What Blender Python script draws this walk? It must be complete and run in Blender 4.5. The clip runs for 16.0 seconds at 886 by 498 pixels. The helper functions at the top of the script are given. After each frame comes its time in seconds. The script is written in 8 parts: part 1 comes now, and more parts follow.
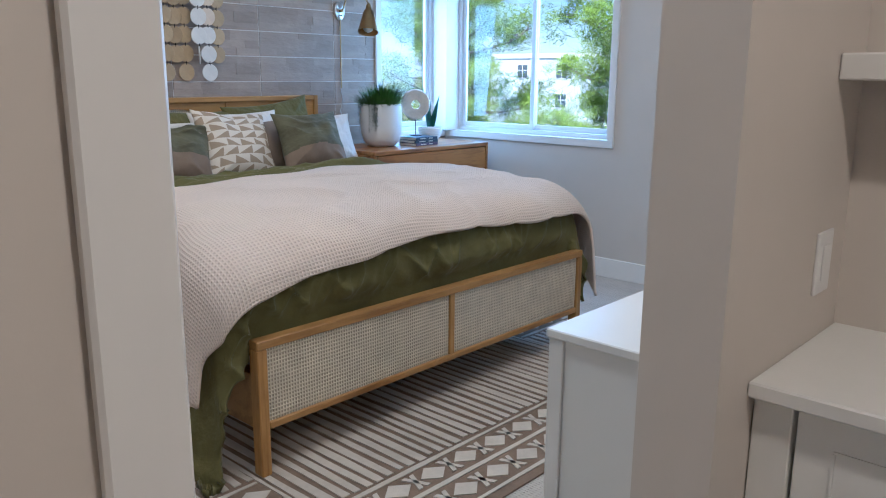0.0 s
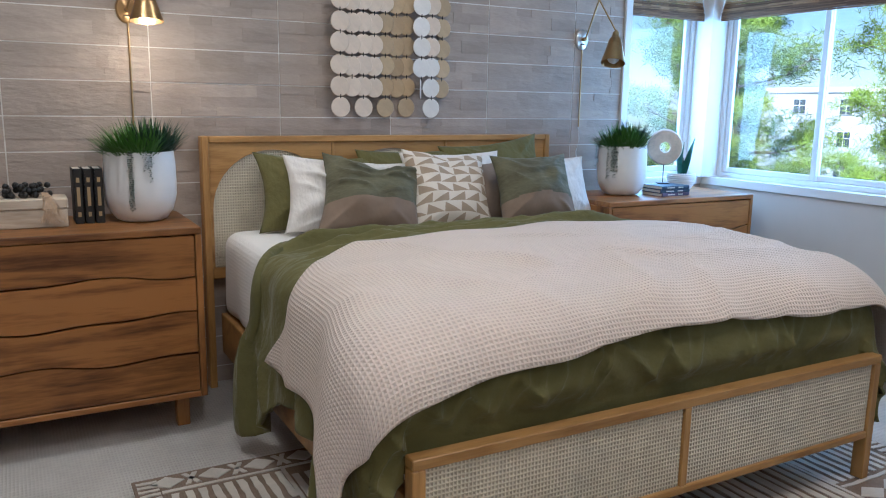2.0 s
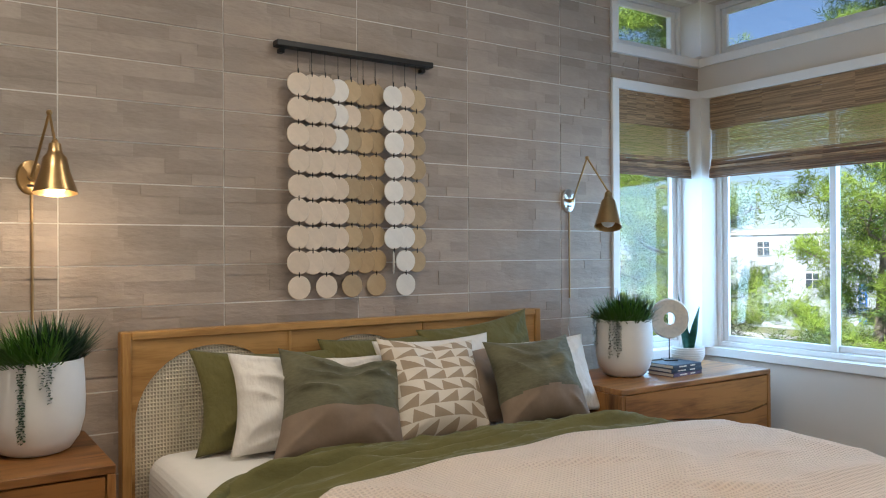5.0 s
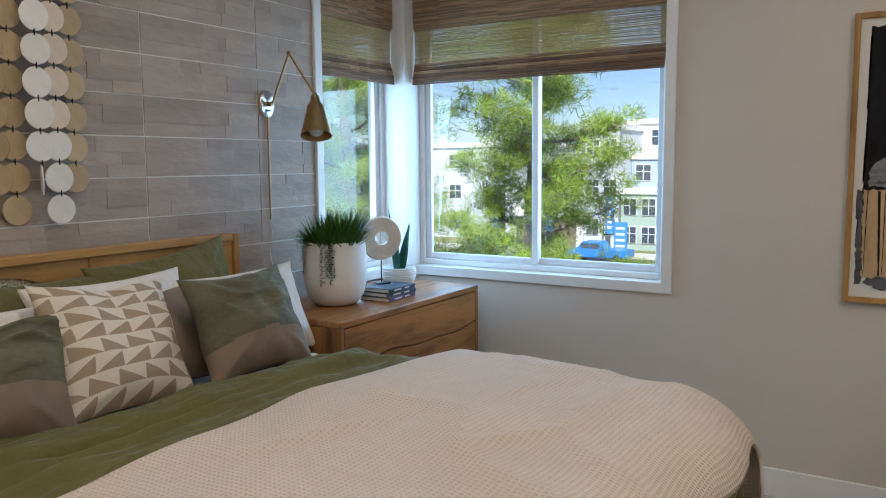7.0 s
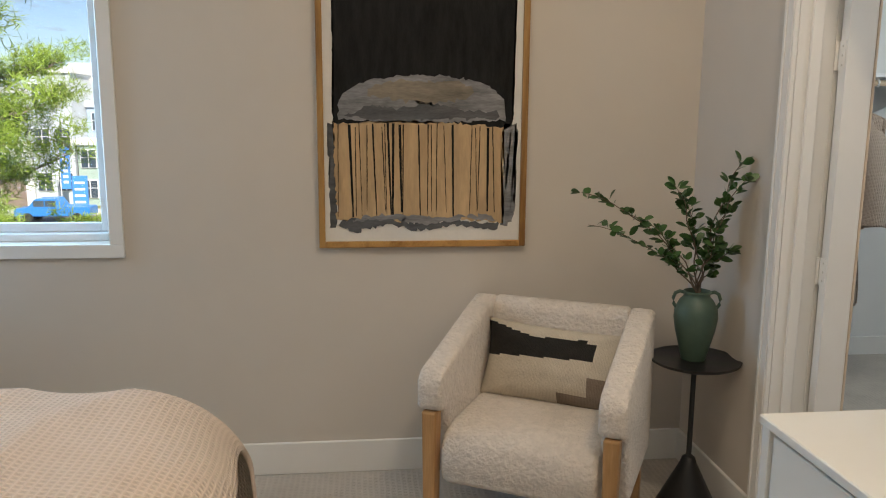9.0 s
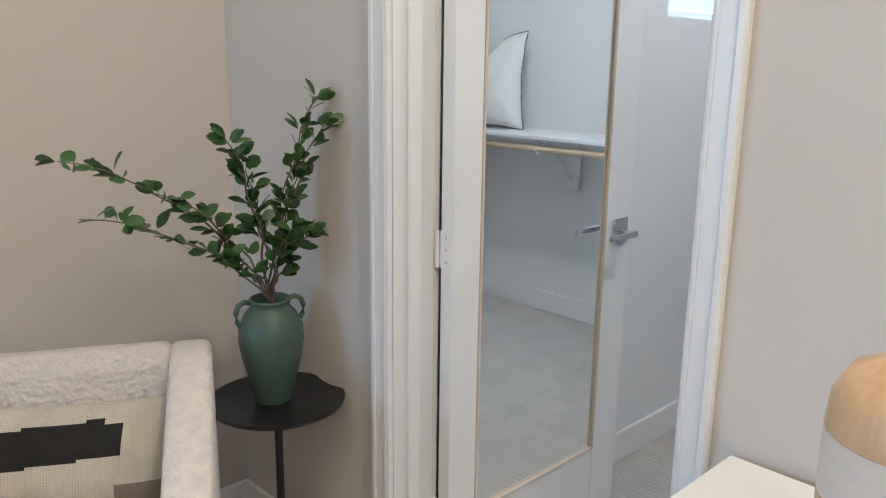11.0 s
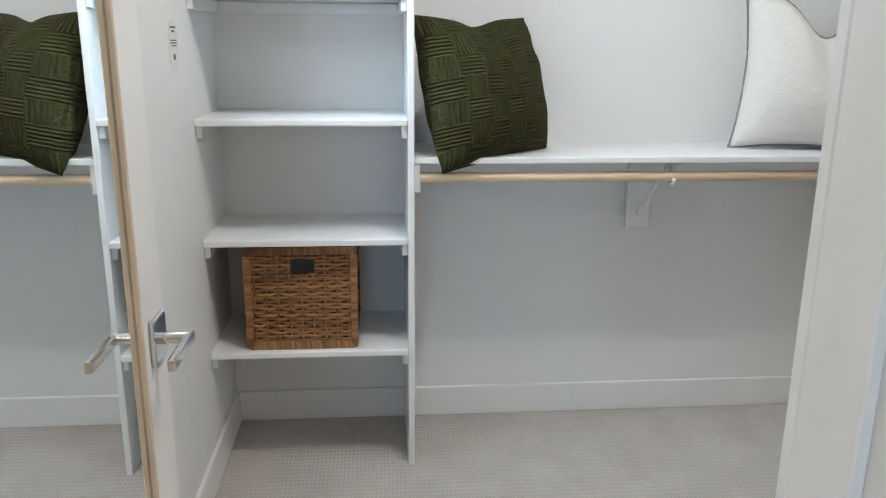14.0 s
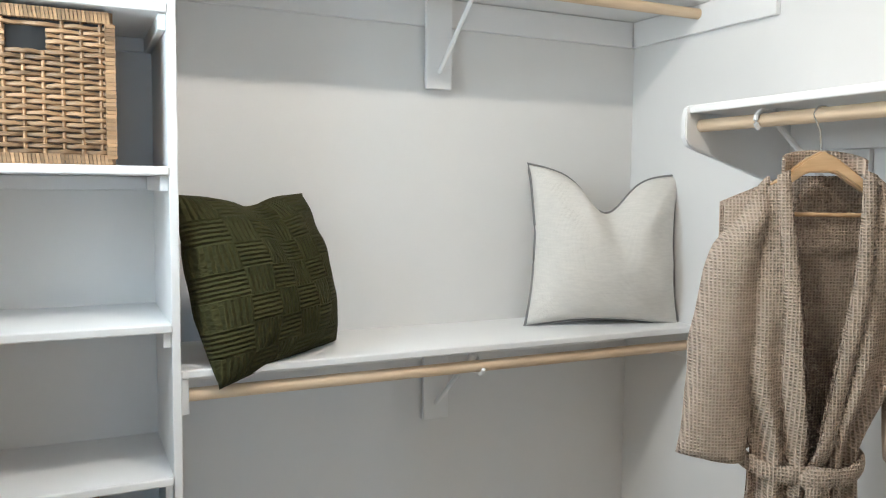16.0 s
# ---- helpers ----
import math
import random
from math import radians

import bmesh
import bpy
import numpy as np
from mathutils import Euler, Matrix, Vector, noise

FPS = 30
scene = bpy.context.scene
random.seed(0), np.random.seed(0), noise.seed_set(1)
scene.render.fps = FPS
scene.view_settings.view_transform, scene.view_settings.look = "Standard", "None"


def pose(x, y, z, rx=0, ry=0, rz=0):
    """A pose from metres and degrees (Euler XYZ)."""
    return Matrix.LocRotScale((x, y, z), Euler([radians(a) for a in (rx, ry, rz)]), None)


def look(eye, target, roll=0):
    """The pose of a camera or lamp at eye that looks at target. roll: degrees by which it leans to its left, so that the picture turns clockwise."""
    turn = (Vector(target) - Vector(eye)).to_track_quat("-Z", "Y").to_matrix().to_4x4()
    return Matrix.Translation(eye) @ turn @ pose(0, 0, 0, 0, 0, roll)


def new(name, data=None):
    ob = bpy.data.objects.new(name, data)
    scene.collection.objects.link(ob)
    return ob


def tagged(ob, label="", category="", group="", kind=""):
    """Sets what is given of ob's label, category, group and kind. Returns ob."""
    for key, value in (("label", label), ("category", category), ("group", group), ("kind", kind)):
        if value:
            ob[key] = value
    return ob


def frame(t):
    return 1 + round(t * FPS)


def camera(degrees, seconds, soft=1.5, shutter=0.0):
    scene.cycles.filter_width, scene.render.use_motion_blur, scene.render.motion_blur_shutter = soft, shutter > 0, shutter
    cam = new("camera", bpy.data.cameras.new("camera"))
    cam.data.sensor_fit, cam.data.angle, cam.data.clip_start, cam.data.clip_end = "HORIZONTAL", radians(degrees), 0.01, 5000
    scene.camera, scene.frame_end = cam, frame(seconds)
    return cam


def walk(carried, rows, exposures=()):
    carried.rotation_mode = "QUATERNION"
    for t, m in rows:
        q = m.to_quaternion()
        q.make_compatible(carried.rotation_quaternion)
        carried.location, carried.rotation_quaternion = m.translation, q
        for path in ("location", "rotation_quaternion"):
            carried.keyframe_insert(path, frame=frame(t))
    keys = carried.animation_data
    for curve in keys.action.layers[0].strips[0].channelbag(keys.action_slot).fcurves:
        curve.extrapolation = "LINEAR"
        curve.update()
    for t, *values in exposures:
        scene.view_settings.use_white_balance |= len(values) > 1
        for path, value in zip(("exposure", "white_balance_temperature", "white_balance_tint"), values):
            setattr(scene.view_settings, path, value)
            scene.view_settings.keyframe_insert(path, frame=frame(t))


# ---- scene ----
cam = camera(59.09, 16.0, soft=1.1)
# seconds, eye x y z, pitch, roll, yaw
PATH = [
    (0, -0.107, 0.025, 1.400, -12.64, -0.39, 42.80),
    (0.5, -0.198, 0.202, 1.377, -12.74, -0.64, 48.08),
    (1, -0.283, 0.390, 1.398, -12.79, -0.88, 53.54),
    (1.5, -0.411, 0.501, 1.394, -12.11, -0.95, 58.05),
    (2, -0.574, 0.584, 1.422, -10.52, -0.89, 61.27),
    (2.5, -0.682, 0.635, 1.452, -8.14, -0.61, 63.20),
    (3, -0.877, 0.721, 1.512, -5.63, -0.47, 63.90),
    (3.2, -0.963, 0.727, 1.524, -4.52, -0.35, 63.47),
    (5.3, -1.379, 0.777, 1.546, 0.40, 0.32, 54.46),
    (5.5, -1.424, 0.804, 1.530, -0.15, 0.45, 52.68),
    (6, -1.610, 0.876, 1.526, -2.07, 0.54, 46.76),
    (6.5, -1.734, 0.947, 1.552, -4.34, 0.51, 39.80),
    (7, -1.884, 1.007, 1.545, -6.26, 0.43, 31.57),
    (7.5, -2.009, 1.064, 1.522, -7.56, 0.35, 22.47),
    (8, -2.041, 1.219, 1.482, -8.47, 0.12, 13.12),
    (8.5, -2.030, 1.475, 1.479, -9.32, -0.04, 3.41),
    (9, -2.006, 1.711, 1.460, -9.85, -0.39, -6.04),
    (9.2, -2.014, 1.819, 1.456, -10.18, -0.44, -9.87),
    (11.3, -1.675, 2.949, 1.371, -13.67, -0.24, -49.81),
    (11.5, -1.646, 3.042, 1.369, -13.85, 0.15, -53.98),
    (12, -1.580, 3.210, 1.365, -14.84, 0.07, -64.27),
    (12.5, -1.451, 3.376, 1.351, -15.85, 0.35, -74.24),
    (13, -1.323, 3.470, 1.362, -16.60, 0.22, -82.21),
    (13.5, -1.178, 3.574, 1.357, -16.42, -0.14, -88.82),
    (14, -1.035, 3.675, 1.370, -14.84, -0.47, -94.79),
    (14.5, -0.886, 3.713, 1.401, -11.99, -0.67, -100.06),
    (15, -0.696, 3.720, 1.434, -9.25, -0.74, -104.82),
    (15.2, -0.646, 3.714, 1.442, -8.05, -0.72, -106.53),
    (15.5, -0.621, 3.730, 1.455, -6.67, -0.78, -109.47),
    (16, -0.586, 3.787, 1.471, -4.53, -0.61, -115.42),
]
EXPOSURES = [(0.0, 1.34, 4850, 10), (0.6, 1.27, 4550, 10), (1.2, 1.36, 4750, 10), (2.0, 1.4, 5000, 10), (3.0, 1.38, 5550, 10), (5.5, 1.12, 6000, 10), (7.0, 0.94, 5950, 10), (8.0, 0.95, 5950, 10), (9.0, 1.15, 6600, 10), (11.5, 1.8, 5700, 10), (13.0, 1.9, 6100, 10), (13.6, 1.98, 6300, 10), (14.5, 2.02, 6400, 10), (16.0, 1.93, 6750, 10)]
walk(cam, [(t, pose(x, y, z, 90 + pitch, roll, yaw)) for t, x, y, z, pitch, roll, yaw in PATH], EXPOSURES)

# ---- plan, metres ----
TILE_X, NORTH_Y, EAST_X = -4.473, 4.768, -0.651      # bedroom faces
HALL_X = -0.525                                       # hall and closet face of the same wall
CEIL = 3.15
CLOSET_E, CLOSET_N, CLOSET_S = 1.682, 4.203, 1.960
WIN_Z0, WIN_Z1, CLR_Z0, CLR_Z1 = 0.960, 2.475, 2.727, 3.06
WIN_R = -2.953                                        # north window, east end
WIN_S = 4.058                                         # west window, south end
GROUND_Z = -5.6

# ---- world and light ----
world = bpy.data.worlds.new("sky")
scene.world = world
world.use_nodes = True
wn = world.node_tree.nodes
sky = wn.new("ShaderNodeTexSky")
sky.sky_type = "NISHITA"
sky.sun_disc = False
sky.sun_elevation, sky.sun_rotation = radians(46), radians(205)
wn["Background"].inputs[1].default_value = 0.07
sky.dust_density, sky.ozone_density, sky.air_density = 0.2, 2.5, 0.8
world.node_tree.links.new(sky.outputs[0], wn["Background"].inputs[0])


def lamp(name, kind, m, energy, color, **settings):
    data = bpy.data.lights.new(name, kind)
    data.energy, data.color = energy, color
    ob = new(name, data)
    ob.matrix_world = m
    return ob, data


_, sun = lamp("sun", "SUN", look((0, 0, 30), (-8.0, 18.0, 30 - 20.5)), 4.8, (1.0, 0.95, 0.86))
sun.angle = radians(0.6)
DAY = (0.40, 0.69, 1.0)
_, d = lamp("daylight_north", "AREA", look((-3.7, NORTH_Y + 0.22, 1.55), (-3.7, 0, 1.0)), 14, DAY)
d.shape, d.size, d.size_y = "RECTANGLE", 1.4, 0.95
_, d = lamp("daylight_west", "AREA", look((TILE_X - 0.22, 4.36, 1.5), (0, 4.0, 1.0)), 7, DAY)
d.shape, d.size, d.size_y = "RECTANGLE", 0.5, 0.95
_, d = lamp("daylight_closet", "AREA", look((0.93, CLOSET_N + 0.14, 1.95), (0.93, 0, 1.2)), 5.5, (0.70, 0.87, 1.0))
d.shape, d.size, d.size_y = "RECTANGLE", 0.56, 0.8
WARM = (1.0, 0.895, 0.715)
DOWNLIGHTS = [(-3.5, 0.6, 6.0), (-3.4, 2.4, 3.2), (-1.6, 0.9, 6.4), (-2.2, 3.0, 1.2), (-1.12, 2.75, 7.5), (-1.5, 3.9, 1.3), (0.55, 0.45, 8.0), (0.45, 3.2, 4.6)]
for x, y, watts in DOWNLIGHTS:
    tint = (1.0, 0.95, 0.89) if x > 0 and y > 2 else ((1.0, 0.77, 0.53) if x > 0 else ((1.0, 0.80, 0.57) if x > -1.55 and y > 2.5 else WARM))
    _, d = lamp("downlight_lamp", "AREA", pose(x, y, (2.70 if x > HALL_X else CEIL) - 0.03), watts, tint)
    d.shape, d.size = "DISK", 0.14


# ---- materials ----
def material(name, color, rough=0.6, metal=0.0, spec=0.5, vary=0.0, scale=8.0, bump=0.0, bump_scale=60.0, stretch=(1, 1, 1), per_object=0.0, distance=0.004, sheen=0.0, detail=4.0):
    m = bpy.data.materials.new(name)
    m.use_nodes = True
    t = m.node_tree
    n, lk = t.nodes, t.links
    b = n["Principled BSDF"]
    b.inputs["Roughness"].default_value = rough
    b.inputs["Metallic"].default_value = metal
    b.inputs["Specular IOR Level"].default_value = spec
    b.inputs["Base Color"].default_value = (*color, 1)
    if sheen:
        b.inputs["Sheen Weight"].default_value = sheen
        b.inputs["Sheen Roughness"].default_value = 0.4
    co = n.new("ShaderNodeTexCoord")
    mp = n.new("ShaderNodeMapping")
    mp.inputs["Scale"].default_value = stretch
    lk.new(co.outputs["Object"], mp.inputs[0])
    if vary or per_object:
        no = n.new("ShaderNodeTexNoise")
        no.inputs["Scale"].default_value, no.inputs["Detail"].default_value = scale, detail
        lk.new(mp.outputs[0], no.inputs[0])
        fine = n.new("ShaderNodeTexNoise")
        fine.inputs["Scale"].default_value, fine.inputs["Detail"].default_value = scale * 7, 3
        lk.new(mp.outputs[0], fine.inputs[0])
        add = n.new("ShaderNodeMath")
        add.operation = "MULTIPLY_ADD"
        lk.new(fine.outputs[0], add.inputs[0])
        add.inputs[1].default_value = 0.45
        lk.new(no.outputs[0], add.inputs[2])
        rng = n.new("ShaderNodeMapRange")
        rng.inputs["From Min"].default_value, rng.inputs["From Max"].default_value = 0.45, 1.0
        rng.inputs["To Min"].default_value, rng.inputs["To Max"].default_value = 1 - vary, 1 + vary
        lk.new(add.outputs[0], rng.inputs[0])
        last = rng.outputs[0]
        if per_object:
            info = n.new("ShaderNodeObjectInfo")
            r2 = n.new("ShaderNodeMapRange")
            r2.inputs["To Min"].default_value, r2.inputs["To Max"].default_value = 1 - per_object, 1 + per_object
            lk.new(info.outputs["Random"], r2.inputs[0])
            mul = n.new("ShaderNodeMath")
            mul.operation = "MULTIPLY"
            lk.new(last, mul.inputs[0])
            lk.new(r2.outputs[0], mul.inputs[1])
            last = mul.outputs[0]
        mix = n.new("ShaderNodeVectorMath")
        mix.operation = "SCALE"
        mix.inputs[0].default_value = color
        lk.new(last, mix.inputs["Scale"])
        lk.new(mix.outputs[0], b.inputs["Base Color"])
    if bump:
        bn = n.new("ShaderNodeTexNoise")
        bn.inputs["Scale"].default_value, bn.inputs["Detail"].default_value = bump_scale, 5
        lk.new(mp.outputs[0], bn.inputs[0])
        bp = n.new("ShaderNodeBump")
        bp.inputs["Strength"].default_value, bp.inputs["Distance"].default_value = bump, distance
        lk.new(bn.outputs[0], bp.inputs["Height"])
        lk.new(bp.outputs[0], b.inputs["Normal"])
    return m


def wave_bump(m, scale_a, scale_b, strength, distance, axis_a="X", axis_b="Y", hollow_shade=0.0, coord="Object"):
    """Two crossed waves as relief: woven cloth, waffle, cane, loop carpet."""
    t = m.node_tree
    n, lk = t.nodes, t.links
    b = n["Principled BSDF"]
    co = n.new("ShaderNodeTexCoord")
    outs = []
    for ax, sc in ((axis_a, scale_a), (axis_b, scale_b)):
        w = n.new("ShaderNodeTexWave")
        w.bands_direction = ax
        w.inputs["Scale"].default_value = sc
        w.inputs["Distortion"].default_value = 0.6
        w.inputs["Detail"].default_value = 1.5
        w.inputs["Detail Scale"].default_value = 0.6
        lk.new(co.outputs[coord], w.inputs[0])
        outs.append(w.outputs["Fac"])
    mx = n.new("ShaderNodeMath")
    mx.operation = "MAXIMUM"
    lk.new(outs[0], mx.inputs[0])
    lk.new(outs[1], mx.inputs[1])
    bp = n.new("ShaderNodeBump")
    bp.inputs["Strength"].default_value, bp.inputs["Distance"].default_value = strength, distance
    lk.new(mx.outputs[0], bp.inputs["Height"])
    old = b.inputs["Normal"].links
    if old:
        lk.new(old[0].from_socket, bp.inputs["Normal"])
    lk.new(bp.outputs[0], b.inputs["Normal"])
    # shade between the threads is put into the colour of the low parts
    if hollow_shade:
        sc = n.new("ShaderNodeMapRange")
        sc.inputs["To Min"].default_value, sc.inputs["To Max"].default_value = 1 - hollow_shade, 1.0
        lk.new(mx.outputs[0], sc.inputs[0])
        v = n.new("ShaderNodeVectorMath")
        v.operation = "SCALE"
        links = b.inputs["Base Color"].links
        if links:
            lk.new(links[0].from_socket, v.inputs[0])
        else:
            v.inputs[0].default_value = b.inputs["Base Color"].default_value[:3]
        lk.new(sc.outputs[0], v.inputs["Scale"])
        lk.new(v.outputs[0], b.inputs["Base Color"])
    return m


def wood(name, dark, light, along="Y", rough=0.42, ring=9.0, per_object=0.12, knots=0.0, figure=1.2):
    """Planed timber: long grain along one axis, rings, pores, fine relief."""
    m = bpy.data.materials.new(name)
    m.use_nodes = True
    n, lk = m.node_tree.nodes, m.node_tree.links
    b = n["Principled BSDF"]
    b.inputs["Roughness"].default_value = rough
    b.inputs["Specular IOR Level"].default_value = 0.4
    co = n.new("ShaderNodeTexCoord")
    info = n.new("ShaderNodeObjectInfo")
    off = n.new("ShaderNodeVectorMath")
    off.operation = "MULTIPLY_ADD"
    lk.new(info.outputs["Random"], off.inputs[0])
    off.inputs[1].default_value = (3.1, 5.7, 4.3)
    lk.new(co.outputs["Object"], off.inputs[2])
    mp = n.new("ShaderNodeMapping")
    s = {"X": (0.9, 9, 9), "Y": (9, 0.9, 9), "Z": (9, 9, 0.9)}[along]
    mp.inputs["Scale"].default_value = s
    lk.new(off.outputs[0], mp.inputs[0])
    big = n.new("ShaderNodeTexNoise")
    big.inputs["Scale"].default_value, big.inputs["Detail"].default_value, big.inputs["Distortion"].default_value = ring / 9, 6, figure
    lk.new(mp.outputs[0], big.inputs[0])
    pore = n.new("ShaderNodeTexNoise")
    pore.inputs["Scale"].default_value, pore.inputs["Detail"].default_value = ring * 1.6, 4
    lk.new(mp.outputs[0], pore.inputs[0])
    blot = n.new("ShaderNodeTexNoise")
    blot.inputs["Scale"].default_value, blot.inputs["Detail"].default_value = 2.6, 3
    lk.new(off.outputs[0], blot.inputs[0])
    a1 = n.new("ShaderNodeMath")
    a1.operation = "MULTIPLY_ADD"
    lk.new(pore.outputs[0], a1.inputs[0])
    a1.inputs[1].default_value = 0.35
    lk.new(big.outputs[0], a1.inputs[2])
    a2 = n.new("ShaderNodeMath")
    a2.operation = "MULTIPLY_ADD"
    lk.new(blot.outputs[0], a2.inputs[0])
    a2.inputs[1].default_value = 0.5
    lk.new(a1.outputs[0], a2.inputs[2])
    ramp = n.new("ShaderNodeValToRGB")
    ramp.color_ramp.elements[0].position, ramp.color_ramp.elements[1].position = 0.68, 1.0
    ramp.color_ramp.elements[0].color, ramp.color_ramp.elements[1].color = (*dark, 1), (*light, 1)
    lk.new(a2.outputs[0], ramp.inputs[0])
    last = ramp.outputs[0]
    if knots:
        kn = n.new("ShaderNodeTexVoronoi")
        kn.inputs["Scale"].default_value = 3.2
        km = n.new("ShaderNodeMapping")
        km.inputs["Scale"].default_value = {"X": (0.6, 1, 1.6), "Y": (1, 0.6, 1.6), "Z": (1, 1, 0.6)}[along]
        lk.new(off.outputs[0], km.inputs[0])
        lk.new(km.outputs[0], kn.inputs[0])
        kr = n.new("ShaderNodeMapRange")
        kr.inputs["From Min"].default_value, kr.inputs["From Max"].default_value = 0.04, 0.14
        kr.inputs["To Min"].default_value = 1 - knots
        lk.new(kn.outputs["Distance"], kr.inputs[0])
        sc0 = n.new("ShaderNodeVectorMath")
        sc0.operation = "SCALE"
        lk.new(last, sc0.inputs[0])
        lk.new(kr.outputs[0], sc0.inputs["Scale"])
        last = sc0.outputs[0]
    rr = n.new("ShaderNodeMapRange")
    rr.inputs["To Min"].default_value, rr.inputs["To Max"].default_value = 1 - per_object, 1 + per_object
    lk.new(info.outputs["Random"], rr.inputs[0])
    sc = n.new("ShaderNodeVectorMath")
    sc.operation = "SCALE"
    lk.new(last, sc.inputs[0])
    lk.new(rr.outputs[0], sc.inputs["Scale"])
    lk.new(sc.outputs[0], b.inputs["Base Color"])
    bp = n.new("ShaderNodeBump")
    bp.inputs["Strength"].default_value, bp.inputs["Distance"].default_value = 0.25, 0.002
    lk.new(pore.outputs[0], bp.inputs["Height"])
    lk.new(bp.outputs[0], b.inputs["Normal"])
    return m


def glass(name):
    m = bpy.data.materials.new(name)
    m.use_nodes = True
    n, lk = m.node_tree.nodes, m.node_tree.links
    n.remove(n["Principled BSDF"])
    tr = n.new("ShaderNodeBsdfTransparent")
    gl = n.new("ShaderNodeBsdfGlossy")
    gl.inputs["Roughness"].default_value = 0.01
    lw = n.new("ShaderNodeLayerWeight")
    lw.inputs["Blend"].default_value = 0.5
    pw = n.new("ShaderNodeMath")
    pw.operation = "POWER"
    pw.inputs[1].default_value = 4.0
    lk.new(lw.outputs["Facing"], pw.inputs[0])
    fr = n.new("ShaderNodeMath")
    fr.operation = "MULTIPLY_ADD"
    fr.inputs[1].default_value, fr.inputs[2].default_value = 0.6, 0.035
    lk.new(pw.outputs[0], fr.inputs[0])
    mx = n.new("ShaderNodeMixShader")
    lk.new(fr.outputs[0], mx.inputs[0])
    lk.new(tr.outputs[0], mx.inputs[1])
    lk.new(gl.outputs[0], mx.inputs[2])
    lk.new(mx.outputs[0], n["Material Output"].inputs[0])
    return m


def glow(name, color, strength):
    m = bpy.data.materials.new(name)
    m.use_nodes = True
    b = m.node_tree.nodes["Principled BSDF"]
    b.inputs["Base Color"].default_value = (0.8, 0.8, 0.8, 1)
    b.inputs["Emission Color"].default_value = (*color, 1)
    b.inputs["Emission Strength"].default_value = strength
    return m


PAINT = material("wall_paint", (0.62, 0.57, 0.515), 0.75, vary=0.025, scale=1.2, bump=0.12, bump_scale=140, distance=0.001)
CEILING_PAINT = material("ceiling_paint", (0.80, 0.79, 0.77), 0.85, vary=0.02, scale=2, bump=0.1, bump_scale=120, distance=0.001)
TRIM = material("white_trim_paint", (0.80, 0.79, 0.775), 0.38, vary=0.02, scale=3, bump=0.05, bump_scale=40, distance=0.001)
CLOSET_PAINT = material("closet_paint", (0.76, 0.755, 0.745), 0.7, vary=0.02, scale=1.5, bump=0.12, bump_scale=140, distance=0.001)
CLOSET_WHITE = material("white_melamine", (0.80, 0.80, 0.80), 0.35, vary=0.015, scale=4)
VINYL = material("white_vinyl", (0.80, 0.82, 0.84), 0.35, vary=0.015, scale=4)
GLASS = glass("window_glass")
CARPET = wave_bump(material("loop_carpet", (0.56, 0.52, 0.475), 0.95, spec=0.1, vary=0.10, scale=5, bump=0.5, bump_scale=220, distance=0.004), 14, 24, 0.6, 0.005, "X", "Y", 0.11)
GROUT = material("pale_grout", (0.70, 0.67, 0.63), 0.85, vary=0.05, scale=20)
TILE = material("split_face_porcelain", (0.345, 0.282, 0.235), 0.66, vary=0.13, scale=7, bump=0.8, bump_scale=22, stretch=(1, 0.7, 2.2), per_object=0.09, distance=0.005)
tn, tk = TILE.node_tree.nodes, TILE.node_tree.links
geo = tn.new("ShaderNodeNewGeometry")
isl = tn.new("ShaderNodeMapRange")
isl.inputs["To Min"].default_value, isl.inputs["To Max"].default_value = 0.86, 1.14
tk.new(geo.outputs["Random Per Island"], isl.inputs[0])
tone = tn.new("ShaderNodeVectorMath")
tone.operation = "SCALE"
tk.new(tn["Principled BSDF"].inputs["Base Color"].links[0].from_socket, tone.inputs[0])
tk.new(isl.outputs[0], tone.inputs["Scale"])
tk.new(tone.outputs[0], tn["Principled BSDF"].inputs["Base Color"])
OAK = wood("golden_oak", (0.24, 0.112, 0.028), (0.45, 0.25, 0.080), "Y", 0.42)
OAK_V = wood("golden_oak_upright", (0.24, 0.112, 0.028), (0.45, 0.25, 0.080), "Z", 0.42)
ACACIA = wood("warm_brown_acacia", (0.105, 0.036, 0.009), (0.34, 0.145, 0.038), "Y", 0.40, ring=8, knots=0.5, figure=2.0)
ACACIA_V = wood("warm_brown_acacia_upright", (0.11, 0.040, 0.011), (0.34, 0.150, 0.040), "Z", 0.36)
PINE = wood("pale_pine", (0.58, 0.40, 0.25), (0.78, 0.60, 0.42), "Y", 0.45)
PINE_X = wood("pale_pine_rod", (0.58, 0.40, 0.25), (0.78, 0.60, 0.42), "X", 0.45)
BRASS = material("aged_brass", (0.42, 0.27, 0.12), 0.32, metal=1.0, vary=0.12, scale=9)
CHROME = material("polished_chrome", (0.66, 0.66, 0.67), 0.09, metal=1.0)
NICKEL = material("satin_nickel", (0.60, 0.58, 0.55), 0.3, metal=1.0)
BLACK = material("matt_black_metal_and_shade", (0.012, 0.012, 0.013), 0.4, metal=0.0, vary=0.1)
MIRROR = material("mirror_glass", (0.93, 0.95, 0.94), 0.004, metal=1.0)


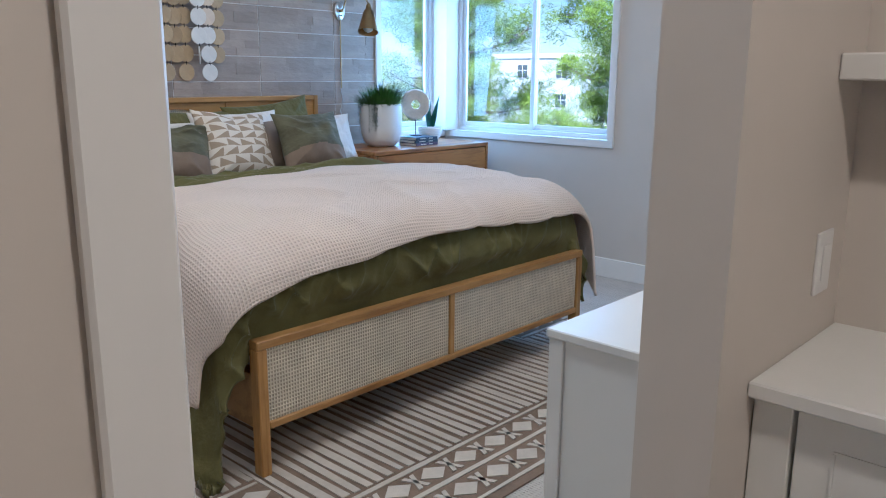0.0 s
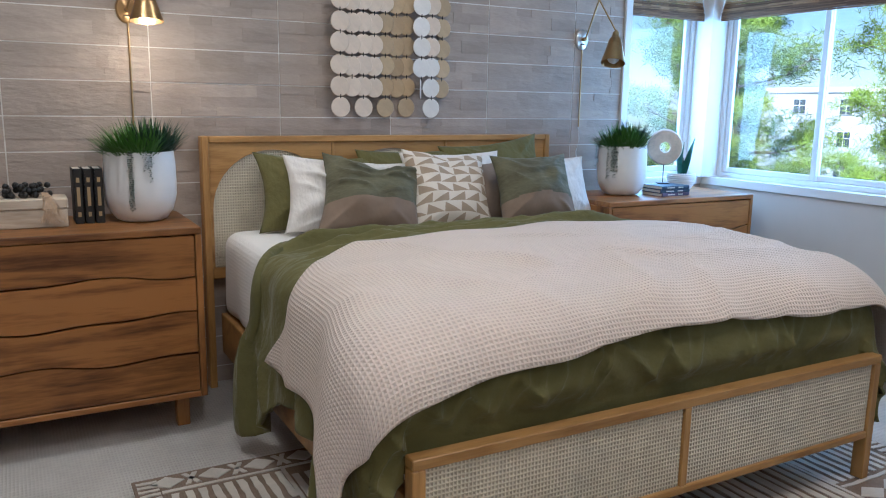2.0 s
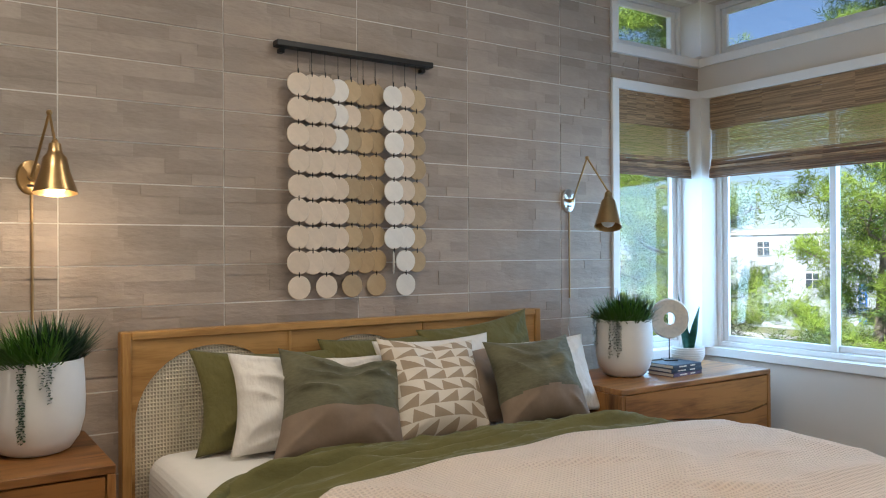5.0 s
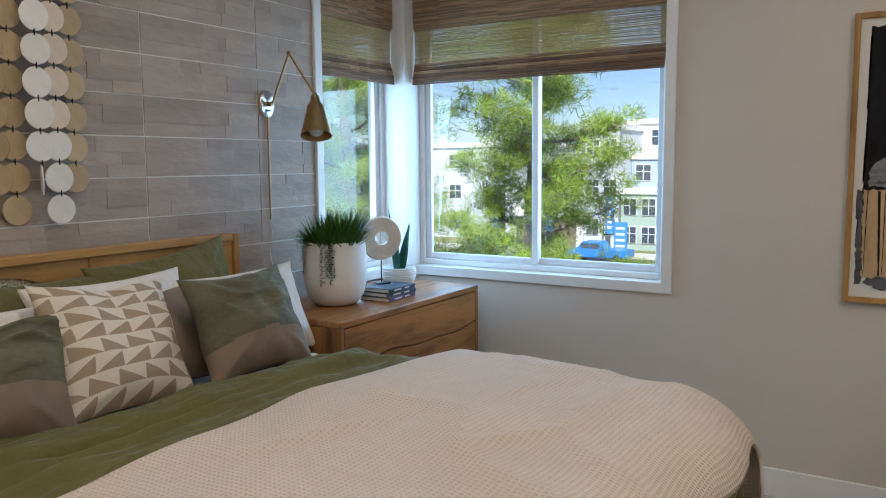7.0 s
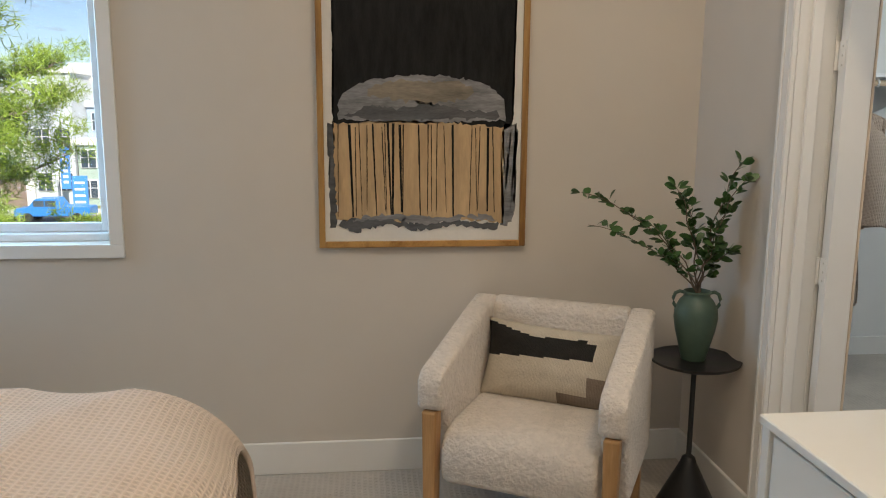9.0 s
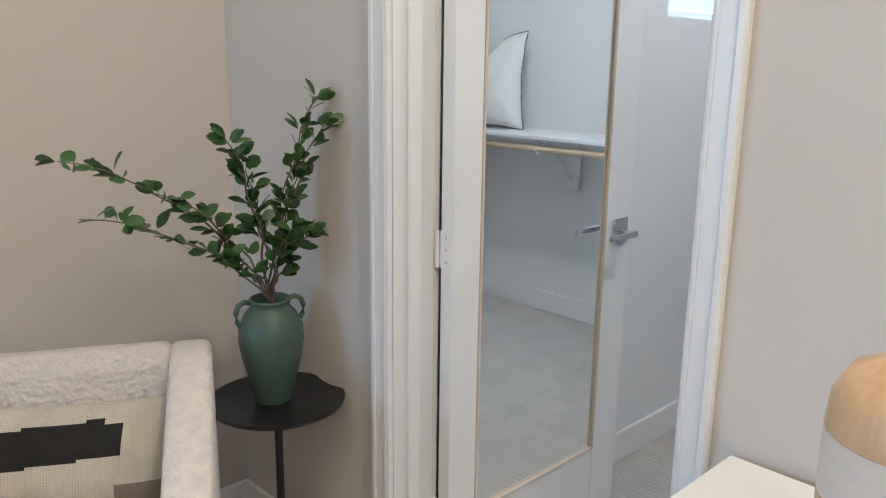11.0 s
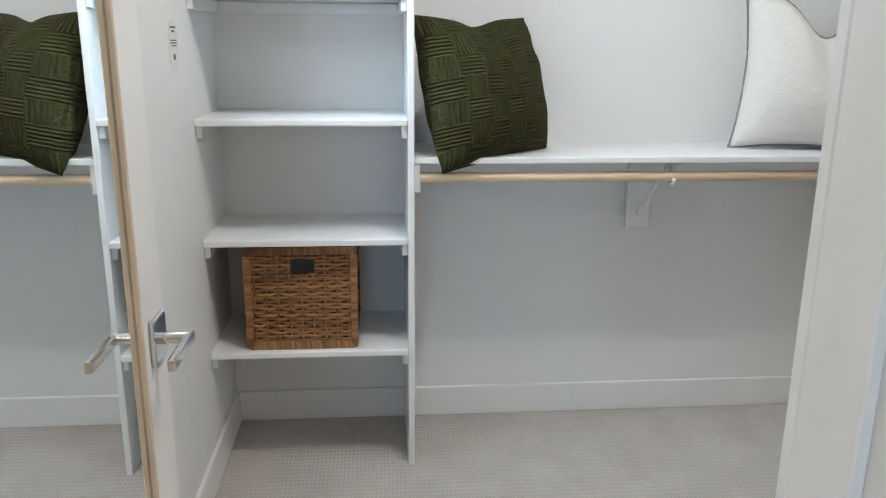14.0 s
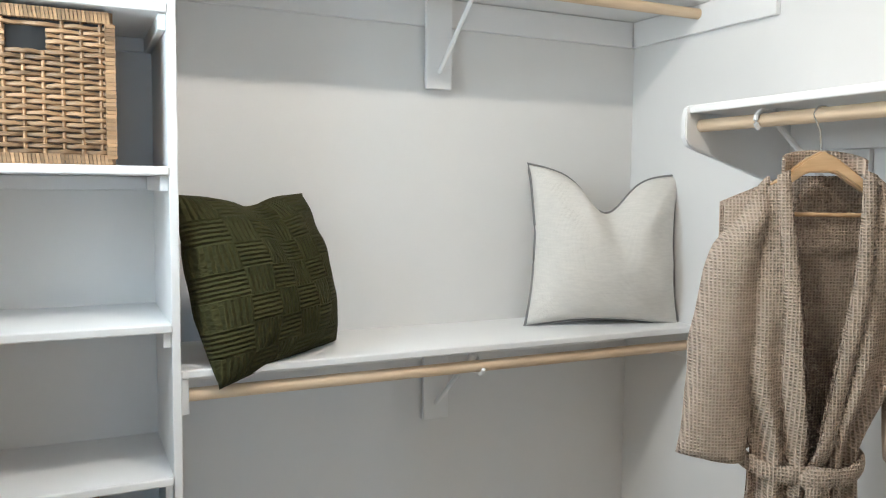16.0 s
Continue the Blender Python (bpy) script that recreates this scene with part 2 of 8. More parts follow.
# ---- shape helpers ----
def box(bm, x0, y0, z0, x1, y1, z1, bevel=0.0, seg=1):
    m = Matrix.Translation(((x0 + x1) / 2, (y0 + y1) / 2, (z0 + z1) / 2)) @ Matrix.Diagonal((abs(x1 - x0), abs(y1 - y0), abs(z1 - z0), 1))
    vs = bmesh.ops.create_cube(bm, size=1, matrix=m)["verts"]
    if bevel:
        es = list({e for v in vs for e in v.link_edges})
        bmesh.ops.bevel(bm, geom=es, offset=bevel, segments=seg, affect="EDGES", profile=0.5, clamp_overlap=True)
    return vs


def solid(x0, y0, z0, x1, y1, z1, bevel=0.0, seg=1):
    bm = bmesh.new()
    box(bm, x0, y0, z0, x1, y1, z1, bevel, seg)
    return bm


def lathe(bm, profile, seg=32, m=Matrix.Identity(4)):
    """Turned body from (radius, height) pairs."""
    rings = []
    for r, z in profile:
        if r < 1e-5:
            rings.append([bm.verts.new(m @ Vector((0, 0, z)))])
        else:
            rings.append([bm.verts.new(m @ Vector((r * math.cos(2 * math.pi * i / seg), r * math.sin(2 * math.pi * i / seg), z))) for i in range(seg)])
    for a, b in zip(rings, rings[1:]):
        for i in range(seg):
            j = (i + 1) % seg
            if len(a) == 1 and len(b) == 1:
                continue
            if len(a) == 1:
                bm.faces.new((a[0], b[i], b[j]))
            elif len(b) == 1:
                bm.faces.new((a[i], a[j], b[0]))
            else:
                bm.faces.new((a[i], a[j], b[j], b[i]))
    return bm


def tube(bm, points, radius, seg=8, taper=1.0):
    """Round bar along a line of points, capped."""
    pts = [Vector(p) for p in points]
    rings = []
    up = Vector((0, 0, 1))
    for i, p in enumerate(pts):
        d = (pts[min(i + 1, len(pts) - 1)] - pts[max(i - 1, 0)]).normalized()
        side = d.cross(up)
        if side.length < 0.05:
            side = d.cross(Vector((0, 1, 0)))
        side.normalize()
        nrm = side.cross(d)
        r = radius * (1 + (taper - 1) * i / max(len(pts) - 1, 1))
        rings.append([bm.verts.new(p + r * (math.cos(2 * math.pi * k / seg) * side + math.sin(2 * math.pi * k / seg) * nrm)) for k in range(seg)])
    for a, b in zip(rings, rings[1:]):
        for k in range(seg):
            j = (k + 1) % seg
            bm.faces.new((a[k], a[j], b[j], b[k]))
    bm.faces.new(rings[0][::-1])
    bm.faces.new(rings[-1])
    return bm


def extrude_outline(bm, outline, axis, a, b):
    """Flat outline of 2D points pushed from a to b along x, y or z."""
    def put(p, h):
        return {"x": (h, p[0], p[1]), "y": (p[0], h, p[1]), "z": (p[0], p[1], h)}[axis]
    lo = [bm.verts.new(put(p, a)) for p in outline]
    hi = [bm.verts.new(put(p, b)) for p in outline]
    n = len(outline)
    bm.faces.new(lo[::-1])
    bm.faces.new(hi)
    for i in range(n):
        bm.faces.new((lo[i], lo[(i + 1) % n], hi[(i + 1) % n], hi[i]))
    bmesh.ops.recalc_face_normals(bm, faces=bm.faces[:])
    return bm


def grid(bm, nu, nv, f, closed=False):
    vs = [[bm.verts.new(f(i / nu, j / nv)) for j in range(nv + 1)] for i in range(nu + 1)]
    for i in range(nu):
        for j in range(nv):
            bm.faces.new((vs[i][j], vs[i + 1][j], vs[i + 1][j + 1], vs[i][j + 1]))
    return vs


def to_mesh(name, bm, mat, smooth=None):
    me = bpy.data.meshes.new(name)
    bmesh.ops.recalc_face_normals(bm, faces=bm.faces[:])
    bm.to_mesh(me)
    bm.free()
    if mat:
        for m in (mat if isinstance(mat, (list, tuple)) else (mat,)):
            me.materials.append(m)
    if smooth is not None:
        me.polygons.foreach_set("use_smooth", [True] * len(me.polygons))
        if smooth < 180:
            me.set_sharp_from_angle(angle=radians(smooth))
    return me


def thing(name, x, y, z, label, category, rz=0.0, group="", kind=""):
    ob = new(name)
    ob.matrix_world = pose(x, y, z, 0, 0, rz)
    ob.empty_display_size = 0.1
    return tagged(ob, label, category, group, kind)


def part(name, bm, mat, parent, label="", smooth=None):
    ob = new(name, to_mesh(name, bm, mat, smooth))
    ob.parent = parent
    return tagged(ob, label) if label else ob


def lone(name, bm, mat, x, y, z, label, category, rz=0.0, group="", kind="", smooth=None):
    ob = new(name, to_mesh(name, bm, mat, smooth))
    ob.matrix_world = pose(x, y, z, 0, 0, rz)
    return tagged(ob, label, category, group, kind)


def structure(name, bm, mat, label, category, smooth=None):
    return tagged(new(name, to_mesh(name, bm, mat, smooth)), label, category, kind="structure")


# ---- bedroom, hall and closet shell ----
SOUTH_Y = -1.1
WALL_W, WALL_N = -4.66, 4.95

# floors
bm = bmesh.new()
box(bm, WALL_W, SOUTH_Y - 0.1, -0.30, 3.0, 5.0, 0.0)
structure("floor", bm, CARPET, "cream looped carpet over the bedroom and closet", "floor")

# tiled west wall backing, with its two window openings
bm = bmesh.new()
box(bm, WALL_W, SOUTH_Y, 0, TILE_X - 0.003, WIN_S, CEIL)
box(bm, WALL_W, WIN_S, 0, TILE_X - 0.003, NORTH_Y, WIN_Z0)
box(bm, WALL_W, WIN_S, WIN_Z1, TILE_X - 0.003, WALL_N, CLR_Z0)
box(bm, WALL_W, WIN_S, CLR_Z1, TILE_X - 0.003, WALL_N, CEIL)
wall_west = structure("wall_west", bm, GROUT, "feature wall of grey-brown split-face tiles with pale joints", "wall")

# north wall with the corner window and the clerestory
bm = bmesh.new()
box(bm, WIN_R, NORTH_Y, 0, EAST_X, WALL_N, CEIL)
box(bm, TILE_X - 0.002, NORTH_Y, 0, WIN_R, WALL_N, WIN_Z0)
box(bm, TILE_X - 0.002, NORTH_Y, WIN_Z1, WIN_R, WALL_N, CLR_Z0)
box(bm, TILE_X - 0.002, NORTH_Y, CLR_Z1, WIN_R, WALL_N, CEIL)
structure("wall_north", bm, PAINT, "warm white painted bedroom wall around the corner window", "wall")

# east wall with the entry and the closet doorway
ENTRY_Y0, ENTRY_Y1, ENTRY_Z = 0.245, 1.057, 2.44
DOOR_Y0, DOOR_Y1, DOOR_Z = 3.364, 4.078, 2.06
bm = bmesh.new()
box(bm, EAST_X, SOUTH_Y, 0, HALL_X, ENTRY_Y0, CEIL)
box(bm, EAST_X, ENTRY_Y0, ENTRY_Z, HALL_X, ENTRY_Y1, CEIL)
box(bm, EAST_X, ENTRY_Y1, 0, HALL_X, DOOR_Y0 - 0.018, CEIL)
box(bm, EAST_X, DOOR_Y0 - 0.018, DOOR_Z + 0.018, HALL_X, DOOR_Y1 + 0.018, CEIL)
box(bm, EAST_X, DOOR_Y1 + 0.018, 0, HALL_X, WALL_N, CEIL)
structure("wall_east", bm, PAINT, "warm white painted wall with entry and closet doorway", "wall")

bm = bmesh.new()
box(bm, WALL_W, SOUTH_Y - 0.12, 0, 3.0, SOUTH_Y, CEIL)
structure("wall_south", bm, PAINT, "plain warm white painted wall", "wall")

bm = bmesh.new()
box(bm, WALL_W, SOUTH_Y - 0.12, CEIL, HALL_X - 0.05, WALL_N, CEIL + 0.15)
structure("ceiling_bedroom", bm, CEILING_PAINT, "flat white painted bedroom ceiling", "ceiling")
bm = bmesh.new()
box(bm, HALL_X, SOUTH_Y, 2.70, 3.0, WALL_N, 2.85)
structure("ceiling_closet", bm, CEILING_PAINT, "flat white painted closet ceiling", "ceiling")

# closet walls
CW_X0, CW_X1, CW_Z0, CW_Z1 = 0.62, 1.245, 1.535, 2.36
bm = bmesh.new()
box(bm, CLOSET_E, CLOSET_S - 0.10, 0, CLOSET_E + 0.12, CLOSET_N + 0.16, 2.70)
structure("wall_closet_east", bm, CLOSET_PAINT, "white painted closet wall behind the shelves", "wall")
bm = bmesh.new()
box(bm, HALL_X, CLOSET_N, 0, CLOSET_E, CLOSET_N + 0.16, CW_Z0)
box(bm, HALL_X, CLOSET_N, CW_Z1, CLOSET_E, CLOSET_N + 0.16, 2.70)
box(bm, HALL_X, CLOSET_N, CW_Z0, CW_X0, CLOSET_N + 0.16, CW_Z1)
box(bm, CW_X1, CLOSET_N, CW_Z0, CLOSET_E, CLOSET_N + 0.16, CW_Z1)
structure("wall_closet_north", bm, CLOSET_PAINT, "white painted closet wall with a small high window", "wall")
bm = bmesh.new()
box(bm, HALL_X, CLOSET_S - 0.10, 0, CLOSET_E, CLOSET_S, 2.70)
structure("wall_closet_south", bm, CLOSET_PAINT, "white painted closet side wall", "wall")
# hall shell
NICHE_Y = 1.575
bm = bmesh.new()
box(bm, HALL_X, NICHE_Y, 0, 3.0, NICHE_Y + 0.12, 2.70)
structure("wall_niche", bm, PAINT, "warm white back wall of the desk niche", "wall")
bm = bmesh.new()
box(bm, 2.9, SOUTH_Y, 0, 3.0, NICHE_Y, 2.70)
structure("wall_hall_end", bm, PAINT, "plain warm white hall end wall", "wall")


# ---- baseboards ----
def baseboard(bm, x0, y0, x1, y1, side, h=0.135, t=0.015):
    sx, sy = side
    box(bm, min(x0, x1 + sx * t, x0 + sx * t, x1), min(y0, y1, y0 + sy * t), 0, max(x0, x1, x0 + sx * t), max(y0, y1, y0 + sy * t), h, 0.003)


bm = bmesh.new()
baseboard(bm, TILE_X, NORTH_Y, EAST_X, NORTH_Y, (0, -1))
baseboard(bm, EAST_X, DOOR_Y1 + 0.07, EAST_X, NORTH_Y - 0.016, (-1, 0))
baseboard(bm, EAST_X, ENTRY_Y1 + 0.01, EAST_X, DOOR_Y0 - 0.07, (-1, 0))
structure("baseboard_bedroom", bm, TRIM, "white painted baseboard along the bedroom walls", "baseboard")
bm = bmesh.new()
baseboard(bm, CLOSET_E, CLOSET_S, CLOSET_E, CLOSET_N, (-1, 0), 0.115)
baseboard(bm, HALL_X + 0.02, CLOSET_N, CLOSET_E - 0.016, CLOSET_N, (0, -1), 0.115)
baseboard(bm, HALL_X, CLOSET_S, CLOSET_E - 0.016, CLOSET_S, (0, 1), 0.115)
structure("baseboard_closet", bm, TRIM, "white painted baseboard around the closet", "baseboard")


# ---- door casings ----
def casing(name, face_x, out, y0, y1, z1, w=0.054, label="white moulded door casing"):
    """Flat casing with a raised back band, on both legs and over the head."""
    bm = bmesh.new()
    t = 0.016 * out
    for a, b in ((y0 - w, y0), (y1, y1 + w)):
        box(bm, face_x, a, 0, face_x + t, b, z1 + w, 0.002)
        inner, outer = (b, a) if b == y0 else (a, b)
        k = 1 if outer > inner else -1
        box(bm, face_x + t, min(outer, outer - k * 0.013), 0, face_x + t + 0.006 * out, max(outer, outer - k * 0.013), z1 + w, 0.002)
        box(bm, face_x + t, min(inner + k * 0.006, inner + k * 0.012), 0, face_x + t + 0.003 * out, max(inner + k * 0.006, inner + k * 0.012), z1, 0.001)
    box(bm, face_x, y0, z1, face_x + t, y1, z1 + w, 0.002)
    return structure(name, bm, TRIM, label, "door casing")


casing("trim_closet_door", EAST_X, -1, DOOR_Y0, DOOR_Y1, DOOR_Z)
casing("trim_closet_door_inside", HALL_X, 1, DOOR_Y0, DOOR_Y1, DOOR_Z)
bm = bmesh.new()
for a, b in ((DOOR_Y0 - 0.018, DOOR_Y0), (DOOR_Y1, DOOR_Y1 + 0.018)):
    box(bm, EAST_X + 0.001, a, 0, HALL_X - 0.001, b, DOOR_Z, 0.001)
box(bm, EAST_X + 0.001, DOOR_Y0 - 0.018, DOOR_Z, HALL_X - 0.001, DOOR_Y1 + 0.018, DOOR_Z + 0.018)
for a, b in ((DOOR_Y0, DOOR_Y0 + 0.011), (DOOR_Y1 - 0.011, DOOR_Y1)):
    box(bm, -0.612, a, 0, -0.575, b, DOOR_Z - 0.001, 0.002)
structure("trim_closet_jamb", bm, TRIM, "white painted closet door jamb with stops", "door jamb")
# entry: plain cased edge on the hall side
bm = bmesh.new()
box(bm, HALL_X, ENTRY_Y0 - 0.055, 0, HALL_X + 0.012, ENTRY_Y0 - 0.001, ENTRY_Z, 0.003)
box(bm, EAST_X - 0.012, ENTRY_Y0 - 0.06, 0, EAST_X, ENTRY_Y0 - 0.001, ENTRY_Z, 0.003)
structure("trim_entry", bm, TRIM, "white painted trim beside the bedroom entry", "trim")


# ---- windows ----
def frame_ring(bm, u0, z0, u1, z1, w, d0, d1, plane):
    def b(a0, b0, a1, b1):
        if plane == "y":
            box(bm, a0, d0, b0, a1, d1, b1, 0.003)
        else:
            box(bm, d0, a0, b0, d1, a1, b1, 0.003)
    b(u0, z0, u0 + w, z1)
    b(u1 - w, z0, u1, z1)
    b(u0 + w, z0, u1 - w, z0 + w)
    b(u0 + w, z1 - w, u1 - w, z1)


def window(name, plane, face, u0, u1, z0, z1, mull, label, sash_low=0.03):
    """Vinyl window set deep in its opening: frame, sashes, panes, sloped sill."""
    ob = tagged(new(name), label, "window", kind="structure")
    out = 1 if plane == "y" else -1
    d0, d1 = face + out * 0.075, face + out * 0.150
    d0, d1 = min(d0, d1), max(d0, d1)
    bm = bmesh.new()
    frame_ring(bm, u0, z0, u1, z1, 0.030, d0, d1, plane)
    part("window_frame", bm, VINYL, ob)
    inner = face + out * 0.105
    spans = [(u0 + 0.031, mull + 0.019), (mull - 0.019, u1 - 0.031)] if mull is not None else [(u0 + 0.031, u1 - 0.031)]
    for i, (a, b) in enumerate(spans):
        e0, e1 = (inner - 0.012 + 0.026 * i, inner + 0.012 + 0.026 * i)
        bm = bmesh.new()
        frame_ring(bm, a, z0 + 0.031, b, z1 - 0.031, 0.036, e0, e1, plane)
        sash = part("window_sash", bm, VINYL, ob)
        bm = bmesh.new()
        mid = (e0 + e1) / 2
        if plane == "y":
            box(bm, a + 0.034, mid - 0.002, z0 + 0.065, b - 0.034, mid + 0.002, z1 - 0.065)
        else:
            box(bm, mid - 0.002, a + 0.034, z0 + 0.065, mid + 0.002, b - 0.034, z1 - 0.065)
        pane = part("pane", bm, GLASS, sash)
        pane.visible_shadow = False
    return ob


CORNER_X, CORNER_Y = TILE_X + 0.035, NORTH_Y + 0.035
window("window_1", "y", NORTH_Y, -4.40, WIN_R, WIN_Z0, WIN_Z1, -3.674, "white vinyl sliding window in the north wall")
window("window_2", "x", TILE_X, WIN_S, 4.70, WIN_Z0, WIN_Z1, None, "narrow white vinyl window beside the corner")
window("window_3", "y", NORTH_Y, -4.40, WIN_R, CLR_Z0, CLR_Z1, None, "low wide clerestory window near the ceiling")
window("window_4", "x", TILE_X, WIN_S, 4.70, CLR_Z0, CLR_Z1, None, "small clerestory window beside the corner")
ob = tagged(new("window_5"), "small high closet window", "window", kind="structure")
bm = bmesh.new()
frame_ring(bm, CW_X0, CW_Z0, CW_X1, CW_Z1, 0.03, CLOSET_N + 0.05, CLOSET_N + 0.11, "y")
part("window_frame", bm, VINYL, ob)
bm = solid(CW_X0 + 0.028, CLOSET_N + 0.078, CW_Z0 + 0.028, CW_X1 - 0.028, CLOSET_N + 0.082, CW_Z1 - 0.028)
part("pane", bm, GLASS, ob).visible_shadow = False

# post in the glazed corner, between the two windows
bm = bmesh.new()
for z0, z1 in ((WIN_Z0, WIN_Z1), (CLR_Z0, CLR_Z1)):
    box(bm, WALL_W, 4.700, z0, -4.400, WALL_N, z1)
structure("corner_post", bm, TRIM, "white post in the corner between the windows", "post")

# flat picture-frame trim round the openings
TW = 0.052
bm = bmesh.new()
for z0, z1 in ((WIN_Z0, WIN_Z1), (CLR_Z0, CLR_Z1)):
    x1 = WIN_R + TW
    box(bm, TILE_X + 0.018, NORTH_Y - 0.016, z0 - TW, x1, NORTH_Y, z0, 0.002)
    box(bm, TILE_X + 0.018, NORTH_Y - 0.016, z1, x1, NORTH_Y, z1 + TW, 0.002)
    box(bm, WIN_R, NORTH_Y - 0.0155, z0, x1, NORTH_Y, z1, 0.002)
structure("trim_window_north", bm, TRIM, "flat white trim round the north windows", "window trim")
bm = bmesh.new()
for z0, z1 in ((WIN_Z0, WIN_Z1), (CLR_Z0, CLR_Z1)):
    y0 = WIN_S - TW
    box(bm, TILE_X, y0, z0 - TW, TILE_X + 0.017, NORTH_Y - 0.001, z0, 0.002)
    box(bm, TILE_X, y0, z1, TILE_X + 0.017, NORTH_Y - 0.001, z1 + TW, 0.002)
    box(bm, TILE_X, y0, z0, TILE_X + 0.0165, WIN_S, z1, 0.002)
structure("trim_window_west", bm, TRIM, "flat white trim round the west windows", "window trim")


# recessed downlights
DOWN_GLOW = glow("downlight_lens", WARM, 1.6)
for x, y, watts in DOWNLIGHTS:
    zc = 2.70 if x > HALL_X else CEIL
    can = thing("downlight", x, y, zc, "white recessed ceiling downlight, lit", "downlight", group="ceiling downlights")
    bm = bmesh.new()
    lathe(bm, [(0.078, 0), (0.095, 0), (0.095, -0.006), (0.078, -0.010), (0.078, 0)], 24)
    part("trim_ring", bm, TRIM, can)
    bm = bmesh.new()
    lathe(bm, [(0.0, -0.001), (0.078, -0.001)], 24)
    part("lens", bm, DOWN_GLOW, can)


def wpart(name, bm, mat, parent, label="", smooth=None):
    """A part whose shape is given in room coordinates."""
    top = parent
    m = Matrix.Identity(4)
    while top is not None:
        m = top.matrix_basis @ m
        top = top.parent
    bm.transform(m.inverted())
    return part(name, bm, mat, parent, label, smooth)


# ---- cloth materials ----
OLIVE = material("olive_cotton", (0.135, 0.122, 0.044), 0.8, spec=0.2, vary=0.10, scale=4, bump=0.9, bump_scale=11, stretch=(1.5, 0.55, 1.0), distance=0.022, sheen=0.12)
WAFFLE = wave_bump(material("cream_waffle_cotton", (0.75, 0.63, 0.54), 0.9, spec=0.15, vary=0.04, scale=3), 24, 24, 0.85, 0.005, "X", "Y", 0.16, "UV")
SHEET = wave_bump(material("white_ribbed_sheet", (0.78, 0.755, 0.72), 0.9, spec=0.15, vary=0.03, scale=4, bump=0.2, bump_scale=18), 18, 60, 0.4, 0.004, "Z", "X")
LINEN_WHITE = material("white_linen", (0.74, 0.70, 0.655), 0.9, spec=0.15, vary=0.05, scale=6, bump=0.9, bump_scale=9, stretch=(1.6, 1, 0.8), distance=0.024)
VELVET = material("sage_velvet", (0.128, 0.120, 0.074), 0.75, spec=0.15, vary=0.30, scale=6, bump=0.8, bump_scale=7, stretch=(0.9, 1, 2.0), distance=0.022, sheen=0.12)
TAUPE = material("taupe_suede", (0.235, 0.172, 0.125), 0.85, spec=0.15, vary=0.10, scale=7, bump=0.25, bump_scale=40, distance=0.003, sheen=0.1)
CANE = wave_bump(material("woven_cane", (0.68, 0.60, 0.46), 0.6, spec=0.3, vary=0.12, scale=14), 26, 22, 0.9, 0.005, "Y", "Z", 0.30)


def triangle_cloth(name):
    """Cream weave with rows of taupe triangles, laid out on the cushion's own coordinates."""
    m = material(name, (0.70, 0.63, 0.54), 0.9, spec=0.15, bump=0.4, bump_scale=120, distance=0.002)
    n, lk = m.node_tree.nodes, m.node_tree.links
    co = n.new("ShaderNodeTexCoord")
    sep = n.new("ShaderNodeSeparateXYZ")
    lk.new(co.outputs["UV"], sep.inputs[0])

    def math_node(op, a, b=None):
        q = n.new("ShaderNodeMath")
        q.operation = op
        for k, v in enumerate((a, b)):
            if v is None:
                continue
            if isinstance(v, (int, float)):
                q.inputs[k].default_value = v
            else:
                lk.new(v, q.inputs[k])
        return q.outputs[0]

    v = math_node("MULTIPLY", sep.outputs["Y"], 8.0)
    row = math_node("FLOOR", v)
    odd = math_node("MODULO", row, 2.0)
    shift = math_node("MULTIPLY", math_node("FRACT", math_node("MULTIPLY", math_node("SINE", math_node("MULTIPLY", row, 12.9)), 43.7)), 0.9)
    u = math_node("ADD", math_node("MULTIPLY", sep.outputs["X"], 5.0), shift)
    a, b = math_node("FRACT", u), math_node("FRACT", v)
    flip = math_node("ABSOLUTE", math_node("SUBTRACT", a, odd))
    tri = math_node("MULTIPLY", math_node("GREATER_THAN", flip, math_node("MULTIPLY", b, 1.1)), math_node("LESS_THAN", b, 0.86))
    mix = n.new("ShaderNodeMix")
    mix.data_type = "RGBA"
    lk.new(tri, mix.inputs[0])
    mix.inputs[6].default_value = (0.70, 0.63, 0.54, 1)
    mix.inputs[7].default_value = (0.37, 0.285, 0.205, 1)
    lk.new(mix.outputs[2], n["Principled BSDF"].inputs["Base Color"])
    return m


TRIANGLES = triangle_cloth("cream_and_taupe_triangles")

# ---- bed ----
BX, BY = -3.33, 2.414
HB_X, FB_X = -4.387, -2.257
Y0, Y1 = 1.374, 3.404
bed = thing("bed", BX, BY, 0, "golden oak king bed with cane panels, standing on a patterned rug", "bed")


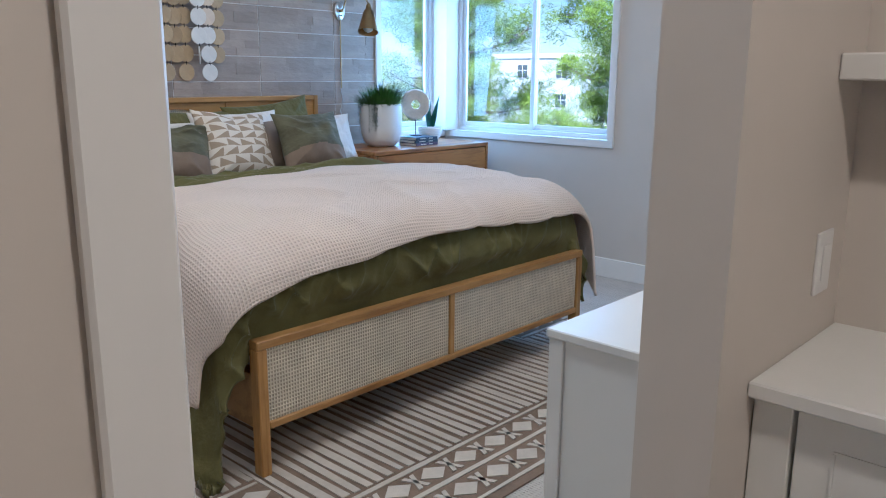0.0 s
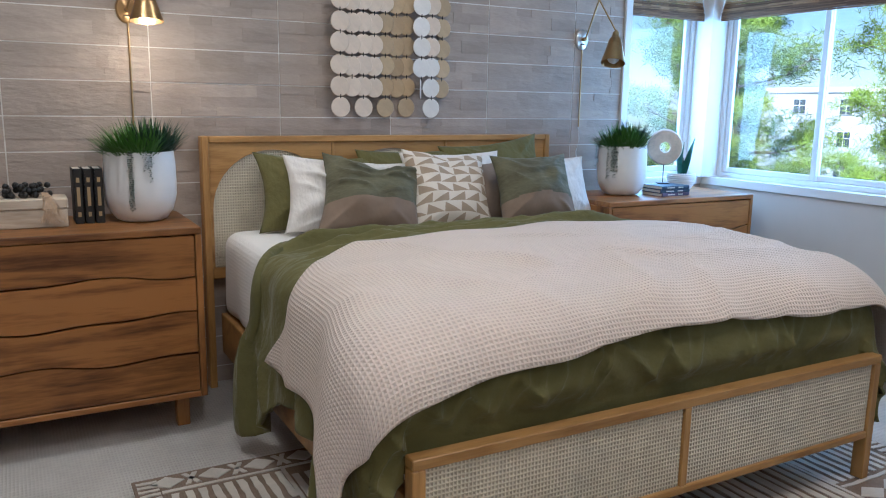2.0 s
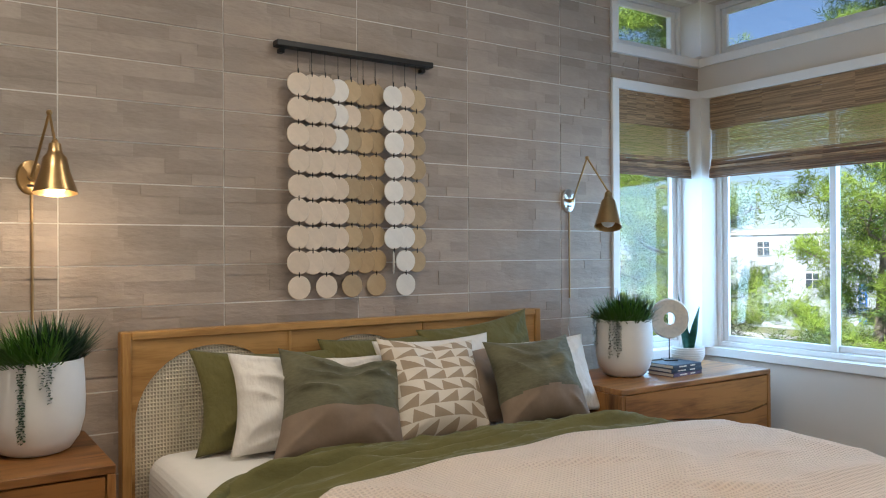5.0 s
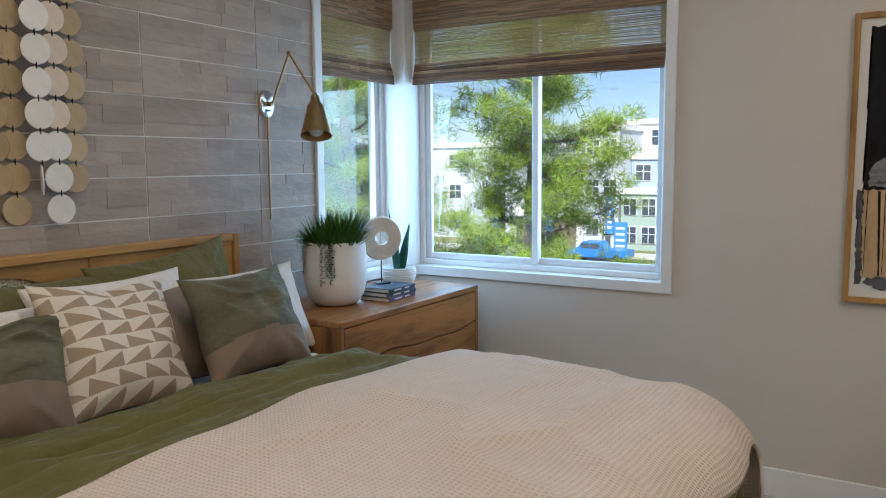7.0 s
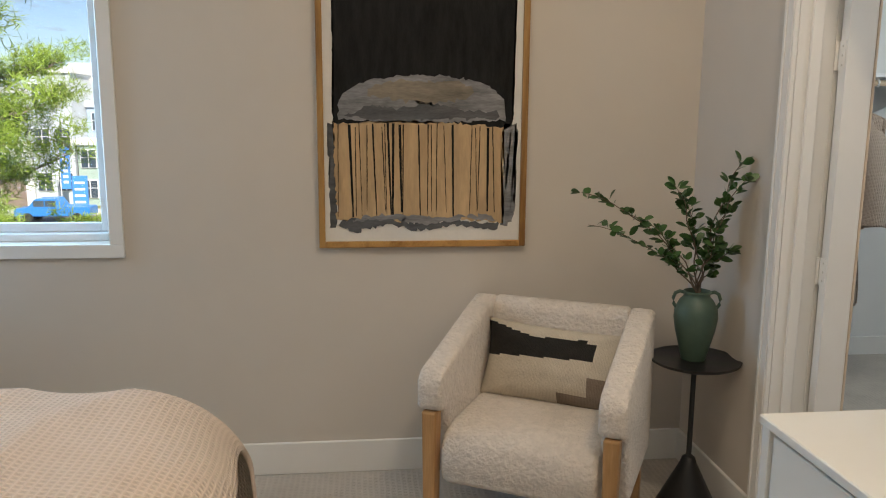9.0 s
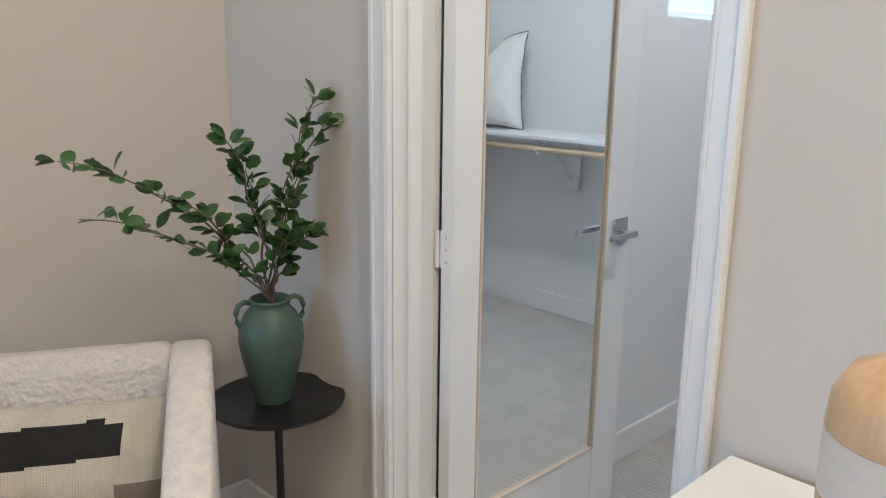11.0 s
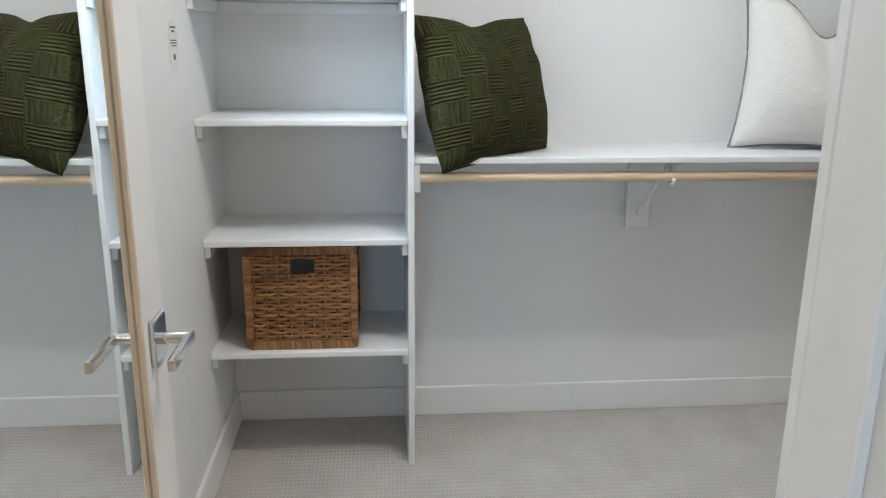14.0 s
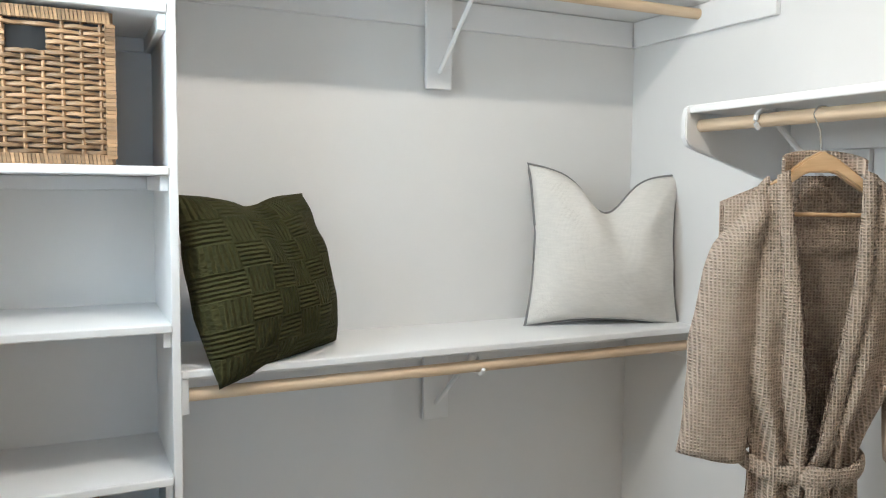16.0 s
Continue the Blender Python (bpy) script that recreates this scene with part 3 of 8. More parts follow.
def arch_panel(bm, y0, y1, z0, z1, x0, x1, ay0, ay1, spring, n=20):
    """Upright board from y0..y1 with an arched opening cut through it."""
    r = (ay1 - ay0) / 2
    cy = (ay0 + ay1) / 2
    top = min(z1 - 0.035 - spring, r)
    inner = [(ay0, z0)] + [(cy - r * math.cos(math.pi * i / n), spring + top * math.sin(math.pi * i / n)) for i in range(n + 1)] + [(ay1, z0)]
    k = len(inner)
    outer = []
    for i, (y, z) in enumerate(inner):
        if i == 0:
            outer.append((y0, z0))
        elif i == k - 1:
            outer.append((y1, z0))
        else:
            t = (i - 1) / (k - 3)
            if t < 0.25:
                outer.append((y0, spring + (z1 - spring) * t / 0.25))
            elif t < 0.75:
                outer.append((y0 + (y1 - y0) * (t - 0.25) / 0.5, z1))
            else:
                outer.append((y1, z1 - (z1 - spring) * (t - 0.75) / 0.25))
    rows = [[bm.verts.new((x, y, z)) for y, z in ring] for x in (x0, x1) for ring in (inner, outer)]
    for i in range(k - 1):
        bm.faces.new((rows[0][i], rows[0][i + 1], rows[1][i + 1], rows[1][i]))
        bm.faces.new((rows[2][i], rows[3][i], rows[3][i + 1], rows[2][i + 1]))
        bm.faces.new((rows[0][i], rows[2][i], rows[2][i + 1], rows[0][i + 1]))
        bm.faces.new((rows[1][i], rows[1][i + 1], rows[3][i + 1], rows[3][i]))


headboard = wpart("headboard_backing", solid(-4.440, Y0 + 0.03, 0.55, -4.434, Y1 - 0.03, 1.23), OAK, bed)
for a, b in ((Y0, Y0 + 0.035), (Y1 - 0.035, Y1)):
    wpart("headboard_post", solid(-4.455, a, 0.0, HB_X, b, 1.253, 0.004), OAK_V, bed)
wpart("headboard_rail", solid(-4.455, Y0 + 0.0355, 1.222, HB_X, Y1 - 0.0355, 1.2525, 0.004), OAK, bed)
wpart("headboard_rail", solid(-4.455, Y0 + 0.0355, 0.56, HB_X, Y1 - 0.0355, 0.613, 0.004), OAK, bed)
edges = [Y0 + 0.036, 2.030, 2.044, 2.692, 2.706, Y1 - 0.036]
for a, b in ((edges[0], edges[1]), (edges[2], edges[3]), (edges[4], edges[5])):
    bm = bmesh.new()
    arch_panel(bm, a, b, 0.614, 1.2215, -4.425, -4.400, a + 0.012, b - 0.012, 0.90)
    wpart("arched_board", bm, OAK, bed)
    wpart("cane_panel", solid(-4.424, a + 0.005, 0.614, -4.410, b - 0.005, 1.215), CANE, bed, "pale woven cane panel")
for y in (2.037, 2.699):
    wpart("headboard_stile", solid(-4.43, y - 0.0065, 0.614, -4.394, y + 0.0065, 1.2215, 0.002), OAK_V, bed)

# footboard: mitred frame, two cane panels, legs
F0, F1 = 1.434, 3.424
wpart("footboard_rail", solid(FB_X - 0.05, F0, 0.480, FB_X, F1, 0.512, 0.003), OAK, bed)
wpart("footboard_rail", solid(FB_X - 0.05, F0 + 0.0405, 0.184, FB_X, F1 - 0.0405, 0.210, 0.003), OAK, bed)
for a, b in ((F0, F0 + 0.04), (F1 - 0.04, F1)):
    wpart("footboard_leg", solid(FB_X - 0.05, a, 0.012, FB_X, b, 0.4795, 0.003), OAK_V, bed)
wpart("footboard_stile", solid(FB_X - 0.046, 2.406, 0.2105, FB_X - 0.001, 2.434, 0.4795, 0.002), OAK_V, bed)
for a, b in ((F0 + 0.0405, 2.4055), (2.4345, F1 - 0.0405)):
    wpart("cane_panel", solid(FB_X - 0.030, a, 0.2105, FB_X - 0.012, b, 0.4795), CANE, bed, "pale woven cane panel")
for y in (F0 + 0.005, F1 - 0.033):
    wpart("side_rail", solid(-4.386, y, 0.185, FB_X - 0.051, y + 0.028, 0.385, 0.003), OAK, bed)
wpart("slat_deck", solid(-4.38, F0 + 0.04, 0.34, FB_X - 0.06, F1 - 0.04, 0.37), OAK, bed)
wpart("centre_leg", solid(-3.36, 2.39, 0.012, -3.30, 2.45, 0.339, 0.003), OAK_V, bed)

# mattress in its ribbed white cover
bm = bmesh.new()
box(bm, -4.376, 1.452, 0.372, -2.34, 3.390, 0.800, 0.075, 5)
bmesh.ops.subdivide_edges(bm, edges=[e for e in bm.edges if e.calc_length() > 0.3], cuts=30, use_grid_fill=True)
for v in bm.verts:
    k = noise.noise(v.co * 4.0)
    slope = max(0.0, min(1.0, (v.co.x + 3.0) / 0.6))
    v.co.z += 0.006 * k - (0.10 * slope * slope * (3 - 2 * slope) if v.co.z > 0.6 else 0.0)
    if v.co.z < 0.7:
        v.co.y += 0.008 * math.sin(v.co.x * 23) * (1 if v.co.y > 2.4 else -1)
mattress = lone("mattress", bm, SHEET, 0, 0, 0, "thick mattress in a white ribbed cover on the bed", "mattress", smooth=60)

# drape of the bedding over top, foot and both sides
YC = 2.414
Q0, ARC_X, ARC_R = -3.95, -2.50, 0.205


def smooth_step(a, b, x):
    t = max(0.0, min(1.0, (x - a) / (b - a)))
    return t * t * (3 - 2 * t)


def crease(a, b, seed, sharp=7):
    """Narrow raised fold lines, long along b."""
    return (1 - abs(noise.noise(Vector((a, b, seed))))) ** sharp


rf = random.Random(61)
FOLDS = [(-3.86 + 0.062 * k + rf.uniform(-0.02, 0.02), rf.uniform(0.04, 0.15), rf.uniform(0.024, 0.042), rf.uniform(0.014, 0.024), rf.uniform(-1.5, -0.5), rf.uniform(0.5, 1.5), rf.uniform(0, 6)) for k in range(11)]
WRINKLES = [(-3.05, 0.35, 0.016, 0.020, -0.35, 0.35, 1.0), (-2.80, 0.50, 0.018, 0.020, -0.10, 0.50, 2.0), (-2.92, 0.20, 0.015, 0.018, 0.25, 0.80, 3.0), (-2.70, -0.25, 0.015, 0.020, 0.45, 0.95, 4.0), (-3.15, 0.25, 0.008, 0.020, 0.30, 0.85, 5.0)]


def ridges(lines, x, y):
    """Cloth folds: long soft-backed ridges that fade out at both ends."""
    total = 0.0
    for x0, slope, amp, width, ya, yb, ph in lines:
        d = x - (x0 + slope * y + 0.022 * math.sin(2.6 * y + ph))
        w = width * (1.0 if d > 0 else 1.8)
        total += amp * math.exp(-(d / w) ** 2) * smooth_step(ya, ya + 0.35, y) * smooth_step(yb, yb - 0.35, y)
    return total


def drape(q, s, lift, half=0.90, rad=0.13, top=0.842, seed=0.0, rumple=0.0):
    """q: run from head to foot; s: run across the bed from its middle line."""
    lq = ARC_X - Q0
    if q < lq:
        x, dz = Q0 + q, 0.0
    elif q < lq + ARC_R * math.pi / 2:
        a = (q - lq) / ARC_R
        x, dz = ARC_X + ARC_R * math.sin(a), -ARC_R * (1 - math.cos(a))
    else:
        x, dz = ARC_X + ARC_R, -ARC_R - (q - lq - ARC_R * math.pi / 2)
    sg, t = (1 if s > 0 else -1), abs(s)
    hang = 0.0
    if t < half:
        y, dy = s, 0.0
    elif t < half + rad * math.pi / 2:
        a = (t - half) / rad
        y, dy = sg * (half + rad * math.sin(a)), -rad * (1 - math.cos(a))
    else:
        hang = t - half - rad * math.pi / 2
        y, dy = sg * (half + rad), -rad - hang
    crown = 0.030 * (1 - min(1, t / half) ** 2) + 0.014 * noise.noise(Vector((x * 2.1, y * 2.1, seed)))
    flat = 1 - smooth_step(half - 0.1, half + 0.3, t) * 0.8
    wr = 0.016 * crease(x * 3.3 + 0.6 * y, y * 2.2 - x, seed + 11, 6) + 0.008 * noise.noise(Vector((x * 7, y * 3.2, seed + 3)))
    swell = -0.045 * smooth_step(-2.95, -2.4, x) / max(flat, 0.2) + ridges(WRINKLES, x, y)
    top -= 0.040 * (1 - smooth_step(0.15, 0.62, q))
    head = rumple * (1 - smooth_step(0.60, 0.78, q))
    foot = rumple * smooth_step(lq + 0.05, lq + 0.28, q)
    low = rumple * smooth_step(0.02, 0.30, hang)
    z = top + lift + dz + dy + (crown + swell + wr) * flat
    if head > 0:
        z += head * flat * (ridges(FOLDS, x, y) * smooth_step(0.98, 0.74, t) + 0.012 * crease(x * 17 + y * 3.0, y * 0.5, 23, 5) - 0.006)
    side_k = smooth_step(half - 0.30, half + 0.30, t)
    y += sg * side_k * (0.016 * math.sin(x * 17 + 2.2 * noise.noise(Vector((x * 3, seed, 0)))) + 0.05 * hang + lift)
    y += sg * side_k * (0.10 * hang + (0.055 if sg < 0 else 0.06)) * smooth_step(-2.95, -2.35, x)
    if low > 0:
        y += sg * low * (0.030 * crease(x * 6 + z, z * 1.6, 31, 4) + 0.022 * math.sin(x * 24 + 3 * noise.noise(Vector((x * 2, z, 8)))))
    foot_k = smooth_step(lq - 0.1, lq + 0.3, q)
    x += foot_k * (lift + 0.014 * math.sin(y * 11 + 3 * noise.noise(Vector((y * 2, seed, 5)))))
    if foot > 0:
        x += foot * (0.036 * crease(y * 6.5 + z * 4.5, z * 2.2, 41, 5) + 0.024 * crease(y * 14 - z * 6, z * 2.5, 43, 5) - 0.018)
    if t < half + 0.06:
        x -= smooth_step(0.62, 0.53, z) * max(0.0, x + 2.330)
    return Vector((x, YC + y, max(z, 0.035)))


def drape_mesh(name, fq, fs, lift, nu, nv, thickness, mat, label, category, seed, uv=1.0, rumple=0.0, parent=None):
    bm = bmesh.new()
    layer = bm.loops.layers.uv.new("UVMap")
    coords = {}

    def f(u, v):
        s = fs(u, v)
        q = fq(u, v, s)
        return drape(q, s, lift, seed=seed, rumple=rumple), q, s
    rows = []
    for i in range(nu + 1):
        row = []
        for j in range(nv + 1):
            p, q, s = f(i / nu, j / nv)
            vert = bm.verts.new(p)
            coords[vert] = (q * uv, s * uv)
            row.append(vert)
        rows.append(row)
    for i in range(nu):
        for j in range(nv):
            fc = bm.faces.new((rows[i][j], rows[i + 1][j], rows[i + 1][j + 1], rows[i][j + 1]))
            for lp in fc.loops:
                lp[layer].uv = coords[lp.vert]
    ob = part(name, bm, mat, parent, "", 180) if parent else lone(name, bm, mat, 0, 0, 0, label, category, smooth=180)
    md = ob.modifiers.new("thickness", "SOLIDIFY")
    md.thickness, md.offset = thickness, -1.0
    return ob


# olive duvet: from below the pillows to behind the footboard
def duvet_q(u, v, s):
    head = 0.15 + 0.04 * math.sin(s * 3.1) + 0.10 * smooth_step(0.6, 1.2, s) + 0.26 * smooth_step(0.75, 1.10, -s) - 0.20 * smooth_step(1.12, 1.6, -s) + 0.03 * noise.noise(Vector((s * 3, 1, 2)))
    return head + (1.45 + 0.322 + 0.14 - 0.16 * smooth_step(1.0, 1.4, -s) - 0.16 * smooth_step(1.0, 1.3, s) - head) * u


def duvet_s(u, v):
    left = 1.104 + 0.50 + 0.10 * smooth_step(0.0, 0.10, u) - 0.26 * smooth_step(0.12, 0.36, u) + 0.30 * smooth_step(0.66, 0.95, u)
    right = 1.104 + 0.32 + 0.06 * smooth_step(0.0, 0.3, u) - 0.10 * smooth_step(0.8, 1.0, u)
    return -left + (left + right) * v


duvet = thing("duvet", 0, 0, 0, "rumpled olive green cotton duvet spread over the bed", "duvet")
drape_mesh("cover", duvet_q, duvet_s, 0.0, 210, 260, 0.022, OLIVE, "", "", 1.3, 1.0, 1.0, duvet)

# rolled fold of the duvet along its head edge
bm = bmesh.new()


def fold(u, v):
    s = -1.30 + 2.50 * u
    q = duvet_q(0, 0, s)
    c = drape(q + 0.030, s, -0.004, seed=1.3, rumple=0.15)
    a = 2 * math.pi * v
    w = 0.040 + 0.010 * noise.noise(Vector((s * 2.3, 3, 4)))
    h = 0.024 + 0.007 * noise.noise(Vector((s * 6.1, 9, 4)))
    tuck = 0.008 * crease(v * 5 + s * 1.5, s * 1.2, 3)
    over = smooth_step(0.95, 1.15, abs(s))
    out = Vector((0, math.copysign(over, s), 1 - over))
    return c + Vector((w * math.cos(a), 0, 0)) + out * ((h + tuck) * math.sin(a))


grid(bm, 180, 20, fold)
part("rolled_edge", bm, OLIVE, duvet, "", 180)


# cream waffle blanket thrown across the foot of the bed
def blanket_s(u, v):
    left = 1.104 + 0.245 + 0.02 * math.sin(u * 9) + 0.10 * smooth_step(0.84, 0.97, u) - 0.02 * smooth_step(0.94, 1.0, u)
    right = 1.104 + 0.30 + 0.05 * u
    return -left + (left + right) * v


def blanket_q(u, v, s):
    head = 0.665 + 0.03 * math.sin(s * 2.4 - 1.6) + 0.015 * noise.noise(Vector((s * 4, 6, 1))) + 0.27 * math.exp(-((s + 1.06) / 0.22) ** 2) + 0.10 * smooth_step(0.9, 1.3, s)
    foot = 1.45 + 0.275 - 0.05 * math.exp(-((s - 0.05) / 0.35) ** 2) - 0.03 * smooth_step(0.5, 1.0, s) + 0.03 * smooth_step(0.70, 0.95, -s) - 0.14 * smooth_step(1.02, 1.32, -s)
    return head + (foot - head) * u


drape_mesh("blanket", blanket_q, blanket_s, 0.044, 110, 160, 0.014, WAFFLE, "cream waffle-weave blanket thrown across the bed", "blanket", 1.3, 1.0)


# ---- pillows ----
def cushion_edge(u, v, w, h, ears, chop, slump):
    """Outline of a cushion: pulled-out corners, a chopped or slumped top."""
    x = u * w / 2 * (1 - ears * (1 - v * v))
    z = v * h / 2 * (1 - ears * (1 - u * u))
    z -= chop * math.exp(-(u / 0.34) ** 2) * ((v + 1) / 2) ** 2.2
    z -= ((1 - u) / 2 * slump[0] + (1 + u) / 2 * slump[1]) * ((v + 1) / 2) ** 1.5
    x += slump[2] * (v + 1) / 2
    return x, z


def cushion_bm(w, h, t, n=48, chop=0.0, slump=(0, 0, 0), seed=0.0, wrinkle=0.012, ears=0.10, folds=0.0):
    bm = bmesh.new()
    layer = bm.loops.layers.uv.new("UVMap")
    verts = {}
    for side in (1, -1):
        for i in range(n + 1):
            for j in range(n + 1):
                u, v = 2 * i / n - 1, 2 * j / n - 1
                edge = i in (0, n) or j in (0, n)
                if edge and side == -1:
                    verts[(side, i, j)] = verts[(1, i, j)]
                    continue
                wave = 0.006 * noise.noise(Vector((u * 3.1 + seed, v * 3.1, 7.0)))
                x, z = cushion_edge(u, v, w, h, ears, chop, slump)
                d = ((1 - abs(u) ** 2.5) * (1 - abs(v) ** 2.5)) ** 0.60
                d *= 1 - 0.35 * (chop > 0) * math.exp(-(u / 0.25) ** 2) * ((v + 1) / 2) ** 2
                wob = wrinkle * noise.noise(Vector((u * 2.1 + seed, v * 2.1, side * 4 + seed)))
                pull = 0.0
                for k, (cu, cv) in enumerate(((-1, 1), (1, 1), (-1, -1), (1, -1))):
                    du, dv = u - cu, v - cv
                    r_ = math.hypot(du, dv)
                    ang_ = math.atan2(dv, du)
                    pull += ((1 - abs(math.sin(ang_ * 4.2 + seed * 1.7 + k * 5))) ** 2 - 0.3) * math.exp(-((r_ - 0.42) / 0.32) ** 2)
                ph = (v - 0.30 * u * u + 0.12 * u) * 8.0 + 2.2 * noise.noise(Vector((u * 1.4 + seed, v * 1.2, 2.0))) + seed
                swag = (1 - abs(math.sin(ph))) ** 2.2 * smooth_step(-0.25, 0.25, v) * smooth_step(1.0, 0.75, abs(u)) * (0.6 + 0.6 * abs(noise.noise(Vector((u * 1.7, v * 3 + seed, 5.0)))) * 2)
                y = wave + side * (t / 2 * d * (1 + 0.14 * (1 - v)) + (wob + wrinkle * 0.8 * pull + folds * swag) * (0 if edge else 1) * min(1, d * 1.4))
                verts[(side, i, j)] = bm.verts.new((x, y, z))
    for side in (1, -1):
        for i in range(n):
            for j in range(n):
                q = [verts[(side, a, b)] for a, b in ((i, j), (i + 1, j), (i + 1, j + 1), (i, j + 1))]
                f = bm.faces.new(q if side == -1 else q[::-1])
                for lp in f.loops:
                    for a, b in ((i, j), (i + 1, j), (i + 1, j + 1), (i, j + 1)):
                        if lp.vert is verts[(side, a, b)]:
                            lp[layer].uv = (a / n, b / n)
    return bm


def pillow(name, m, w, h, t, mats, label, category="pillow", seam=None, group="", **kw):
    """Stuffed pillow, standing on its lower edge; an optional seam divides two cloths."""
    bm = cushion_bm(w, h, t, **kw)
    if seam is not None:
        layer = bm.loops.layers.uv.active
        for f in bm.faces:
            u = sum(lp[layer].uv.x for lp in f.loops) / 4
            v = sum(lp[layer].uv.y for lp in f.loops) / 4
            f.material_index = 1 if v < seam(u) else 0
    ob = new(name, to_mesh(name, bm, mats, 180))
    ob.matrix_world = m
    return tagged(ob, label, category, group)


def lean(x, y, z, tilt, yaw=90, roll=0):
    """Foot-edge centre at x, y, z; tilted back against the headboard."""
    return pose(x, y, z) @ pose(0, 0, 0, 0, 0, yaw) @ pose(0, 0, 0, tilt, 0, 0) @ pose(0, 0, 0, 0, roll, 0)


def stand(x, y, z, h, tilt, yaw=90, roll=0):
    return lean(x, y, z, tilt, yaw, roll) @ pose(0, 0, h / 2)


G = "pillows on the bed"
pillow("pillow", stand(-4.170, 1.910, 0.795, 0.40, -24, 90, 3), 0.66, 0.41, 0.18, [OLIVE], "olive green sleeping pillow against the headboard", group=G, seed=1, wrinkle=0.022, ears=0.13)
pillow("pillow", stand(-4.190, 2.46, 0.800, 0.41, -20), 0.66, 0.41, 0.15, [OLIVE], "olive green sleeping pillow behind the others", group=G, seed=2)
pillow("pillow", stand(-4.190, 2.98, 0.800, 0.45, -18, 90, -6), 0.66, 0.46, 0.15, [OLIVE], "olive green sleeping pillow against the headboard", group=G, seed=3, wrinkle=0.022, ears=0.13, folds=0.014)
pillow("pillow", stand(-4.060, 2.000, 0.795, 0.37, -19, 90, 5), 0.66, 0.38, 0.19, [LINEN_WHITE], "white linen sleeping pillow, creased", group=G, seed=4, wrinkle=0.028, folds=0.026)
pillow("pillow", stand(-4.070, 2.62, 0.80, 0.40, -20), 0.60, 0.40, 0.15, [LINEN_WHITE], "white linen sleeping pillow behind the cushions", group=G, seed=5)
pillow("pillow", stand(-4.030, 3.15, 0.79, 0.37, -22), 0.66, 0.38, 0.17, [LINEN_WHITE], "white linen sleeping pillow, creased", group=G, seed=6, wrinkle=0.016, folds=0.010)
pillow("cushion", stand(-3.850, 2.005, 0.815, 0.44, -36, 88, 4), 0.52, 0.46, 0.19, [VELVET, TAUPE], "sage velvet cushion with a taupe suede band", "cushion", seam=lambda u: 0.36, chop=0.03, slump=(0.0, 0.055, 0.09), seed=7, wrinkle=0.020, folds=0.030, ears=0.13)
pillow("cushion", stand(-3.860, 2.455, 0.815, 0.45, -34, 91, 3), 0.47, 0.46, 0.17, [TRIANGLES], "cream cushion printed with taupe triangles", "cushion", slump=(0.0, 0.02, 0.05), chop=0.015, seed=8, wrinkle=0.012, folds=0.006)
pillow("cushion", stand(-3.765, 2.915, 0.825, 0.42, -33, 90, 2), 0.48, 0.42, 0.18, [VELVET, TAUPE], "sage velvet cushion with a taupe suede band", "cushion", seam=lambda u: 0.33 - 0.08 * abs(u - 0.5), slump=(0.02, 0.0, 0.04), seed=9, wrinkle=0.020, folds=0.012, ears=0.13)
pillow("cushion", stand(-3.960, 2.70, 0.81, 0.36, -30, 90, 0), 0.42, 0.36, 0.12, [TAUPE], "plain taupe suede cushion tucked behind the others", "cushion", seed=10)


# ---- rug ----
RUG_X0, RUG_X1, RUG_Y0, RUG_Y1 = -3.51, -1.575, 0.885, 3.785
RUG_TAUPE = wave_bump(material("taupe_rug_pile", (0.245, 0.180, 0.135), 0.95, spec=0.1, vary=0.22, scale=7, bump=0.5, bump_scale=160, distance=0.003), 90, 30, 0.5, 0.003)
RUG_CREAM = material("cream_rug_pile", (0.60, 0.545, 0.475), 0.95, spec=0.1, vary=0.10, scale=9, bump=0.6, bump_scale=190, distance=0.004)
rug = thing("rug", (RUG_X0 + RUG_X1) / 2, (RUG_Y0 + RUG_Y1) / 2, 0, "taupe rug with cream stripes and diamonds under the bed", "rug")
wpart("rug_ground", solid(RUG_X0, RUG_Y0, 0.0005, RUG_X1, RUG_Y1, 0.008, 0.002), RUG_TAUPE, rug)
rnd = random.Random(4)
ZR0, ZR1 = 0.0075, 0.0118


def bar(bm, x0, y0, x1, y1):
    j = lambda: rnd.uniform(-0.004, 0.004)
    along_x = abs(x1 - x0) > abs(y1 - y0)
    n = 6
    lo, hi = [], []
    for i in range(n + 1):
        t = i / n
        if along_x:
            lo.append((x0 + (x1 - x0) * t, y0 + j()))
            hi.append((x0 + (x1 - x0) * t, y1 + j()))
        else:
            lo.append((x0 + j(), y0 + (y1 - y0) * t))
            hi.append((x1 + j(), y0 + (y1 - y0) * t))
    extrude_outline_raw(bm, lo + hi[::-1])


def extrude_outline_raw(bm, pts):
    top = [bm.verts.new((x, y, ZR1)) for x, y in pts]
    bot = [bm.verts.new((x, y, ZR0)) for x, y in pts]
    k = len(pts)
    bm.faces.new(top)
    for i in range(k):
        bm.faces.new((bot[i], bot[(i + 1) % k], top[(i + 1) % k], top[i]))


def diamond(bm, x, y, a, b):
    extrude_outline_raw(bm, [(x - a, y), (x, y - b), (x + a, y), (x, y + b)])


def cross(bm, x, y, a, b):
    """Small X between two diamonds."""
    w = 0.010
    for sg in (1, -1):
        extrude_outline_raw(bm, [(x - a, y - sg * b - w), (x + a, y + sg * b - w), (x + a, y + sg * b + w), (x - a, y - sg * b + w)])


bm = bmesh.new()
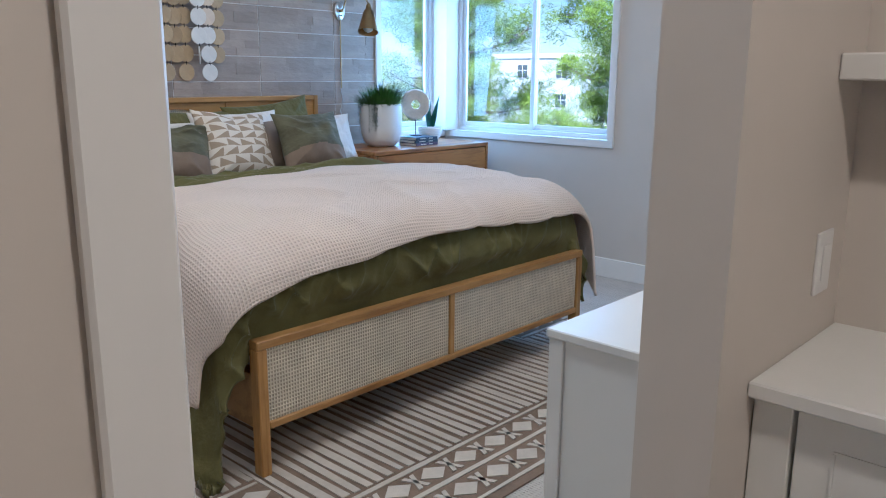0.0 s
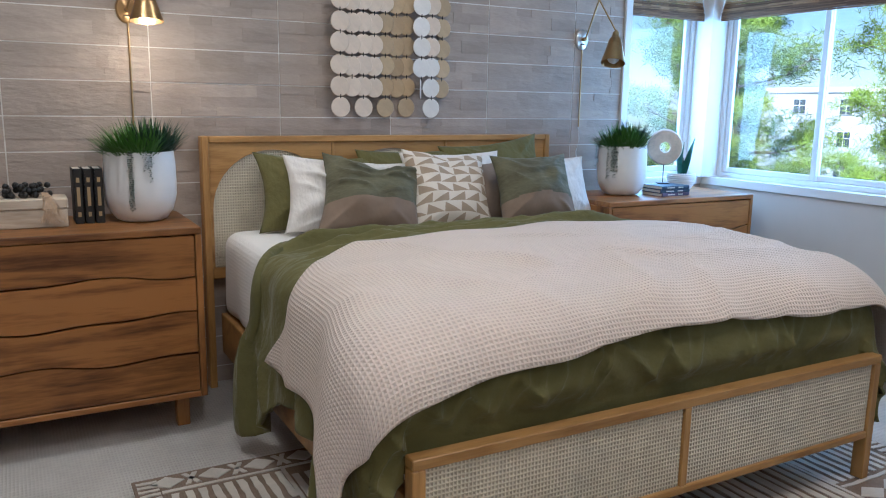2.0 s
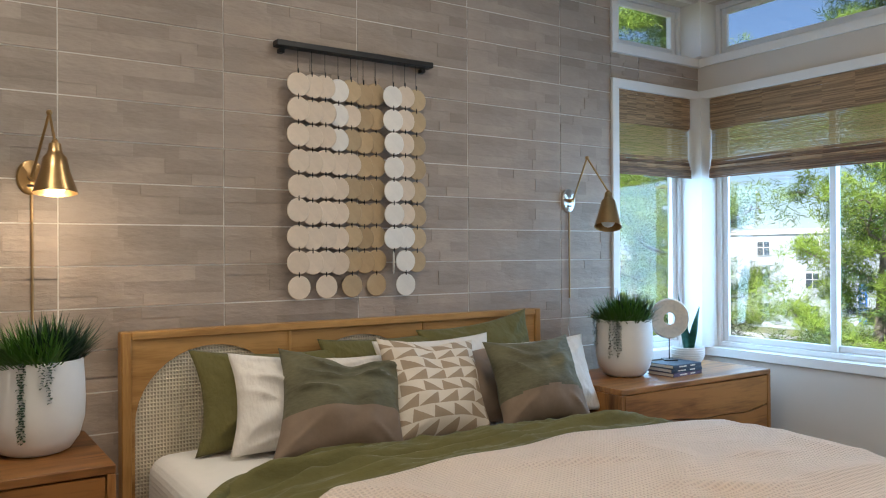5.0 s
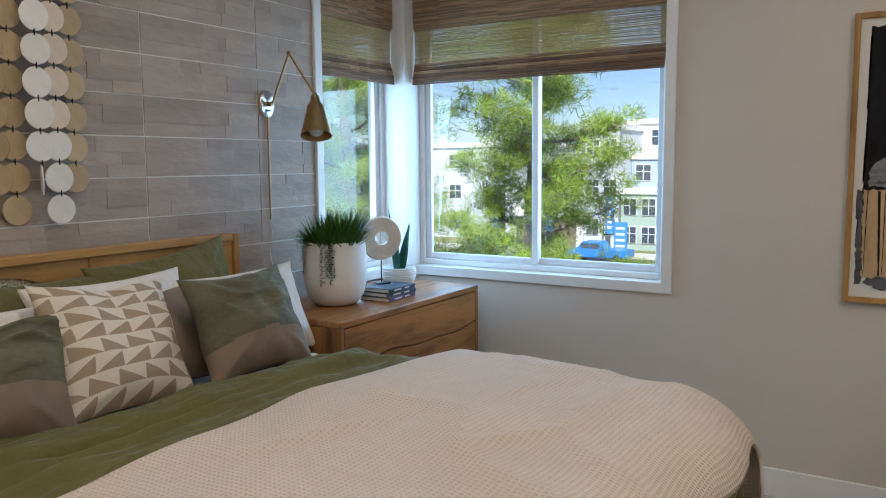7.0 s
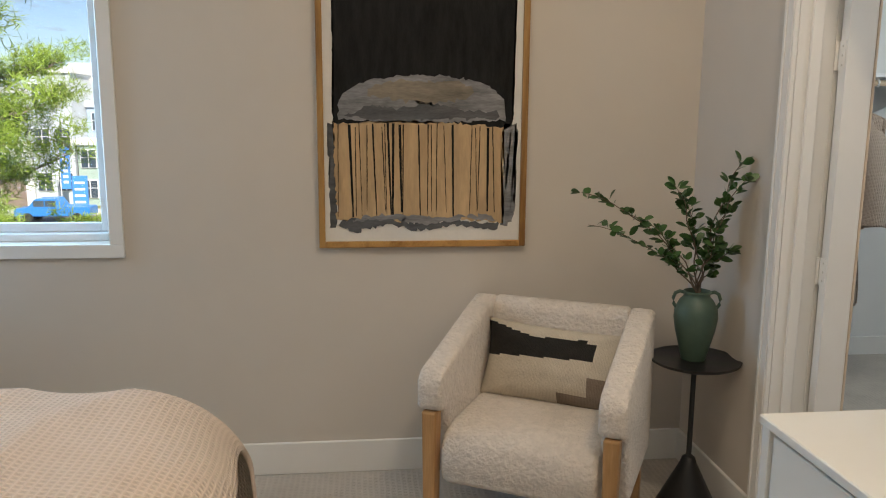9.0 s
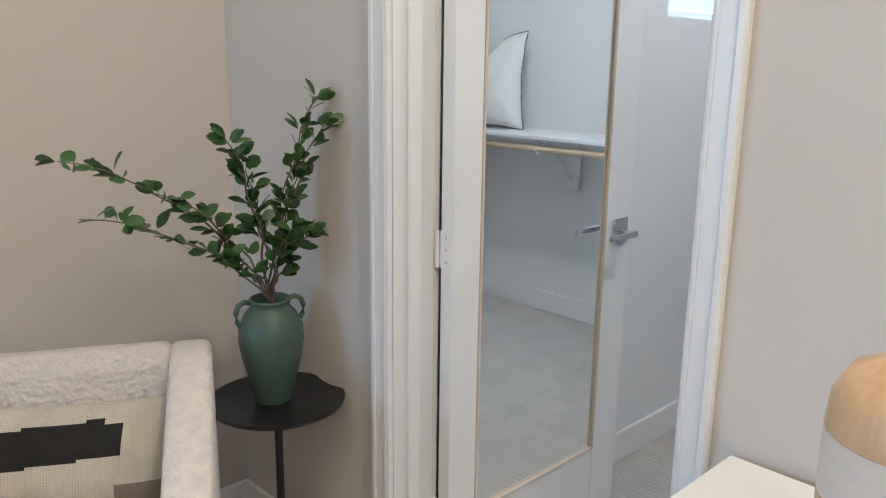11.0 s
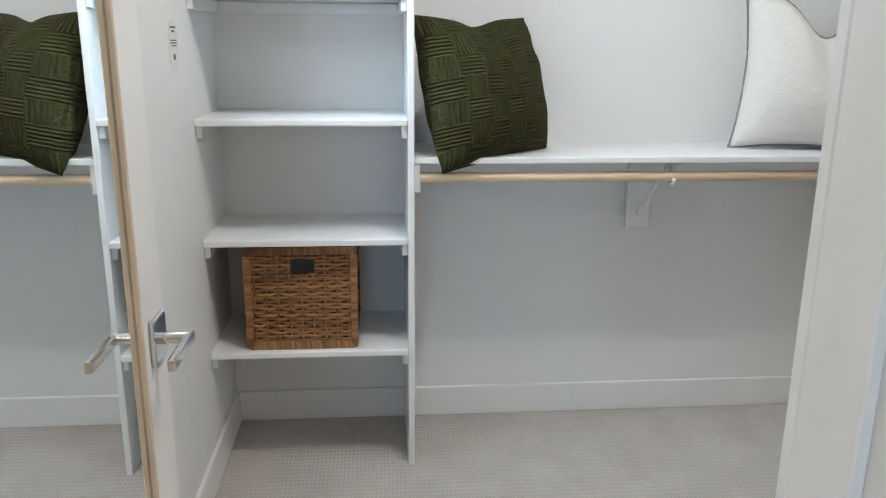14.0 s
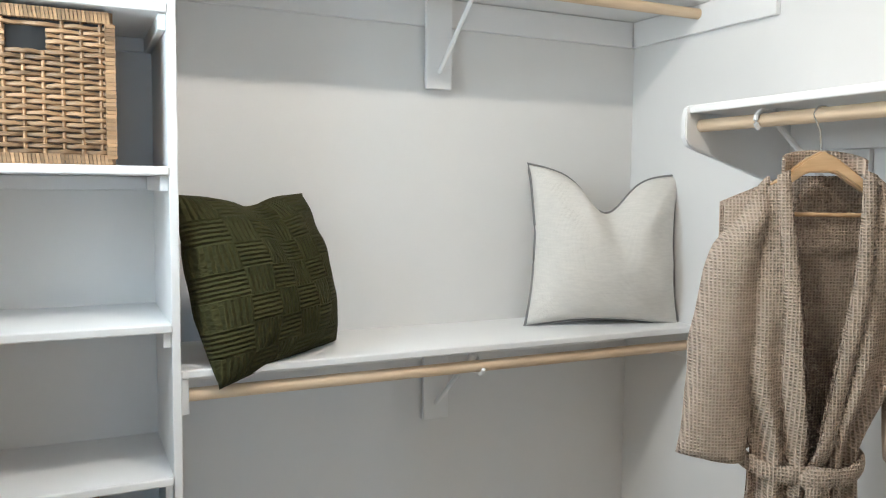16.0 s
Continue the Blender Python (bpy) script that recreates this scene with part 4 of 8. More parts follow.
# middle field: long stripes from head to foot
y = 1.44
while y < 3.25:
    w = rnd.uniform(0.024, 0.034)
    bar(bm, -3.30, y, -1.955 + rnd.uniform(-0.01, 0.01), y + w)
    y += w + rnd.uniform(0.016, 0.026)
# end rows of diamonds along y
for xa in (-3.445, -1.855, -1.70):
    y = RUG_Y0 + 0.12
    while y < RUG_Y1 - 0.10:
        diamond(bm, xa, y, 0.048, 0.062)
        cross(bm, xa, y + 0.087, 0.045, 0.020)
        y += 0.174
for xa in (-3.375, -1.928, -1.778, -1.625):
    bar(bm, xa - 0.009, RUG_Y0 + 0.09, xa + 0.009, RUG_Y1 - 0.09)
# side borders: comb, blocks of bars, diamond rows
for side in (0, 1):
    def sy(v):
        return RUG_Y0 + v if side == 0 else RUG_Y1 - v

    def sbar(x0, v0, x1, v1):
        a, b = sorted((sy(v0), sy(v1)))
        bar(bm, x0, a, x1, b)
    x = RUG_X0 + 0.03
    while x < RUG_X1 - 0.02:
        sbar(x, 0.012, x + 0.017, 0.085)
        x += 0.034
    x = -3.345
    k = 0
    while x < -2.0:
        if k % 2 == 0:
            v = 0.115
            while v < 0.50:
                sbar(x, v, x + 0.215, v + 0.026)
                v += 0.048
            x += 0.235
        else:
            v = 0.175
            while v < 0.48:
                diamond(bm, x + 0.055, sy(v), 0.045, 0.068)
                v += 0.140
            x += 0.125
        sbar(x, 0.10, x + 0.016, 0.52)
        x += 0.032
        k += 1
    sbar(-3.36, 0.527, -1.945, 0.543)
wpart("rug_pattern", bm, RUG_CREAM, rug, "raised cream stripes and diamonds")
rug.children[1]["kind"] = "stuff"


# ---- low chests beside the bed ----
def chest(name, y0, y1, label, seed):
    """Acacia chest: box with a shadow gap, four drawers with wavy lower edges, square legs."""
    rn = random.Random(seed)
    xf, xb, top = -3.885, -4.440, 0.900
    ob = thing(name, (xf + xb) / 2, (y0 + y1) / 2, 0, label, "chest of drawers", group="chests beside the bed")
    wpart("top", solid(xb, y0, top - 0.028, xf, y1, top, 0.004, 2), ACACIA, ob)
    for a, b in ((y0, y0 + 0.026), (y1 - 0.026, y1)):
        wpart("side_panel", solid(xb, a, 0.160, xf, b, top - 0.0285, 0.003), ACACIA_V, ob)
    wpart("bottom_rail", solid(xb, y0 + 0.0265, 0.160, xf, y1 - 0.0265, 0.186, 0.003), ACACIA, ob)
    wpart("back", solid(xb, y0 + 0.0265, 0.187, xb + 0.012, y1 - 0.0265, top - 0.029), ACACIA, ob)
    # black board added behind the fronts so the drawer gaps read as shade
    wpart("shadow_gap", solid(xf - 0.075, y0 + 0.027, 0.187, xf - 0.055, y1 - 0.027, top - 0.029), BLACK, ob)
    a, b = y0 + 0.031, y1 - 0.031
    zs = [0.188 + i * (top - 0.029 - 0.188) / 4 for i in range(5)]
    n = 40

    def wave(k, y):
        if k in (0, 4):
            return 0.0
        return 0.011 * math.sin(y * 7.3 + k * 2.1 + seed) + 0.006 * math.sin(y * 15.1 + k * 4.4)
    for k in range(4):
        bm = bmesh.new()
        ys = [a + (b - a) * i / n for i in range(n + 1)]
        rows = []
        for depth, inset in ((xf - 0.045, 0), (xf - 0.008, 0), (xf - 0.003, 0.003)):
            rows.append([[bm.verts.new((depth, y, zs[k] + wave(k, y) + 0.002 + inset)) for y in ys],
                         [bm.verts.new((depth, y, zs[k + 1] + wave(k + 1, y) - 0.0015 - 0.0045 * (0.5 + 0.5 * math.sin(y * 5.1 + k * 1.9 + seed)) - inset * 0.7)) for y in ys]])
        for r0, r1 in zip(rows, rows[1:]):
            for e in (0, 1):
                for i in range(n):
                    bm.faces.new((r0[e][i], r0[e][i + 1], r1[e][i + 1], r1[e][i]))
            for i in (0, n):
                bm.faces.new((r0[0][i], r1[0][i], r1[1][i], r0[1][i]))
        for i in range(n):
            bm.faces.new((rows[-1][0][i], rows[-1][0][i + 1], rows[-1][1][i + 1], rows[-1][1][i]))
            bm.faces.new((rows[0][0][i], rows[0][1][i], rows[0][1][i + 1], rows[0][0][i + 1]))
        wpart("drawer", bm, ACACIA, ob)
    for y in (y0 + 0.06, y1 - 0.115):
        for x in (xb + 0.05, xf - 0.155):
            bm = bmesh.new()
            box(bm, x, y, 0.0, x + 0.055, y + 0.055, 0.1595, 0.004)
            wpart("leg", bm, ACACIA_V, ob)
    return ob


chest("chest_of_drawers", 0.10, 1.256, "brown acacia chest with wavy-edged drawers beside the bed", 2)
chest("chest_of_drawers", 3.455, 4.612, "brown acacia chest with wavy-edged drawers under the window", 5)


# ---- white dresser by the entry ----
DX0, DX1, DY0, DY1, DZ = -1.126, -0.668, 1.505, 3.265, 0.810
DRESS = material("white_lacquer", (0.78, 0.77, 0.74), 0.35, vary=0.015, scale=3)
dresser = thing("dresser", (DX0 + DX1) / 2, (DY0 + DY1) / 2, 0, "white lacquered dresser standing against the painted wall", "dresser")
wpart("top", solid(DX0 - 0.006, DY0 - 0.006, DZ - 0.022, DX1, DY1 + 0.006, DZ, 0.003), DRESS, dresser)
for a, b in ((DY0, DY0 + 0.03), (DY1 - 0.03, DY1)):
    wpart("side_post", solid(DX0, a, 0.0, DX0 + 0.04, b, DZ - 0.0225, 0.002), DRESS, dresser)
    wpart("side_post", solid(DX1 - 0.04, a, 0.0, DX1, b, DZ - 0.0225, 0.002), DRESS, dresser)
for y in (DY0 + 0.008, DY1 - 0.018):
    wpart("end_panel", solid(DX0 + 0.041, y, 0.05, DX1 - 0.041, y + 0.010, DZ - 0.0225), DRESS, dresser)
wpart("carcass", solid(DX0 + 0.030, DY0 + 0.031, 0.06, DX1 - 0.002, DY1 - 0.031, DZ - 0.0235), DRESS, dresser)
for c in range(2):
    ya = DY0 + 0.034 + c * (DY1 - DY0 - 0.068) / 2
    yb = ya + (DY1 - DY0 - 0.068) / 2 - 0.004
    for r in range(3):
        za = 0.075 + r * 0.236
        dr = wpart("drawer", solid(DX0 + 0.006, ya + 0.002, za, DX0 + 0.026, yb, za + 0.228, 0.002), DRESS, dresser)
        for yy in (ya + 0.22, yb - 0.22):
            bm = bmesh.new()
            lathe(bm, [(0.0, 0.0), (0.008, 0.0), (0.008, 0.012), (0.015, 0.018), (0.012, 0.026), (0.0, 0.028)], 14, pose(DX0 + 0.006, yy, za + 0.12, 0, -90, 0))
            wpart("knob", bm, NICKEL, dr, "", 40)

# turned wooden vase at the far end of the dresser
LAMP_WOOD = wood("turned_light_wood", (0.42, 0.24, 0.11), (0.62, 0.40, 0.22), "Z", 0.35, ring=6)
WHITEWASH = material("whitewashed_wood", (0.70, 0.62, 0.54), 0.5, vary=0.06, scale=9, stretch=(1, 1, 6))
lamp_ob = thing("wooden_vase", -0.875, 2.985, DZ, "turned wooden vase with pale bands on the dresser", "vase")
lamp_ob.scale = (0.9, 0.9, 0.8)
for z0, z1, r0, r1, mt in ((0.0, 0.10, 0.088, 0.096, WHITEWASH), (0.1005, 0.165, 0.096, 0.099, LAMP_WOOD), (0.1655, 0.255, 0.099, 0.099, WHITEWASH)):
    bm = bmesh.new()
    lathe(bm, [(0.0, z0), (r0, z0), (r1, z1), (0.0, z1)], 32)
    part("band", bm, mt, lamp_ob, "", 40)
bm = bmesh.new()
lathe(bm, [(0.0, 0.2555), (0.099, 0.2555), (0.096, 0.30), (0.080, 0.335), (0.045, 0.355), (0.022, 0.360), (0.024, 0.375), (0.018, 0.375), (0.017, 0.33), (0.0, 0.33)], 32)
part("shoulder", bm, LAMP_WOOD, lamp_ob, "", 50)


# ---- planters, books, box and carving on the chests ----
CERAMIC = material("matt_white_ceramic", (0.78, 0.77, 0.755), 0.55, vary=0.03, scale=5, bump=0.1, bump_scale=40, distance=0.001)
LEAF = material("grass_leaf", (0.075, 0.175, 0.030), 0.5, spec=0.3, vary=0.30, scale=30)
LEAF_DARK = material("dark_succulent_leaf", (0.022, 0.052, 0.028), 0.45, spec=0.35, vary=0.25, scale=30)
PEARLS = material("trailing_succulent_green", (0.030, 0.078, 0.045), 0.5, spec=0.3, vary=0.3, scale=40)
SOIL = material("dark_soil", (0.03, 0.022, 0.016), 0.95, vary=0.3, scale=40, bump=0.6, bump_scale=80)


def blade(bm, base, direction, length, width, droop, fold=0.2, seg=5):
    """Narrow curved leaf, V-folded along its middle."""
    d = Vector(direction).normalized()
    side = d.cross(Vector((0, 0, 1)))
    if side.length < 0.05:
        side = Vector((1, 0, 0))
    side.normalize()
    p = Vector(base)
    rows = []
    for i in range(seg + 1):
        t = i / seg
        w = width * (1 - t ** 1.6) * (0.55 + 0.9 * t * (1 - t) * 2)
        n = side.cross(d).normalized()
        rows.append([bm.verts.new(p - side * w + n * w * fold), bm.verts.new(p), bm.verts.new(p + side * w + n * w * fold)])
        d = (d + Vector((0, 0, -droop / seg))).normalized()
        p = p + d * (length / seg)
    for a, b in zip(rows, rows[1:]):
        for k in (0, 1):
            bm.faces.new((a[k], a[k + 1], b[k + 1], b[k]))


def planter(x, y, z, r, h, seed, label, back):
    rn = random.Random(seed)
    ob = thing("planter", x, y, z, label, "potted plant", group="planters beside the bed")
    bm = bmesh.new()
    prof = [(0.0, 0.004), (r * 0.55, 0.0), (r * 0.70, 0.010), (r * 0.88, h * 0.16), (r * 0.985, h * 0.36), (r, h * 0.56), (r * 0.985, h * 0.80), (r * 0.955, h), (r * 0.93, h + 0.002), (r * 0.915, h * 0.97), (r * 0.91, h * 0.86), (0.0, h * 0.86)]
    lathe(bm, prof, 48)
    part("pot", bm, CERAMIC, ob, "", 50)
    bm = bmesh.new()
    lathe(bm, [(0.0, h * 0.93), (r * 0.60, h * 0.92), (r * 0.905, h * 0.88)], 24)
    part("soil", bm, SOIL, ob)
    bm = bmesh.new()
    for i in range(900):
        a, rr = rn.uniform(0, 2 * math.pi), r * 0.82 * math.sqrt(rn.random())
        bx, by = rr * math.cos(a), rr * math.sin(a)
        if by > r * 0.35:
            continue
        out = Vector((bx, by, 0)) / r
        d = out * rn.uniform(0.5, 1.3) + Vector((rn.uniform(-.3, .3), rn.uniform(-.45, .2), 1))
        blade(bm, (bx, by, h * 0.9), d, rn.uniform(0.10, 0.19) * (1.15 - 0.35 * rr / r), rn.uniform(0.0032, 0.0055), rn.uniform(0.1, 0.9))
    part("grass", bm, LEAF, ob, "fine green grass tuft", 60)
    bm = bmesh.new()
    for i in range(240):
        a, rr = rn.uniform(0, 2 * math.pi), r * 0.42 * math.sqrt(rn.random())
        bx, by = rr * math.cos(a), r * 0.40 + rr * math.sin(a)
        d = Vector((bx * 6 + rn.uniform(-.5, .5), (by - r * 0.3) * 6 + rn.uniform(-.4, .5), 1.0))
        blade(bm, (bx, by, h * 0.9), d, rn.uniform(0.11, 0.20), rn.uniform(0.006, 0.010), rn.uniform(0.1, 0.7))
    part("succulent", bm, LEAF_DARK, ob, "dark spiky succulent rosette", 60)
    bm = bmesh.new()
    for ang, length in back:
        for strand in range(3):
            a = radians(ang) + rn.uniform(-0.14, 0.14)
            ln = length * rn.uniform(0.45, 1.0)
            k = int(ln / 0.008)
            for i in range(k):
                zz = h + 0.008 - i * 0.008
                t = max(0.0, min(1.0, zz / h))
                body = r * (1.0 if t > 0.36 else 0.80 + 0.2 * t / 0.36) + 0.006
                wig = 0.012 * math.sin(i * 0.35 + strand)
                for e in range(2):
                    ph = rn.uniform(0, 6.28)
                    c = Vector((body * math.cos(a + wig), body * math.sin(a + wig), zz)) + Vector((rn.uniform(-.004, .004), rn.uniform(-.004, .004), 0))
                    blade(bm, c, (math.cos(a) * 0.6 + math.cos(ph), math.sin(a) * 0.6 + math.sin(ph), 0.1), 0.012, 0.0052, 0.6, 0.3, 2)
    part("trailing_strands", bm, PEARLS, ob, "trailing strings of small green leaves", 60)["kind"] = "stuff"
    return ob


planter(-4.200, 1.070, 0.900, 0.150, 0.300, 3, "white ceramic planter with grass and trailing succulents", [(-22, 0.27), (5, 0.15), (-130, 0.16)])
planter(-4.190, 3.800, 0.900, 0.147, 0.292, 8, "white ceramic planter with grass and dark succulents", [(-52, 0.28), (-68, 0.22), (-120, 0.20)])

# standing black books and the wooden box on the first chest
BOOK_BLACK = material("black_book_cloth", (0.014, 0.013, 0.013), 0.55, vary=0.2, scale=20)
PAPER = material("page_edges", (0.70, 0.65, 0.56), 0.9, vary=0.06, scale=60, stretch=(30, 1, 1))
GILT = material("gilt_lettering", (0.45, 0.33, 0.18), 0.45, metal=0.6)


def book(x, y, z, t, h, d, mat, label, marks=(), flat=False, rz=0.0, group="books"):
    """Cover boards, spine and page block; standing with its spine to +x, or lying."""
    ob = thing("book", x, y, z, label, "book", rz, group)
    if flat:
        w, l = d, h
        part("page_block", solid(-w / 2 + 0.004, -l / 2 + 0.004, 0.003, w / 2 - 0.004, l / 2 - 0.004, t - 0.003), PAPER, ob)
        part("cover", solid(-w / 2, -l / 2, 0, w / 2, l / 2, 0.0028, 0.001), mat, ob)
        part("cover", solid(-w / 2, -l / 2, t - 0.0028, w / 2, l / 2, t, 0.001), mat, ob)
        part("spine", solid(w / 2 - 0.0032, -l / 2, 0.003, w / 2 + 0.001, l / 2, t - 0.003, 0.001), mat, ob)
        for a, b in marks:
            part("spine_lettering", solid(w / 2 + 0.0011, a, t * 0.35, w / 2 + 0.0018, b, t * 0.65), PAPER, ob)
    else:
        part("page_block", solid(-d, -t / 2 + 0.003, 0.004, -0.004, t / 2 - 0.003, h - 0.004), PAPER, ob)
        for s in (-1, 1):
            part("cover", solid(-d - 0.003, min(s * t / 2, s * (t / 2 - 0.0028)), 0, -0.001, max(s * t / 2, s * (t / 2 - 0.0028)), h, 0.001), mat, ob)
        part("spine", solid(-0.0035, -t / 2 + 0.003, 0, 0.0015, t / 2 - 0.003, h, 0.001), mat, ob)
        for a, b in marks:
            part("spine_lettering", solid(0.0016, -t * 0.18, a, 0.0022, t * 0.18, b), GILT, ob)
    return ob


for i, (dy, h) in enumerate(((0.818, 0.232), (0.858, 0.232), (0.898, 0.232))):
    book(-4.165, dy, 0.900, 0.035, h, 0.155, BOOK_BLACK, "black cloth-bound book standing upright", [(0.03, 0.05), (0.075, 0.155), (0.175, 0.195)], group="black books on the chest")
BOX_WOOD = wood("weathered_pale_wood", (0.42, 0.32, 0.22), (0.66, 0.56, 0.43), "Y", 0.7)
box_ob = thing("wooden_box", -4.19, 0.62, 0.900, "pale weathered wooden box with a lid on the chest", "box")
part("box_body", solid(-0.085, -0.155, 0.0, 0.085, 0.150, 0.075, 0.004), BOX_WOOD, box_ob)
part("lid", solid(-0.088, -0.158, 0.077, 0.088, 0.153, 0.118, 0.004), BOX_WOOD, box_ob)
BEADS = material("black_wooden_beads", (0.010, 0.009, 0.009), 0.45, vary=0.2)
TASSEL = material("jute_tassel", (0.52, 0.38, 0.25), 0.9, vary=0.2, scale=60)
beads = thing("bead_garland", -4.19, 0.62, 1.0185, "black wooden bead garland with a jute tassel on the box", "bead garland")
rb = random.Random(9)
for i in range(34):
    a = i * 0.62
    rr = 0.025 + 0.075 * rb.random()
    bm = bmesh.new()
    bmesh.ops.create_icosphere(bm, subdivisions=2, radius=0.013, matrix=pose(0.5 * rr * math.cos(a), rr * math.sin(a) * 1.05, 0.012 + 0.018 * (i % 3)))
    part("bead", bm, BEADS, beads, "", 180)
bm = bmesh.new()
for i in range(60):
    y0 = 0.09 + rb.uniform(-0.010, 0.010)
    tube(bm, [(0.02, y0 - 0.02, 0.020), (0.085, y0 - 0.01 + rb.uniform(-.01, .01), 0.008), (0.098, y0 + rb.uniform(-.03, .03), -0.04), (0.100 + rb.uniform(0, .03), y0 + rb.uniform(-.05, .06), -0.105 + rb.uniform(0, 0.02))], 0.0011, 4)
part("tassel", bm, TASSEL, beads, "frayed jute tassel")

# lying books, stone ring and snake plant on the window-side chest
NAVY = material("navy_book_cloth", (0.03, 0.05, 0.085), 0.55, vary=0.15, scale=15)
PLUM = material("plum_book_cloth", (0.10, 0.06, 0.11), 0.55, vary=0.15, scale=15)
for i, (mt, l, rz, t) in enumerate(((PLUM, 0.235, 3, 0.020), (NAVY, 0.230, -2, 0.020), (NAVY, 0.225, 1, 0.020))):
    book(-4.075, 4.055, 0.900 + 0.0205 * i, t, l, 0.165, mt, "cloth-bound book lying in a short pile", [(-0.07, -0.01), (0.02, 0.06)], True, rz, "books in a pile")
MARBLE = material("cream_travertine", (0.66, 0.58, 0.48), 0.45, vary=0.22, scale=9, bump=0.3, bump_scale=30, distance=0.002)
ring = thing("stone_ring", -4.135, 4.085, 0.9618, "cream stone disc with a hole on a black stand", "sculpture", rz=-32)
bm = bmesh.new()
lathe(bm, [(0.034, -0.014), (0.100, -0.017), (0.108, 0.0), (0.100, 0.017), (0.034, 0.014), (0.030, 0.0), (0.034, -0.014)], 48, pose(0, 0, 0.222, 0, 90, 0))
part("disc", bm, MARBLE, ring, "", 50)
part("stem", tube(bmesh.new(), [(0, 0, 0.006), (0, 0, 0.13)], 0.003, 8), BLACK, ring)
part("foot", solid(-0.035, -0.035, 0, 0.035, 0.035, 0.006, 0.001), BLACK, ring)
SNAKE = material("snake_plant_leaf", (0.035, 0.13, 0.095), 0.4, spec=0.35, vary=0.35, scale=16, stretch=(1, 1, 4))
snake = thing("snake_plant", -4.150, 4.255, 0.900, "snake plant in a ribbed cream pot on the chest", "potted plant")
bm = bmesh.new()
prof = [(0.0, 0.0), (0.040, 0.0)]
for i in range(24):
    t = i / 23
    prof.append((0.045 + 0.045 * math.sin(t * 2.0) + 0.0016 * math.sin(i * 2.6), 0.005 + 0.115 * t))
prof += [(0.078, 0.121), (0.076, 0.100), (0.0, 0.100)]
lathe(bm, prof, 40)
part("pot", bm, CERAMIC, snake, "ribbed cream ceramic pot", 35)
for i, (dx, dy, tx, ty, ln, wd) in enumerate(((0.0, -0.02, -0.02, -0.16, 0.33, 0.034), (0.01, 0.02, 0.05, 0.22, 0.25, 0.034), (-0.01, 0.0, 0.06, 0.02, 0.22, 0.036), (0.02, 0.0, -0.04, 0.34, 0.26, 0.030), (-0.02, 0.01, -0.12, 0.05, 0.20, 0.03))):
    bm = bmesh.new()
    blade(bm, (dx, dy, 0.098), (tx, ty, 1), ln, wd, 0.05, 0.35, 8)
    part("leaf", bm, SNAKE, snake, "", 60)


# ---- wall hanging of round discs ----
CAPIZ = [material("cream_disc", (0.68, 0.56, 0.44), 0.45, vary=0.06, scale=12, per_object=0.06), material("gold_disc", (0.47, 0.35, 0.21), 0.40, vary=0.08, scale=12, per_object=0.14), material("pale_white_disc", (0.75, 0.71, 0.66), 0.4, vary=0.05, scale=12, per_object=0.05)]
hang = thing("wall_hanging", TILE_X + 0.03, 2.382, 2.425, "wall hanging of cream and gold discs on a black rail", "wall hanging")
bm = bmesh.new()
lathe(bm, [(0.0, -0.0028), (0.049, -0.0028), (0.0515, 0.0), (0.049, 0.0028), (0.0, 0.0028)], 28, pose(0, 0, 0, 0, 90, 0))
disc_meshes = [to_mesh("disc", bm.copy(), mt, 40) for mt in CAPIZ]
bm.free()
wpart("rail", solid(TILE_X + 0.012, 1.994, 2.412, TILE_X + 0.064, 2.770, 2.438, 0.003), BLACK, hang)
for y in (2.03, 2.735):
    wpart("hook", solid(TILE_X - 0.004, y - 0.012, 2.392, TILE_X + 0.030, y + 0.012, 2.4115, 0.003), BLACK, hang)
STRING = BLACK
rd = random.Random(12)
for c in range(10):
    y = 2.088 + 0.0663 * c
    n = 9 if c % 2 == 0 else 8
    dep = TILE_X + 0.012 + 0.0078 * (6 - c if c < 7 else 13 - c)
    bm = tube(bmesh.new(), [(dep - 0.003, y, 2.425), (dep - 0.003, y, 2.262 - 0.108 * (n - 1))], 0.0014, 5)
    for r in range(n):
        zl = 2.316 - 0.108 * r - (0.006 if c % 2 else 0)
        box(bm, dep + 0.0015, y - 0.0022, zl - 0.011, dep + 0.0040, y + 0.0022, zl + 0.011)
    wpart("cord", bm, STRING, hang)
    tone = 1 if c in (4, 5, 6, 9) else (2 if c == 7 or (c == 3) else 0)
    for r in range(n):
        tn = tone
        if c == 8 and r >= 6:
            tn = 2
        if c == 3 and r > 2:
            tn = 0
        if c == 4 and r < 4:
            tn = 1 if r % 2 == 0 else 0
        ob = new("disc", disc_meshes[tn])
        ob.parent = hang
        turn = rd.uniform(-2, 2) if not (c == 7 and r == 7) else 62
        ob.matrix_basis = hang.matrix_basis.inverted() @ pose(dep + rd.uniform(-0.0006, 0.0006), y + rd.uniform(-0.003, 0.003), 2.262 - 0.108 * r + rd.uniform(-0.003, 0.003) - (0.006 if c % 2 else 0), 0, rd.uniform(-1, 1), turn)


